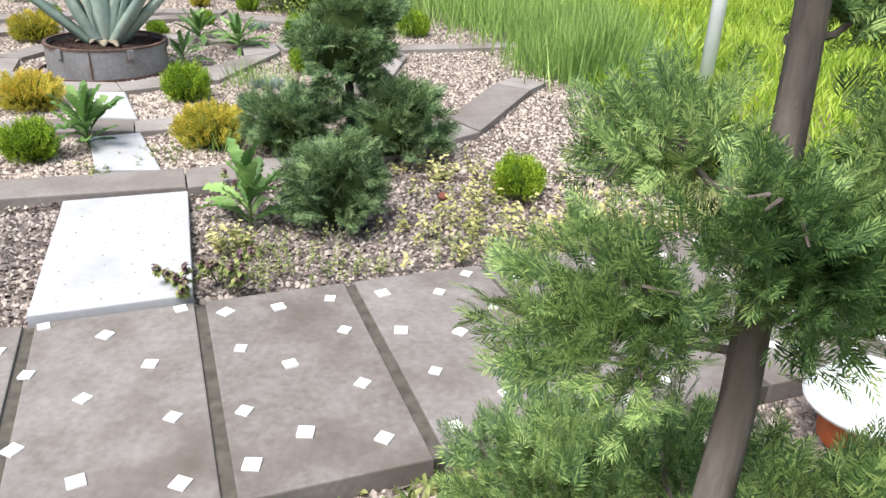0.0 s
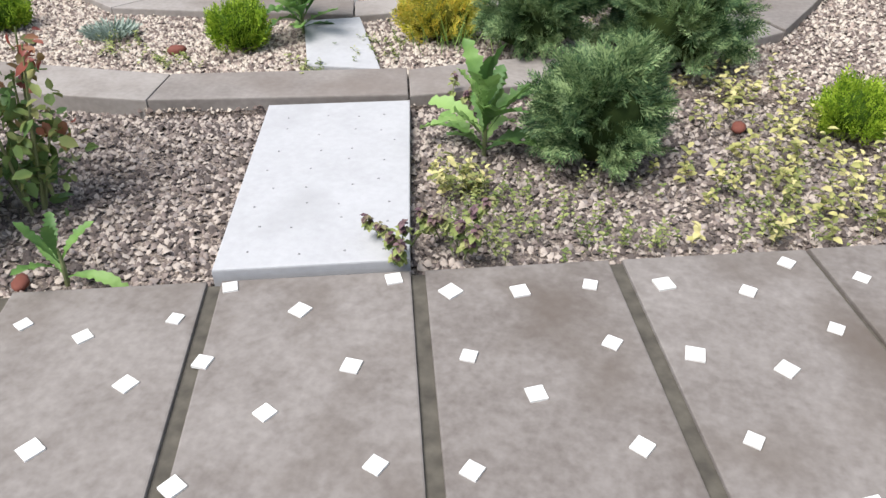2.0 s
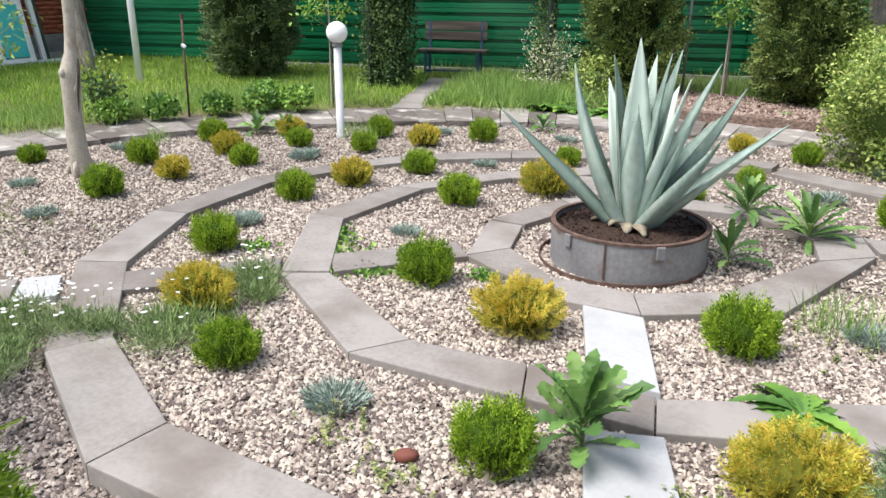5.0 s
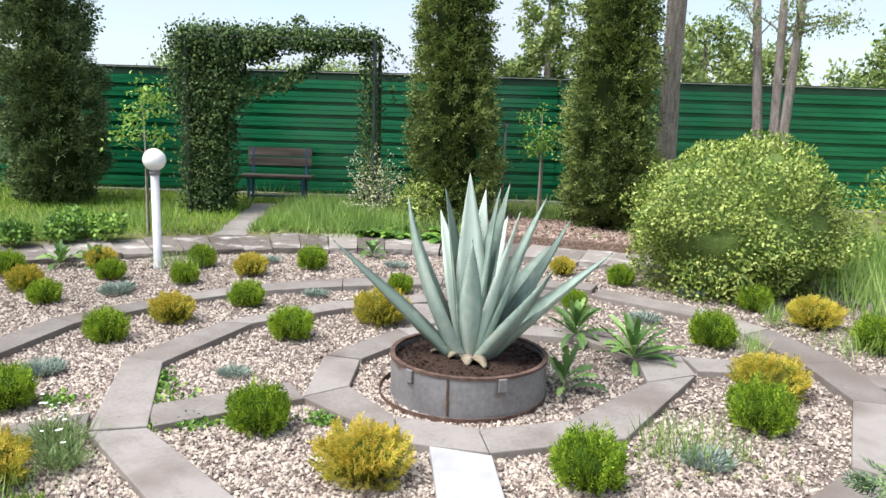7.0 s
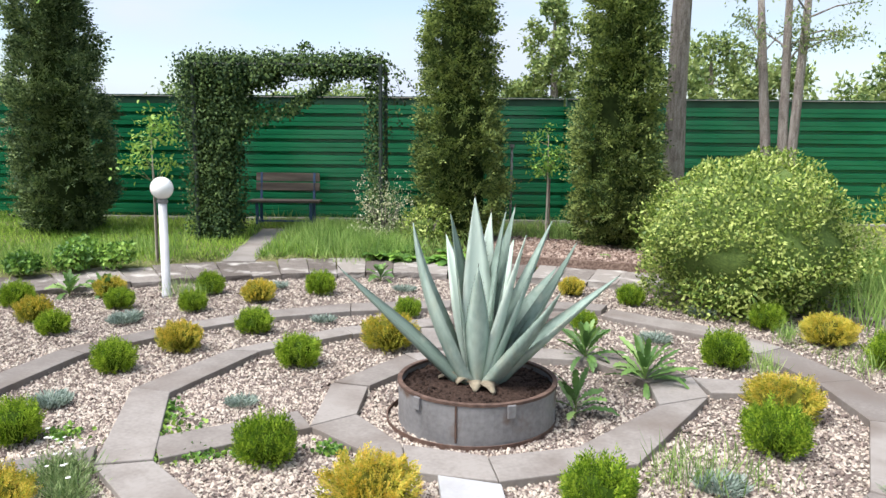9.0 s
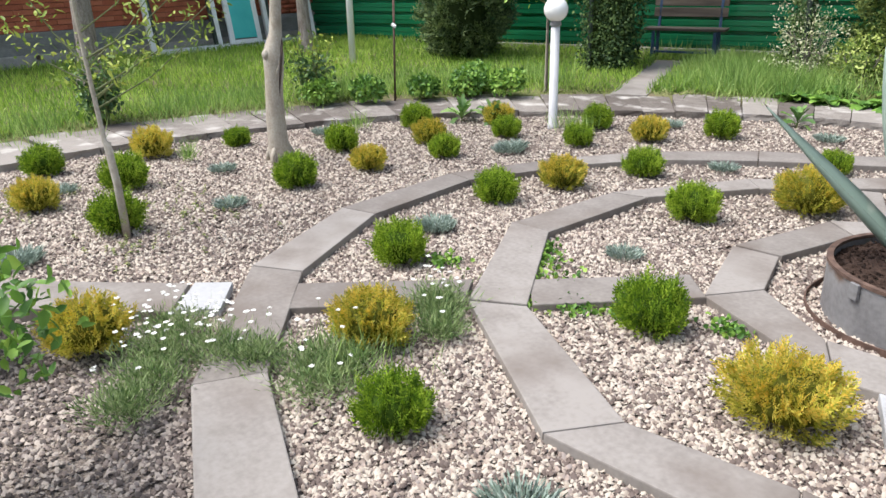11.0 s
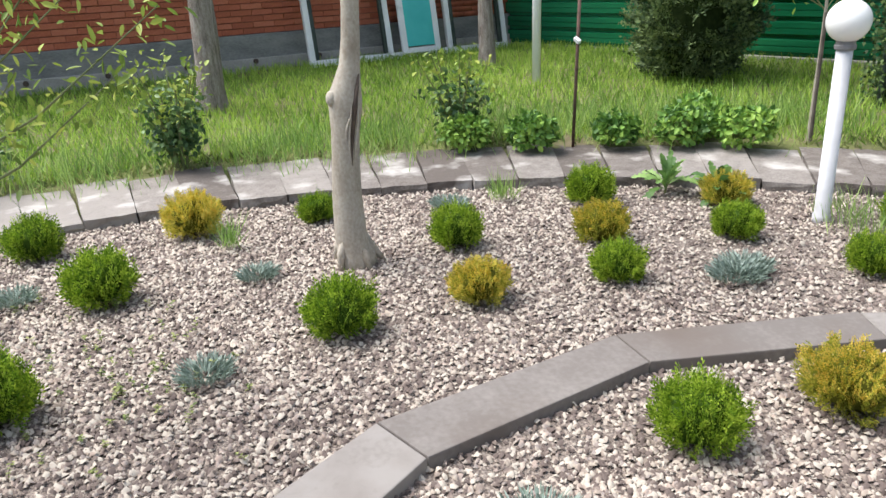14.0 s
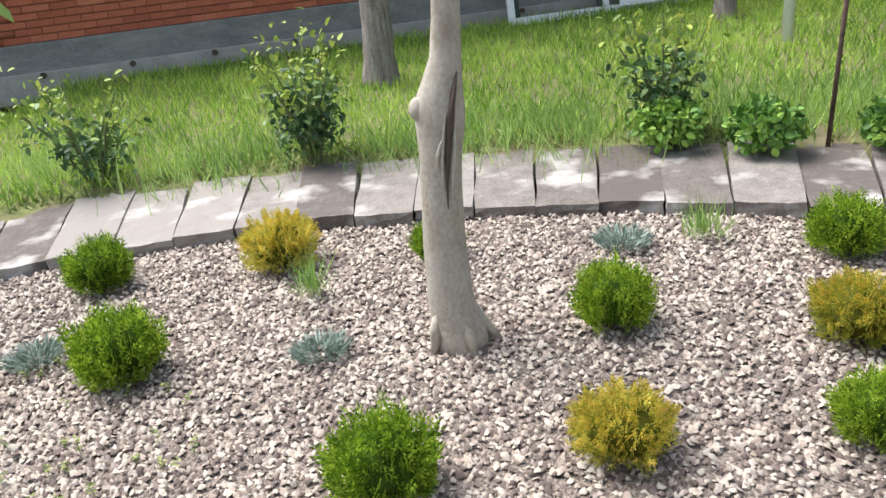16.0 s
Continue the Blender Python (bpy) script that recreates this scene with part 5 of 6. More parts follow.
def juniper(label, seed, rx, rz, tufts=62, size=0.15, mat=M["juniper"]):
    """A low spreading juniper: arching feathery tufts, the hollows' shade coloured into a near-black core."""
    rng = np.random.default_rng(seed)
    t = thing("juniper", label, "juniper", "grey green junipers")
    p, d = shell(rng, tufts, (rx * 0.82, rx * 0.82, rz * 0.85), 0.12, -0.45)
    p = p * (1 + 0.2 * np.sin(d[:, :1] * 4 + seed) * np.cos(d[:, 1:2] * 5)) + np.array([0, 0, rz * 0.75])
    v, f = clumped(rng, p, unit(d * np.array([1.25, 1.25, 0.7])), 12, 0.06, size * 0.9, 10, 5, 0.135, 0.28, 0.55)
    link_mesh("foliage", mesh_of("foliage", v, f), mat, t)
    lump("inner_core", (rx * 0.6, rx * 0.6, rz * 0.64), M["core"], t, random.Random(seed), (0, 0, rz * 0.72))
    return t


put(juniper("bushy grey green juniper behind the kerb", 111, 0.305, 0.24), -0.96, 4.46, -0.05)
put(juniper("bushy grey green juniper behind the kerb", 112, 0.36, 0.30), -0.30, 4.45, -0.05)
put(juniper("small grey green juniper in weedy gravel", 113, 0.255, 0.27), -0.52, 3.46, -0.08)


def juniper_tree():
    t = thing("juniper_tree", "small juniper tree with a bare stem", "tree")
    bm = bmesh.new()
    tube(bm, [(0, 0, -0.05), (0.01, 0.01, 0.25), (-0.01, 0.0, 0.5), (0.0, 0.02, 0.8)], [0.035, 0.03, 0.028, 0.012], 9)
    part("trunk", bm, M["conifer bark"], t)
    rng = np.random.default_rng(116)
    p, d = shell(rng, 64, (0.31, 0.31, 0.37), 0.12, -0.9)
    p = p * (1 + 0.25 * np.sin(d[:, :1] * 5) * np.cos(d[:, 2:] * 6)) + np.array([0, 0, 0.72])
    v, f = clumped(rng, p, d, 11, 0.065, 0.16, 9, 5, 0.17, 0.25, 0.55)
    link_mesh("foliage", mesh_of("foliage", v, f), M["juniper"], t)
    # Core coloured near black as the shade within the crown.
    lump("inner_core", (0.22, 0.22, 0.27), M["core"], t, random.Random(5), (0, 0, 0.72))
    return t


put(juniper_tree(), -0.59, 4.58, -0.04, 0.92)


def pompom_conifer():
    """The leaning conifer beside the start of the walk, with its sprays in loose pads."""
    t = thing("pad_conifer", "leaning conifer with loose pads of green sprays", "tree")
    rr = random.Random(7)
    bm = bmesh.new()
    tube(bm, [(0.325, 0.765, -0.20), (0.33, 0.77, -0.08), (0.352, 0.785, 0.40), (0.362, 0.797, 0.742), (0.377, 0.822, 0.882), (0.387, 0.877, 1.132), (0.397, 0.927, 1.382), (0.407, 0.945, 1.62), (0.41, 0.955, 1.82)],
         [0.045, 0.036, 0.029, 0.026, 0.024, 0.022, 0.019, 0.012, 0.004], 12, wob=0.08, rng=rr)
    part("trunk", bm, M["conifer bark"], t, smooth=True)
    pads = [((0.20, 0.867, 0.985), (0.15, 0.135, 0.125)), ((0.282, 1.016, 1.178), (0.118, 0.10, 0.085)), ((0.47, 0.79, 1.10), (0.155, 0.13, 0.12)), ((0.27, 1.35, 0.25), (0.24, 0.20, 0.16)),
            ((0.559, 0.773, 0.718), (0.18, 0.132, 0.108)), ((0.50, 0.957, 1.375), (0.09, 0.08, 0.06)), ((0.576, 0.882, 1.207), (0.13, 0.12, 0.11)),
            ((0.411, 0.957, 1.607), (0.13, 0.13, 0.13)), ((0.335, 0.735, 1.165), (0.085, 0.06, 0.075)), ((0.405, 0.715, 1.12), (0.09, 0.06, 0.07)), ((0.491, 1.203, 0.421), (0.176, 0.144, 0.128))]
    rng = np.random.default_rng(121)
    for c, r in pads:
        r = tuple(1.12 * w for w in r)
        p, d = shell(rng, int(680 * (0.14 + (r[0] * r[1] + r[0] * r[2]) * 8)), (r[0] * 0.9, r[1] * 0.9, r[2] * 0.9), 0.35, -1)
        p = p * (1 + 0.42 * np.sin(d[:, :1] * 6 + c[0] * 9) * np.cos(d[:, 1:2] * 5 + d[:, 2:] * 4)) + np.array(c)
        p[:, 2] = np.maximum(p[:, 2], 0.0)
        away = np.array([c[0] - 0.38, c[1] - 0.87, 0.08])
        way = unit(d * 0.8 + unit(away) * 0.55 + np.array([0, 0, 0.35]) + rng.normal(0, 0.32, p.shape))
        v, f = lacy(rng, p - way * 0.03, way, (0.045 + 0.18 * r[0]) * rng.uniform(0.5, 1.3, len(p)), 10, 7, 0.105, 0.8)
        link_mesh("foliage_pad", mesh_of("foliage_pad", v, f), M["spray"], t)
        bm = bmesh.new()
        q = Vector((0.375, 0.80 + 0.09 * max(c[2] - 0.7, 0) * 2, max(c[2] - 0.05, 0.2)))
        tube(bm, [q, q.lerp(Vector(c), 0.5) - Vector((0, 0, 0.02)), Vector(c)], [0.007, 0.005, 0.002], 7)
        limb = part("limb", bm, M["conifer bark"], t)
        for _ in range(6):
            e = Vector(c) + Vector((rr.uniform(-1, 1) * r[0], rr.uniform(-1, 1) * r[1], rr.uniform(-0.7, 0.9) * r[2])) * 0.8
            bm = bmesh.new()
            tube(bm, [q.lerp(Vector(c), 0.6), Vector(c).lerp(e, 0.5) + Vector((0, 0, 0.02)), e], [0.004, 0.003, 0.0015], 5)
            part("twig", bm, M["conifer bark"], limb)
    return t


pompom_conifer()


# ---- agave in its steel planter ----
def build_planter():
    c = (-2.87, 6.47)
    t = thing("planter", "low round grey steel planter with rusty rims, filled with soil", "planter", at=(c[0], c[1], 0))
    bm = bmesh.new()
    lathe(bm, [(0.478, -0.10), (0.478, 0.205), (0.462, 0.205), (0.462, -0.10)], 56)
    part("drum", bm, M["steel"], t, smooth=False)
    bm = bmesh.new()
    lathe(bm, [(0.484, 0.196), (0.484, 0.212), (0.456, 0.212), (0.456, 0.196), (0.484, 0.196)], 56)
    part("rim", bm, M["rust"], t, "rusty rim")
    bm = bmesh.new()
    lathe(bm, [(0.515, -0.10), (0.515, -0.018), (0.508, -0.018), (0.508, -0.10)], 56, (-0.035, -0.01, 0))
    part("outer_ring", bm, M["rust"], t, "rusty lower ring in the gravel")
    bm = bmesh.new()
    n = 14
    rings = [[bm.verts.new((0, 0, 0.175))]]
    for i in range(1, n + 1):
        r = 0.458 * i / n
        rings.append([bm.verts.new((r * math.cos(2 * math.pi * k / 40), r * math.sin(2 * math.pi * k / 40), 0.165 + 0.02 * (1 - i / n) + noise.noise((r * 9 * math.cos(k), r * 9 * math.sin(k), 2)) * 0.012)) for k in range(40)])
    for k in range(40):
        bm.faces.new((rings[0][0], rings[1][k], rings[1][(k + 1) % 40]))
        for u, v in zip(rings[1:], rings[2:]):
            bm.faces.new((u[k], v[k], v[(k + 1) % 40], u[(k + 1) % 40]))
    part("soil", bm, M["soil"], t, "dark crumbly soil")
    for a in (247, 314, 30, 140):
        bm = bmesh.new()
        box(bm, (0.05, 0.018, 0.075), (0, 0, 0), pose(0.488 * math.cos(radians(a)), 0.488 * math.sin(radians(a)), 0.165, 0, 0, a + 90), 0.004)
        part("bracket", bm, M["steel"], t, "small welded bracket")
    bm = bmesh.new()
    box(bm, (0.012, 0.008, 0.21), (0, 0, 0), pose(0.481 * math.cos(radians(277)), 0.481 * math.sin(radians(277)), 0.09, 0, 0, 277 + 90), 0.002)
    part("weld_seam", bm, M["rust"], t, "rusty weld seam")
    rng = np.random.default_rng(17)
    r, q = 0.45 * np.sqrt(rng.uniform(0, 1, 2200)), rng.uniform(0, 2 * math.pi, 2200)
    pebbles("soil_crumbs", "dark crumbs of potting soil", M["soil"], np.stack([c[0] + r * np.cos(q), c[1] + r * np.sin(q)], axis=1), rng.uniform(0.004, 0.017, 2200), 0.166, 18, "soil")
    return c


def agave_leaf(parent, base, tip, width, sag, seed):
    """A thick, channelled, tapering blade with thorny margins and a dark end spine."""
    rng = random.Random(seed)
    base, tip = Vector(base), Vector(tip)
    out = Vector((tip.x - base.x, tip.y - base.y, 0))
    out = out.normalized() if out.length > 0.01 else Vector((rng.uniform(-1, 1), rng.uniform(-1, 1), 0)).normalized()
    ctrl = base.lerp(tip, 0.45) + out * sag * -1 + Vector((0, 0, abs(sag) * 0.2))
    steps = 20

    def point(f):
        return base.lerp(ctrl, f).lerp(ctrl.lerp(tip, f), f)

    bm, teeth = bmesh.new(), bmesh.new()
    rows = []
    for s in range(steps + 1):
        f = s / steps
        p = point(f)
        d = (point(min(f + 0.03, 1)) - point(max(f - 0.03, 0))).normalized()
        side = d.cross(Vector((out.x, out.y, 0.0)) if abs(d.z) > 0.3 else Vector((0, 0, 1))).normalized()
        face = side.cross(d).normalized()
        if face.dot(out) > 0:
            face = -face
        w = width * (0.52 + 0.48 * math.sin(math.pi * 0.5 * min(f / 0.40, 1))) * (1 if f < 0.42 else max(1 - ((f - 0.42) / 0.58) ** 1.6, 0.012))
        h = w / 2
        deep = w * 0.24 * (1 - 0.4 * f)
        thick = (0.035 * (1 - f) + 0.004) * (0.6 + width)
        wave = rng.uniform(-0.004, 0.004)
        ring = [p + side * h + face * deep, p + side * h * 0.5 + face * (deep * 0.25 + wave), p, p - side * h * 0.5 + face * (deep * 0.25 - wave), p - side * h + face * deep,
                p - side * h * 0.55 - face * (thick - deep * 0.2), p - face * thick * 1.6, p + side * h * 0.55 - face * (thick - deep * 0.2)]
        rows.append([bm.verts.new(q) for q in ring])
        if 2 <= s <= steps - 2:
            for sign, q in ((1, ring[0]), (-1, ring[4])):
                for j in (0.0, 0.5):
                    a = q + d * j * 0.04
                    e = a + side * sign * 0.007 + d * 0.004
                    teeth.faces.new([teeth.verts.new(x) for x in (a - d * 0.003, a + d * 0.003, e)])
    for u, v in zip(rows, rows[1:]):
        for k in range(8):
            bm.faces.new((u[k], u[(k + 1) % 8], v[(k + 1) % 8], v[k]))
    bm.faces.new(rows[0])
    bm.faces.new(rows[-1][::-1])
    leaf = part("leaf", bm, M["agave"], parent, smooth=True)
    tube(teeth, [tip - (tip - point(0.96)).normalized() * 0.006, tip + (tip - point(0.96)).normalized() * 0.022], [0.003, 0.0006], 5)
    part("thorns", teeth, M["thorn"], leaf, "dark thorns")["kind"] = "stuff"


def build_agave():
    cx, cy = build_planter()
    t = thing("agave", "large blue green agave with upright thorny leaves in the planter", "agave", at=(cx, cy, 0.165))
    right, away, u = Vector((0.925, 0.379, 0)), Vector((-0.379, 0.925, 0)), 0.00345
    leaf_tips = [(-245, 200, 0.10, 0.135, -0.03), (-113, 286, 0.00, 0.235, -0.14), (-50, 300, 0.10, 0.135, 0.02), (-8, 330, 0.12, 0.155, 0.02), (22, 300, 0.22, 0.13, 0.03), (45, 306, 0.06, 0.11, 0.02),
                 (63, 310, 0.16, 0.13, 0.02), (-3, 224, -0.24, 0.115, 0.0), (78, 270, -0.06, 0.12, 0.0), (126, 290, 0.08, 0.155, 0.0), (176, 248, 0.20, 0.11, -0.08), (130, 184, -0.28, 0.155, -0.10),
                 (241, 198, 0.0, 0.17, 0.0), (-60, 250, 0.45, 0.14, 0.08), (70, 240, 0.50, 0.14, 0.08), (150, 190, 0.42, 0.14, 0.06)]
    for i, (dx, dz, deep, width, sag) in enumerate(leaf_tips):
        tip = right * dx * u + away * deep + Vector((0, 0, dz * u))
        foot = Vector((tip.x, tip.y, 0)) * 0.12 + Vector((0, 0, 0.015))
        agave_leaf(t, foot, tip, width * 1.24, sag, 200 + i)
    rng = random.Random(3)
    for i in range(9):
        a = 2 * math.pi * i / 9 + rng.uniform(-0.2, 0.2)
        bm = bmesh.new()
        rows = []
        for s in range(6):
            f = s / 5
            w = (0.062 - 0.04 * f) * (1 + 0.3 * math.sin(s * 2 + i))
            p = Vector((math.cos(a), math.sin(a), 0)) * (0.05 + (0.09 + 0.05 * (i % 3)) * f) + Vector((0, 0, 0.035 * math.sin(f * 3) + 0.012))
            side = Vector((-math.sin(a), math.cos(a), 0))
            rows.append([bm.verts.new(p + side * w + Vector((0, 0, 0.012))), bm.verts.new(p + Vector((0, 0, 0.02))), bm.verts.new(p - side * w + Vector((0, 0, 0.012))), bm.verts.new(p - Vector((0, 0, 0.012)))])
        for q, v in zip(rows, rows[1:]):
            for k in range(4):
                bm.faces.new((q[k], q[(k + 1) % 4], v[(k + 1) % 4], v[k]))
        bm.faces.new(rows[0])
        bm.faces.new(rows[-1][::-1])
        part("dry_leaf", bm, M["agave dry"], t, "dry pale cut leaf base", True)


build_agave()


# ---- trees ----
def leaf_cloud(rng, centers, per, size, mat, name, parent, spreadr=0.25, aspect=0.5, hang=0.0, shape=ovals):
    c = np.repeat(np.array(centers, dtype=float), per, axis=0)
    p = c + rng.normal(0, 1, c.shape) * spreadr
    d = unit(rng.normal(0, 1, c.shape) + np.array([0, 0, -hang]))
    n = unit(rng.normal(0, 0.6, c.shape) + np.array([0, 0, 1.0]))
    ln = size * rng.uniform(0.6, 1.25, len(p))
    v, f = shape(p, d, n, ln, ln * aspect, 0.15)
    return link_mesh(name, mesh_of(name, v, f), mat, parent)


def garden_tree():
    """The smooth-barked tree in the gravel, with its old wound."""
    t = thing("tree", "smooth grey tree trunk with an old wound, in gravel", "tree")
    rng = random.Random(61)
    bm = bmesh.new()
    tube(bm, [(-7.66, 5.62, -0.08), (-7.66, 5.615, 0.0), (-7.66, 5.60, 0.06), (-7.66, 5.594, 0.14), (-7.66, 5.592, 0.35), (-7.66, 5.602, 0.55), (-7.66, 5.613, 0.69), (-7.66, 5.621, 0.78), (-7.66, 5.626, 0.85), (-7.66, 5.642, 0.92), (-7.66, 5.664, 1.01),
              (-7.655, 5.676, 1.14), (-7.65, 5.685, 1.28), (-7.64, 5.70, 1.6), (-7.62, 5.71, 2.0), (-7.60, 5.72, 2.5)],
         [0.112, 0.104, 0.094, 0.086, 0.077, 0.074, 0.075, 0.082, 0.087, 0.070, 0.053, 0.047, 0.045, 0.045, 0.044, 0.042], 18, wob=0.03, rng=rng)
    part("trunk", bm, M["bark"], t, smooth=True)
    bm = bmesh.new()
    bmesh.ops.create_icosphere(bm, subdivisions=2, radius=1, matrix=Matrix.Translation((-7.645, 5.552, 0.855)) @ Matrix.Diagonal((0.035, 0.03, 0.042, 1)))
    part("branch_stub", bm, M["bark"], t, "healed knot of a cut branch", True)
    bm = bmesh.new()
    tube(bm, [(-7.592, 5.615, 0.50), (-7.586, 5.622, 0.60), (-7.580, 5.636, 0.72), (-7.577, 5.652, 0.82), (-7.592, 5.672, 0.90), (-7.607, 5.692, 0.97)], [0.002, 0.006, 0.010, 0.013, 0.011, 0.003], 8, wob=0.25, rng=rng)
    part("wound", bm, M["thorn"], t, "dark open bark wound")
    for dy, z0, z1 in ((-0.016, 0.58, 0.86), (0.017, 0.54, 0.80), (-0.03, 0.66, 0.78)):
        bm = bmesh.new()
        tube(bm, [(-7.588, 5.618 + dy * 0.8, z0), (-7.578, 5.630 + dy, z0 + (z1 - z0) * 0.4), (-7.573, 5.645 + dy, z0 + (z1 - z0) * 0.75), (-7.580, 5.655 + dy * 0.7, z1)], [0.003, 0.006, 0.006, 0.003], 7, wob=0.3, rng=rng)
        part("bark_strip", bm, M["bark"], t, "torn pale bark strip")
    for ang, reach in ((80, 0.16), (20, 0.13), (-60, 0.12), (150, 0.13), (230, 0.13)):
        c, q = math.cos(radians(ang)), math.sin(radians(ang))
        bm = bmesh.new()
        tube(bm, [(-7.66 + c * 0.05, 5.60 + q * 0.05, 0.13), (-7.66 + c * 0.10, 5.605 + q * 0.10, 0.03), (-7.66 + c * reach, 5.61 + q * reach, -0.06)], [0.024, 0.024, 0.012], 9, wob=0.1, rng=rng)
        part("root", bm, M["bark"], t, smooth=True)
    tips = []
    for i in range(7):
        a = i * 0.9 + 0.3
        e = Vector((-7.60 + math.cos(a) * rng.uniform(0.6, 1.1), 5.72 + math.sin(a) * rng.uniform(0.6, 1.1), rng.uniform(3.1, 4.0)))
        bm = bmesh.new()
        s = Vector((-7.60, 5.72, 2.42))
        tube(bm, [s, s.lerp(e, 0.5) + Vector((0, 0, 0.15)), e], [0.035, 0.022, 0.008], 8)
        part("limb", bm, M["bark"], t)
        tips += [e, s.lerp(e, 0.7) + Vector((0, 0, 0.2))]
    leaf_cloud(np.random.default_rng(62), [tuple(w) for w in tips], 30, 0.075, M["leaf"], "crown", t, 0.28)


garden_tree()


def young_tree():
    t = thing("young_tree", "thin young tree with narrow green leaves", "tree")
    rng = random.Random(63)
    bm = bmesh.new()
    tube(bm, [(-6.55, 3.98, -0.06), (-6.57, 3.98, 0.3), (-6.60, 3.97, 0.55), (-6.60, 3.96, 0.56), (-6.63, 3.95, 0.9), (-6.66, 3.94, 1.4), (-6.68, 3.93, 2.1)], [0.026, 0.024, 0.023, 0.016, 0.014, 0.011, 0.005], 9, wob=0.05, rng=rng)
    part("trunk", bm, M["bark"], t, smooth=True)
    tips = []
    ends = [(-6.55, 4.78, 1.38, 0.85), (-6.50, 4.62, 1.18, 0.75), (-6.6, 4.5, 1.55, 1.0), (-6.45, 4.35, 1.22, 0.80), (-6.35, 4.15, 1.10, 0.82), (-6.5, 4.55, 1.45, 1.05), (-6.9, 3.7, 1.5, 1.0), (-6.3, 4.3, 1.6, 1.2), (-6.7, 4.3, 1.9, 1.4), (-6.95, 4.1, 2.0, 1.5), (-6.5, 3.7, 1.95, 1.5), (-6.85, 3.6, 1.25, 0.9), (-6.62, 4.05, 2.4, 1.8)]
    for x, y, z, z0 in ends:
        s, e = Vector((-6.63, 3.95, z0)), Vector((x, y, z))
        bm = bmesh.new()
        tube(bm, [s, s.lerp(e, 0.5) - Vector((0, 0, 0.05)), e], [0.006, 0.004, 0.002], 6)
        part("branch", bm, M["stem"], t)
        tips += [s.lerp(e, f) for f in (0.55, 0.75, 0.9, 1.0)]
    leaf_cloud(np.random.default_rng(64), [tuple(w) for w in tips], 15, 0.05, M["young leaf"], "crown", t, 0.05, 0.36, 0.3)


young_tree()


def rough_trunk(label, foot, lean, radius, seed, top=3.4, crown=True):
    t = thing("tree", label, "tree")
    rng = random.Random(seed)
    foot, top_at = Vector(foot), Vector(foot) + Vector((lean[0], lean[1], top))
    bm = bmesh.new()
    pts = [foot - Vector((0, 0, 0.1))] + [foot.lerp(top_at, f) + Vector((rng.uniform(-0.02, 0.02), rng.uniform(-0.02, 0.02), 0)) for f in (0.01, 0.06, 0.14, 0.25, 0.4, 0.6, 0.8, 1.0)]
    tube(bm, pts, [radius * k for k in (1.45, 1.3, 1.1, 1.02, 0.98, 0.95, 0.9, 0.8, 0.65)], 18, wob=0.10, rng=rng)
    part("trunk", bm, M["rough bark"], t, smooth=True)
    if crown:
        tips = []
        for i in range(8):
            a = i * 0.8
            e = top_at + Vector((math.cos(a) * rng.uniform(0.8, 1.8), math.sin(a) * rng.uniform(0.8, 1.8), rng.uniform(0.6, 1.8)))
            bm = bmesh.new()
            tube(bm, [top_at - Vector((0, 0, 0.2)), top_at.lerp(e, 0.5) + Vector((0, 0, 0.2)), e], [radius * 0.45, radius * 0.3, 0.015], 8)
            part("limb", bm, M["rough bark"], t)
            tips += [e, top_at.lerp(e, 0.7)]
        leaf_cloud(np.random.default_rng(seed), [tuple(w) for w in tips], 24, 0.10, M["leaf"], "crown", t, 0.4)
    return t


rough_trunk("old tree with furrowed grey bark on the lawn", (-12.30, 5.30, 0.13), (0.08, 0.10), 0.13, 65)
rough_trunk("old tree with furrowed bark near the fence corner", (-13.45, 9.04, 0.15), (-0.25, -0.05), 0.10, 66)
rough_trunk("tall pine trunk behind the round shrub", (-2.72, 14.3, 0.15), (0.05, 0.0), 0.155, 67, 5.2)


def slim_trio():
    t = thing("tree", "slim multi-stemmed tree standing by the fence", "tree")
    rng = random.Random(68)
    tips = []
    for x0, x1, top in ((-1.32, -1.72, 4.6), (-1.18, -1.28, 5.0), (-1.12, -0.98, 4.8)):
        bm = bmesh.new()
        tube(bm, [(x0, 14.55, 0.0), (x0 + (x1 - x0) * 0.3, 14.6, 1.5), (x0 + (x1 - x0) * 0.7, 14.62, 3.2), (x1, 14.65, top)], [0.085, 0.072, 0.058, 0.02], 10, wob=0.06, rng=rng)
        part("stem", bm, M["rough bark"], t, smooth=True)
        for i in range(9):
            s = Vector((x0 + (x1 - x0) * 0.8, 14.62, rng.uniform(2.6, top - 0.1)))
            e = s + Vector((rng.uniform(-0.9, 0.9), rng.uniform(-0.7, 0.7), rng.uniform(0.0, 0.6)))
            bm = bmesh.new()
            tube(bm, [s, s.lerp(e, 0.5) + Vector((0, 0, 0.05)), e], [0.016, 0.011, 0.004], 6)
            part("branch", bm, M["rough bark"], t)
            tips += [e, s.lerp(e, 0.75)]
    leaf_cloud(np.random.default_rng(69), [tuple(w) for w in tips], 60, 0.06, M["far leaves"], "crown", t, 0.08, shape=leaves)


slim_trio()


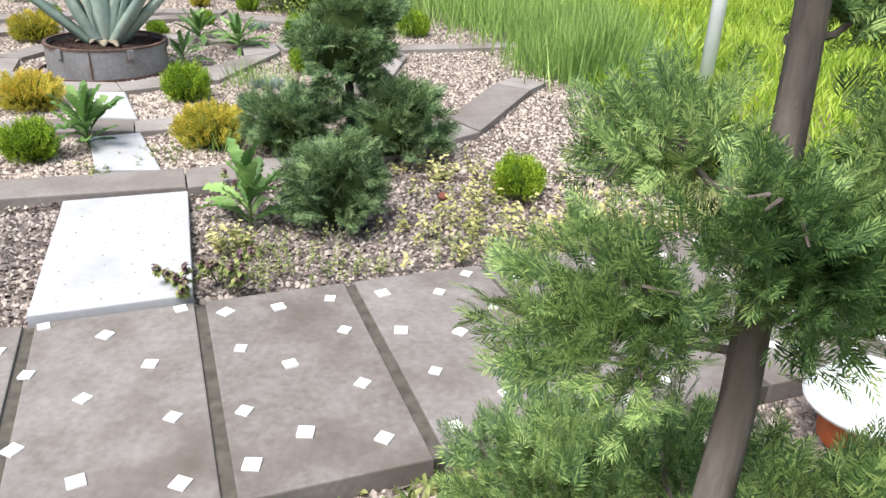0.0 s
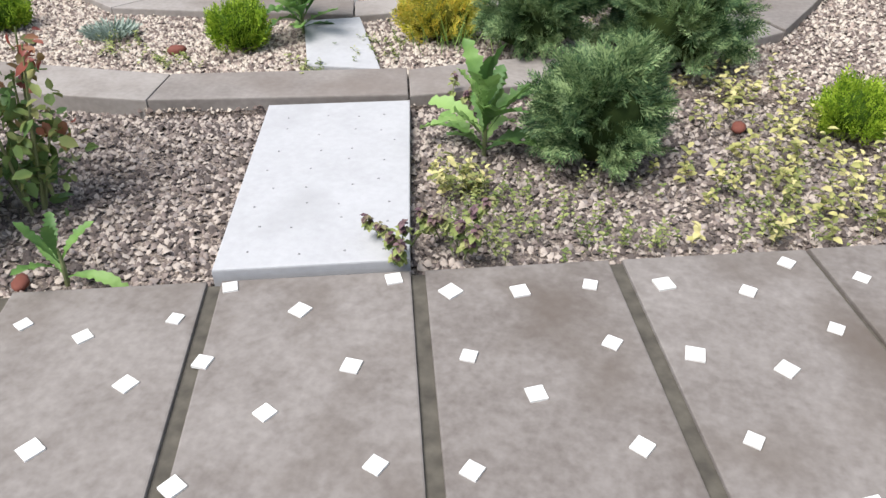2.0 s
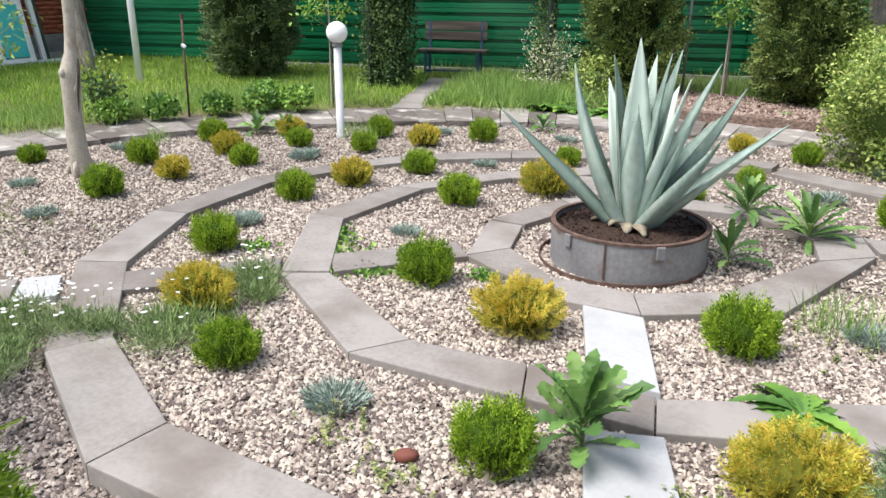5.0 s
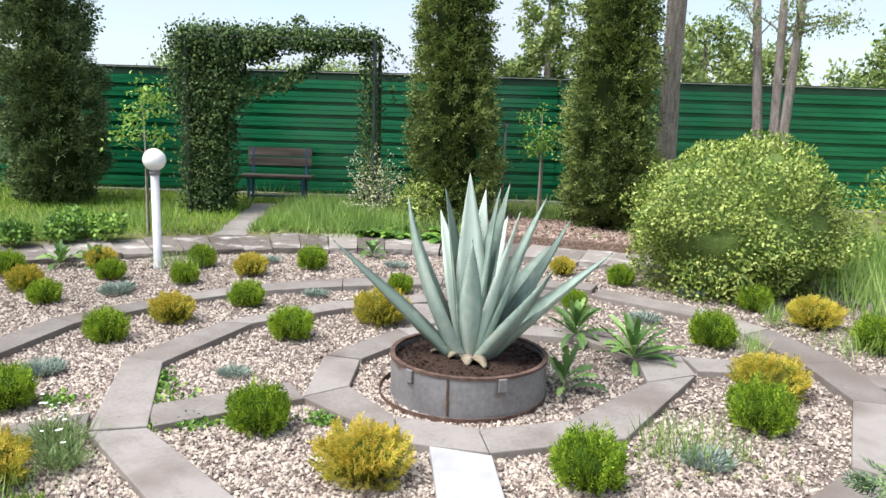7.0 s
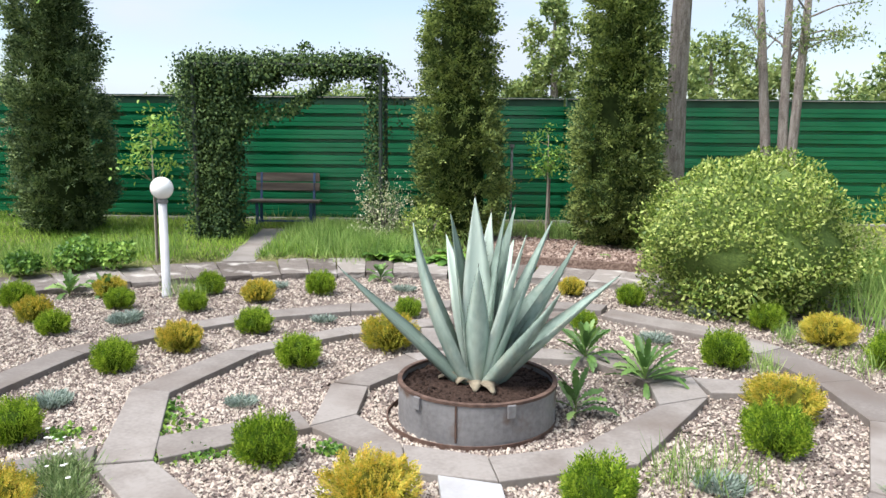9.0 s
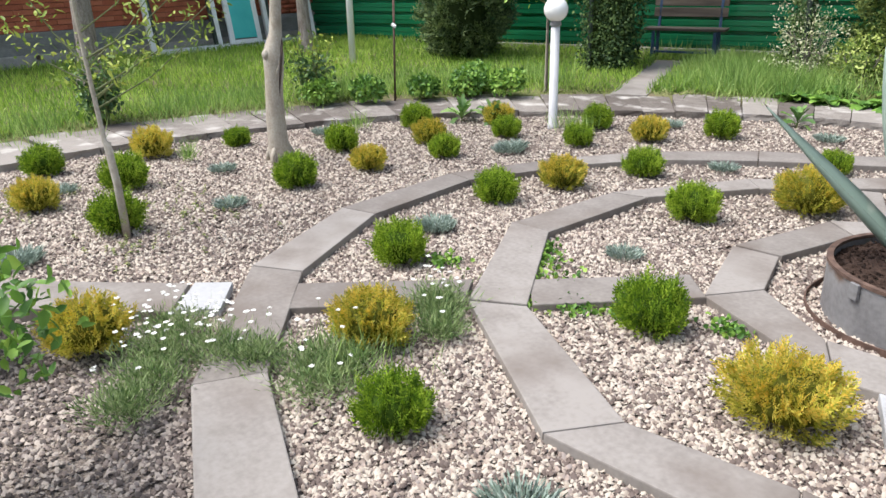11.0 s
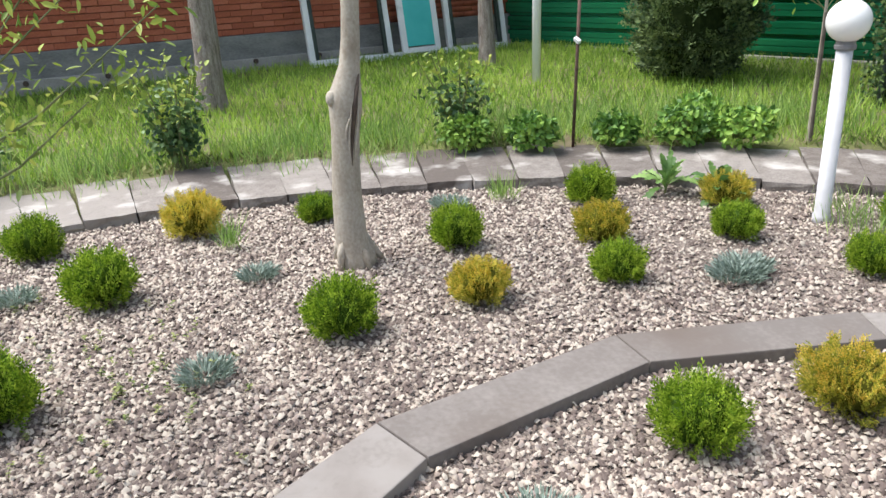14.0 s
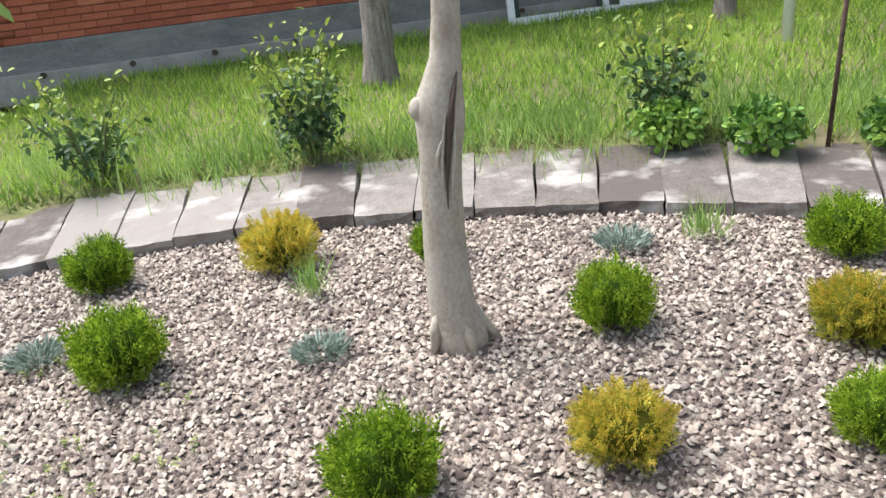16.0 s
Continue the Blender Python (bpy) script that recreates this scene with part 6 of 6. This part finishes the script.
def sapling(label, at, height, seed, stake=True):
    t = thing("sapling", label, "sapling")
    rng = random.Random(seed)
    x, y, z = at
    bm = bmesh.new()
    tube(bm, [(x, y, z - 0.05), (x + 0.01, y, z + height * 0.5), (x, y, z + height)], [0.016, 0.013, 0.005], 8)
    part("trunk", bm, M["bark"], t)
    if stake:
        bm = bmesh.new()
        tube(bm, [(x + 0.05, y - 0.03, z - 0.05), (x + 0.045, y - 0.03, z + height * 0.6)], [0.014, 0.013], 6)
        part("stake", bm, M["bench wood"], t, "thin wooden stake")
    tips = []
    for i in range(13):
        a = i * 2.4
        s = Vector((x, y, z + height * rng.uniform(0.55, 0.98)))
        e = s + Vector((math.cos(a) * rng.uniform(0.10, 0.32), math.sin(a) * rng.uniform(0.10, 0.32), rng.uniform(0.05, 0.28)))
        bm = bmesh.new()
        tube(bm, [s, e], [0.006, 0.003], 5)
        part("branch", bm, M["stem"], t)
        tips.append(e)
    leaf_cloud(np.random.default_rng(seed), [tuple(w) for w in tips], 44, 0.06, M["leaf"], "crown", t, 0.08, 0.5, 0.1)


sapling("staked young tree with bright leaves beside the ivy arch", (-8.35, 9.5, 0.08), 1.55, 70)
sapling("small bright green sapling between the thujas", (-4.3, 13.0, 0.1), 1.55, 71)


# ---- shrubs ----
def shrub(name, label, at, radii, count, size, mat, seed, core=0.8, aspect=0.55, stems=6, category="shrub", lumpy=0.16):
    rng = np.random.default_rng(seed)
    rr = random.Random(seed)
    t = thing(name, label, category, at=at)
    p, d = shell(rng, count, radii, 0.25, -0.75)
    p = p * (1 + lumpy * np.array([noise.noise((a * 2.2 + seed, b * 2.2, c * 2.2)) for a, b, c in d])[:, None] * 2) + np.array([0, 0, radii[2] * 0.72])
    p[:, 2] = np.maximum(p[:, 2], 0.02)
    way = unit(d * 0.5 + rng.normal(0, 0.6, p.shape) + np.array([0, 0, 0.25]))
    nrm = unit(d + np.array([0, 0, 0.6]) + rng.normal(0, 0.4, p.shape))
    ln = size * rng.uniform(0.6, 1.3, len(p))
    v, f = (ovals if count < 2000 else leaves)(p, way, nrm, ln, ln * aspect, 0.2)
    link_mesh("foliage", mesh_of("foliage", v, f), mat, t)
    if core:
        # Lump in the dimmed green that paints shade between the leaves.
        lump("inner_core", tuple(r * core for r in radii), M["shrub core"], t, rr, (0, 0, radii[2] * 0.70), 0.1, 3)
    for i in range(stems):
        a = i * 2 * math.pi / max(stems, 1)
        bm = bmesh.new()
        tube(bm, [(0.03 * math.cos(a), 0.03 * math.sin(a), -0.04), (radii[0] * 0.3 * math.cos(a), radii[1] * 0.3 * math.sin(a), radii[2] * 0.5), (radii[0] * 0.6 * math.cos(a), radii[1] * 0.6 * math.sin(a), radii[2] * 1.1)], [0.014, 0.009, 0.004], 6)
        part("stem", bm, M["rough bark"], t)
    return t


shrub("round_shrub", "large rounded shrub with pale-edged yellow green leaves", (-1.50, 10.45, -0.04), (1.03, 1.03, 0.91), 44000, 0.042, M["variegated"], 131, 0.84, lumpy=0.2)
shrub("shrub", "open green shrub at the fence end", (0.6, 12.4, 0.05), (0.85, 0.7, 0.85), 2600, 0.075, M["young leaf"], 132, 0.0, 0.35, 9)
shrub("flowering_shrub", "pale flowering shrub beside the ivy arch", (-6.45, 12.0, 0.1), (0.42, 0.4, 0.52), 1500, 0.030, M["cream"], 133, 0.0, 0.5, 10, lumpy=0.45)
shrub("shrub", "grey green leafy bush among the pale blossom", (-6.42, 12.05, 0.1), (0.36, 0.34, 0.48), 1200, 0.04, M["mat"], 233, 0.0, 0.4, 5, lumpy=0.4)
shrub("flowering_shrub", "pale leafy shrub before the thuja", (-5.75, 11.9, 0.1), (0.36, 0.34, 0.34), 900, 0.05, M["variegated"], 134, 0.4, 0.5, 7)
def rose_bush(label, at, spread_out, height, seed, mat, shoots=11, dense=9):
    """Arching shoots with leaves all along them, thick at the foot and open above."""
    t = thing("rose_bush", label, "rose", at=at)
    rr, rng = random.Random(seed), np.random.default_rng(seed)
    low, high = [], []
    for i in range(shoots):
        a = i * 2.4 + rr.uniform(-0.4, 0.4)
        o = Vector((math.cos(a), math.sin(a), 0))
        e = o * spread_out * rr.uniform(0.45, 1.15) + Vector((0, 0, height * rr.uniform(0.55, 1.05)))
        bm = bmesh.new()
        tube(bm, [o * 0.03 - Vector((0, 0, 0.04)), e * 0.5 + Vector((0, 0, height * 0.08)), e], [0.010, 0.007, 0.003], 6)
        part("stem", bm, M["stem"], t)
        low += [tuple(e * f) for f in (0.3, 0.42, 0.54, 0.66)]
        high += [tuple(e * f) for f in (0.78, 0.9, 1.0)]
    leaf_cloud(rng, low, dense, 0.062, mat, "foliage", t, 0.06, 0.62, 0.2)
    leaf_cloud(rng, high, max(dense // 2, 4), 0.055, M["young leaf"], "young_leaves", t, 0.05, 0.6, 0.1)


rose_bush("dark green rose bush with pale new shoots at the lawn edge", (-10.15, 4.85, 0.03), 0.34, 0.86, 135, M["dark leaf"], 13, 13)
rose_bush("loose rose bush with open shoots at the lawn edge", (-10.25, 3.35, 0.03), 0.46, 0.72, 136, M["dark leaf"], 12, 8)
rose_bush("dark green rose bush with pale new shoots at the lawn edge", (-9.75, 7.1, 0.03), 0.30, 0.74, 137, M["dark leaf"], 12, 11)
for i, (x, y, r) in enumerate(((-9.52, 7.05, .20), (-9.22, 7.50, .20), (-9.0, 8.15, .18), (-8.75, 8.6, .22), (-8.45, 8.95, .22), (-8.95, 8.9, .25))):
    shrub("strawberry_clump", "low bright green leafy clump along the kerb", (x, y, 0.07), (r, r, r * 0.7), 640, 0.052, M["leaf"], 140 + i, 0.5, 0.7, 0, "plant")


def flowering_bush():
    """A leafy young bush with broad leaves and a few lilac flower heads."""
    t = thing("flowering_bush", "leafy bush with lilac flower heads in dark gravel", "bush", at=(-5.47, 2.84, -0.08))
    rr, rng = random.Random(150), np.random.default_rng(150)
    spots = []
    for i in range(14):
        a = i * 2.4
        e = Vector((math.cos(a) * rr.uniform(0.10, 0.34), math.sin(a) * rr.uniform(0.10, 0.34), rr.uniform(0.28, 0.66)))
        bm = bmesh.new()
        tube(bm, [(0.02 * math.cos(a), 0.02 * math.sin(a), -0.03), e * 0.55 + Vector((0, 0, 0.05)), e], [0.008, 0.006, 0.003], 6)
        part("stem", bm, M["stem"], t)
        spots += [tuple(e * f) for f in (0.45, 0.65, 0.85, 1.0)]
    leaf_cloud(rng, spots, 11, 0.075, M["leaf"], "foliage", t, 0.06, 0.72, 0.25)
    for i in (1, 5, 9):
        c = Vector(spots[i * 4 + 3]) + Vector((0, 0, 0.03))
        p = np.repeat(np.array([tuple(c)]), 40, axis=0) + unit(rng.normal(size=(40, 3))) * 0.028
        v, f = ovals(p, rng.normal(size=p.shape), unit(p - np.array(c)), 0.018, 0.016)
        link_mesh("flower_head", mesh_of("flower_head", v, f), M["lilac"], t, "lilac pink flower head")


flowering_bush()
sapling("small staked sapling in dark gravel", (-4.33, 2.82, -0.08), 0.62, 72)


def rose():
    """The young rose beside the thuja, its new leaves still red."""
    t = thing("rose", "young rose with red new leaves in dark gravel", "rose")
    rr = random.Random(77)
    green, red = [], []
    for i in range(8):
        a = rr.uniform(0, 6.28)
        b = Vector((-2.36, 2.62, -0.08)) + Vector((math.cos(a), math.sin(a), 0)) * 0.03
        e = b + Vector((math.cos(a) * rr.uniform(0.03, 0.15), math.sin(a) * rr.uniform(0.03, 0.15), rr.uniform(0.22, 0.70)))
        bm = bmesh.new()
        tube(bm, [b, b.lerp(e, 0.5) + Vector((0, 0, 0.03)), e], [0.007, 0.005, 0.003], 6)
        part("stem", bm, M["stem"], t)
        green += [tuple(b.lerp(e, f)) for f in (0.3, 0.45, 0.6, 0.75)]
        red += [tuple(b.lerp(e, f)) for f in (0.9, 1.0)][: 2 if i % 2 else 1]
    rng = np.random.default_rng(78)
    leaf_cloud(rng, green, 9, 0.058, M["rose leaf"], "leaves", t, 0.05, 0.62, 0.3)
    leaf_cloud(rng, red, 6, 0.052, M["rose red"], "young_leaves", t, 0.04, 0.55, 0.2)


rose()


# ---- ivy arch ----
def ivy_arch():
    t = thing("ivy_arch", "garden arch overgrown with dark green ivy", "arch")
    a, b = Vector((-8.95, 10.95)), Vector((-6.48, 11.97))
    way = (b - a).normalized()
    deep = Vector((-way.y, way.x)) * 0.8
    bm = bmesh.new()
    for p in (a, a + deep, b, b + deep):
        tube(bm, [(p.x, p.y, -0.05), (p.x, p.y, 2.62)], [0.03, 0.03], 8)
    for p, q in ((a, b), (a + deep, b + deep), (a, a + deep), (b, b + deep)):
        tube(bm, [(p.x, p.y, 2.60), (q.x, q.y, 2.60)], [0.025, 0.025], 8)
    part("frame", bm, M["dark paint"], t)
    rng = np.random.default_rng(161)

    def mass(name, n, low, high, along0, along1, thickness, size):
        s, h, w = rng.uniform(along0, along1, n), rng.uniform(low, high, n), rng.uniform(-0.15, 1.05, n)
        p = np.stack([a.x + way.x * s + deep.x * w, a.y + way.y * s + deep.y * w, h], axis=1)
        p += rng.normal(0, thickness, p.shape)
        d = unit(rng.normal(0, 0.7, p.shape) + np.array([0, 0, -0.6]))
        nn = unit(np.array([-deep.x, -deep.y, 0.5]) + rng.normal(0, 0.45, p.shape))
        ln = size * rng.uniform(0.6, 1.3, n)
        v, f = leaves(p, d, nn, ln, ln * 0.8, 0.2, 0.4)
        link_mesh(name, mesh_of(name, v, f), M["ivy"], t)["kind"] = "stuff"

    mass("ivy_pillar", 12000, 0.0, 1.75, -0.12, 0.50, 0.06, 0.042)
    mass("ivy_pillar", 10500, 1.65, 2.62, -0.26, 0.66, 0.085, 0.042)
    mass("ivy_roof", 12500, 2.53, 2.72, -0.16, 2.55, 0.065, 0.042)
    mass("ivy_roof", 2400, 2.36, 2.60, 0.5, 1.1, 0.07, 0.05)
    mass("ivy_post", 2600, 0.3, 2.6, 2.47, 2.68, 0.055, 0.042)
    for k, (s0, reach, rise, drop) in enumerate(((2.45, 0.55, 0.22, 0.75), (2.3, 0.85, 0.14, 0.5), (2.5, 0.42, 0.10, 0.95), (1.4, 0.22, 0.26, 0.0), (0.1, -0.3, 0.12, 0.25))):
        f = np.linspace(0, 1, 14)
        s, h = s0 + reach * f, 2.66 + rise * np.sin(f * 2.2) - drop * f ** 2.2
        line = np.stack([a.x + way.x * s + deep.x * 0.15 * k, a.y + way.y * s + deep.y * 0.15 * k, h], axis=1)
        bm = bmesh.new()
        tube(bm, [tuple(w) for w in line], list(np.linspace(0.008, 0.003, 14)), 5)
        shoot = part("ivy_shoot", bm, M["conifer bark"], t, "arching loose ivy shoot")
        p = np.repeat(line[3:], 7, axis=0) + rng.normal(0, 0.03, (77, 3))
        v, q = leaves(p, unit(rng.normal(0, 0.7, p.shape) - np.array([0, 0, 0.4])), unit(rng.normal(0, 0.6, p.shape) - np.array([deep.x, deep.y, 0])), 0.055 * rng.uniform(0.6, 1.2, 77), 0.04, 0.2)
        link_mesh("shoot_leaves", mesh_of("shoot_leaves", v, q), M["ivy"], shoot)["kind"] = "stuff"
    # a strand sagging from the roof to the pillar
    for k in range(3):
        n = 420
        f = rng.uniform(0, 1, n)
        s, h = 0.55 + f * 1.5, 1.85 + f * 0.65 + 0.12 * k * (1 - f) - 0.25 * np.sin(f * 3.14)
        p = np.stack([a.x + way.x * s + deep.x * 0.2 * k, a.y + way.y * s + deep.y * 0.2 * k, h], axis=1) + rng.normal(0, 0.055, (n, 3))
        v, q = leaves(p, unit(rng.normal(0, 0.7, p.shape) - np.array([0, 0, 0.5])), unit(rng.normal(0, 0.6, p.shape) - np.array([deep.x, deep.y, 0])), 0.055 * rng.uniform(0.6, 1.2, n), 0.042, 0.2)
        link_mesh("ivy_strand", mesh_of("ivy_strand", v, q), M["ivy"], t)["kind"] = "stuff"
    # Solid near-black boxes; their colour is the shade deep in the ivy.
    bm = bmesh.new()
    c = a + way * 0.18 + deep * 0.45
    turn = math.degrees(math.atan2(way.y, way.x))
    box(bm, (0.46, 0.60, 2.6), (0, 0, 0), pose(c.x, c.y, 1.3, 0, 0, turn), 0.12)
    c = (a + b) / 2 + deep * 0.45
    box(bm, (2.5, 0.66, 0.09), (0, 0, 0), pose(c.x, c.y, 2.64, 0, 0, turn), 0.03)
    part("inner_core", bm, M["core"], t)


ivy_arch()


# ---- bench, lamp, poles ----
def bench():
    t = thing("bench", "weathered wooden bench with blue steel legs before the fence", "bench", at=(-8.62, 12.66, 0.10), turn=math.degrees(math.atan2(FENCE_WAY.y, FENCE_WAY.x)))

    def plank(name, size, at, mat, tilt=0, label=""):
        bm = bmesh.new()
        box(bm, size, (0, 0, 0), pose(*at, tilt, 0, 0), 0.006)
        part(name, bm, mat, t, label)

    for i, y in enumerate((-0.14, -0.03, 0.08)):
        plank("seat_plank", (1.16, 0.10, 0.035), (0, y, 0.44), M["bench wood"])
    plank("back_plank", (1.06, 0.03, 0.13), (0, 0.20, 0.66), M["bench wood"], -8)
    plank("back_plank", (1.06, 0.03, 0.14), (0, 0.225, 0.815), M["bench wood"], -8)
    for x in (-0.44, 0.44):
        for y, h in ((-0.14, 0.42), (0.14, 0.42)):
            plank("leg", (0.045, 0.04, h), (x, y, h / 2 - 0.01), M["bench blue"], 0, "blue painted steel leg")
        plank("foot_bar", (0.04, 0.36, 0.03), (x, 0.0, 0.09), M["bench blue"])
        plank("back_post", (0.04, 0.03, 0.46), (x, 0.20, 0.66), M["bench blue"], -8)
    plank("cross_bar", (0.86, 0.03, 0.03), (0, -0.12, 0.12), M["bench blue"])


bench()


def lamp():
    t = thing("garden_lamp", "short pale lamp post with a white globe", "lamp", at=(-7.04, 8.28, -0.03))
    bm = bmesh.new()
    lathe(bm, [(0.0, -0.05), (0.05, -0.05), (0.05, 0.02), (0.044, 0.03), (0.043, 0.97), (0.0, 0.97)], 20)
    part("post", bm, M["post"], t, smooth=True)
    bm = bmesh.new()
    lathe(bm, [(0.0, 0.965), (0.052, 0.965), (0.056, 0.972), (0.056, 0.988), (0.05, 0.995), (0.05, 1.02), (0.0, 1.02)], 20)
    part("collar", bm, M["steel"], t)
    bm = bmesh.new()
    bmesh.ops.create_uvsphere(bm, u_segments=32, v_segments=18, radius=0.115, matrix=Matrix.Translation((0, 0, 1.115)))
    part("globe", bm, M["globe glass"], t, "white frosted globe", True)


lamp()


def pole(name, label, foot, top, radius, mat, category, knob=0.0):
    t = thing(name, label, category)
    bm = bmesh.new()
    tube(bm, [foot, Vector(foot).lerp(Vector(top), 0.5), top], [radius, radius, radius], 12)
    part("shaft", bm, mat, t, smooth=True)
    bm = bmesh.new()
    tube(bm, [Vector(top) - Vector((0, 0, 0.05)), Vector(top) + Vector((0, 0, 0.01))], [radius * 1.4 + knob, radius * 1.4 + knob], 12)
    part("cap", bm, mat, t)
    return t


pole("white_pole", "white painted metal pole on the lawn", (-11.83, 8.92, 0.05), (-11.95, 9.0, 3.2), 0.05, M["pole paint"], "pole")
pole("white_pole", "white painted metal pole beyond the conifer", (2.15, 6.3, -0.1), (2.2, 6.4, 2.8), 0.06, M["pole paint"], "pole")
rod = pole("water_pipe", "thin rusty pipe with a small white tap", (-9.22, 7.88, 0.0), (-9.24, 7.93, 1.22), 0.013, M["rust"], "pipe")
bm = bmesh.new()
box(bm, (0.06, 0.03, 0.035), (0, 0, 0), pose(-9.215, 7.90, 0.86, 20, 30, 20), 0.008)
part("tap", bm, M["white paint"], rod, "small white tap")
pole("garden_rod", "thin grey rod lamp behind the agave", (-4.92, 13.2, 0.0), (-4.92, 13.22, 1.5), 0.018, M["steel"], "rod", 0.015)


def capped_pot():
    t = thing("garden_ornament", "white domed cap over an orange clay pot", "ornament", at=(1.36, 1.98, -0.12))
    bm = bmesh.new()
    lathe(bm, [(0.0, 0.0), (0.10, 0.0), (0.115, 0.02), (0.125, 0.13), (0.11, 0.16), (0.0, 0.16)], 28)
    part("pot", bm, M["orange"], t, "orange clay pot", True)
    bm = bmesh.new()
    lathe(bm, [(0.0, 0.15), (0.185, 0.155), (0.19, 0.17), (0.165, 0.20), (0.10, 0.28), (0.05, 0.305), (0.0, 0.31)], 28)
    part("cap", bm, M["white paint"], t, "white domed cap", True)


capped_pot()


def stump():
    t = thing("tree_stump", "torn brown stump standing in gravel", "stump", at=(1.0, 4.85, -0.05))
    rr = random.Random(8)
    bm = bmesh.new()
    tube(bm, [(0, 0, -0.05), (0.0, 0.005, 0.08), (0.005, 0.0, 0.19)], [0.085, 0.075, 0.06], 12, wob=0.15, rng=rr)
    part("butt", bm, M["stump"], t)
    for i in range(9):
        a = i * 0.7
        h = rr.uniform(0.14, 0.26)
        bm = bmesh.new()
        tube(bm, [(0.06 * math.cos(a), 0.06 * math.sin(a), -0.05), (0.065 * math.cos(a), 0.065 * math.sin(a), h * 0.6), (0.075 * math.cos(a), 0.075 * math.sin(a), h)], [0.035, 0.03, 0.008], 6, wob=0.2, rng=rr)
        part("splinter", bm, M["stump"], t)


stump()


def small_stone(label, at, r, seed):
    rr = random.Random(seed)
    bm = bmesh.new()
    bmesh.ops.create_icosphere(bm, subdivisions=2, radius=1)
    for v in bm.verts:
        k = 1 + rr.uniform(-0.12, 0.12)
        v.co = Vector((v.co.x * r * 1.5 * k, v.co.y * r * k, v.co.z * r * 0.7 * k))
    ob = part("stone", bm, M["brown stone"], None, "", True)
    ob.matrix_basis = pose(*at, 0, 0, seed * 40)
    tagged(ob, label, "stone")


small_stone("red brown stone lying on pale gravel", (-2.65, 3.98, -0.02), 0.032, 1)
small_stone("red brown stone lying on weedy gravel", (0.0, 3.88, -0.06), 0.03, 2)
small_stone("red brown stone at the pavement edge", (-2.1, 2.25, -0.065), 0.026, 3)


# ---- beyond the fence ----
def far_tree(label, at, height, radius, seed, mat=M["far leaves"], slim=1.0, leaf=0.19, count=6300):
    t = thing("far_tree", label, "tree", "trees beyond the fence", at=at)
    rng = np.random.default_rng(seed)
    rr = random.Random(seed)
    bm = bmesh.new()
    tube(bm, [(0, 0, -0.3), (0.1, 0, height * 0.4), (0, 0.1, height * 0.9)], [0.22, 0.16, 0.04], 8)
    part("trunk", bm, M["rough bark"], t)
    c = []
    for i in range(70):
        a, q = rr.uniform(0, 6.28), math.sqrt(rr.uniform(0.1, 1))
        f = rr.uniform(-1, 1)
        k = math.sqrt(max(1 - f * f, 0.02)) * radius * slim
        c.append((math.cos(a) * q * k, math.sin(a) * q * k, height * (0.62 + 0.36 * f)))
    leaf_cloud(rng, c, count // 70, leaf, mat, "crown", t, radius * 0.10, 0.6, shape=leaves)


for i, (x, y, h, r, slim) in enumerate(((-9.0, 30.0, 6.4, 1.35, 0.8), (-19.0, 23.0, 2.9, 1.8, 1.0), (-16.6, 24.2, 2.7, 1.5, 1.0), (2.2, 28.0, 4.3, 2.1, 1.0), (-1.2, 31.0, 3.9, 1.8, 1.0), (-3.5, 30.0, 4.7, 2.1, 1.0), (-11.0, 32.0, 3.5, 1.4, 1.0), (8.5, 27.5, 4.2, 2.4, 1.0), (-24.0, 28.0, 3.1, 3.0, 1.0),
                                         (-30.0, 24.0, 3.4, 3.0, 1.0), (-20.0, 33.0, 3.5, 3.0, 1.0), (11.0, 22.0, 5.5, 2.6, 1.0), (8.5, 13.5, 4.5, 2.2, 1.0), (9.5, 8.5, 4.0, 2.0, 1.0))):
    far_tree("leafy tree standing beyond the green fence" if i < 12 else "leafy tree beyond the sunny lawn", (x, y, 0.1), h, r, 300 + i, slim=slim)
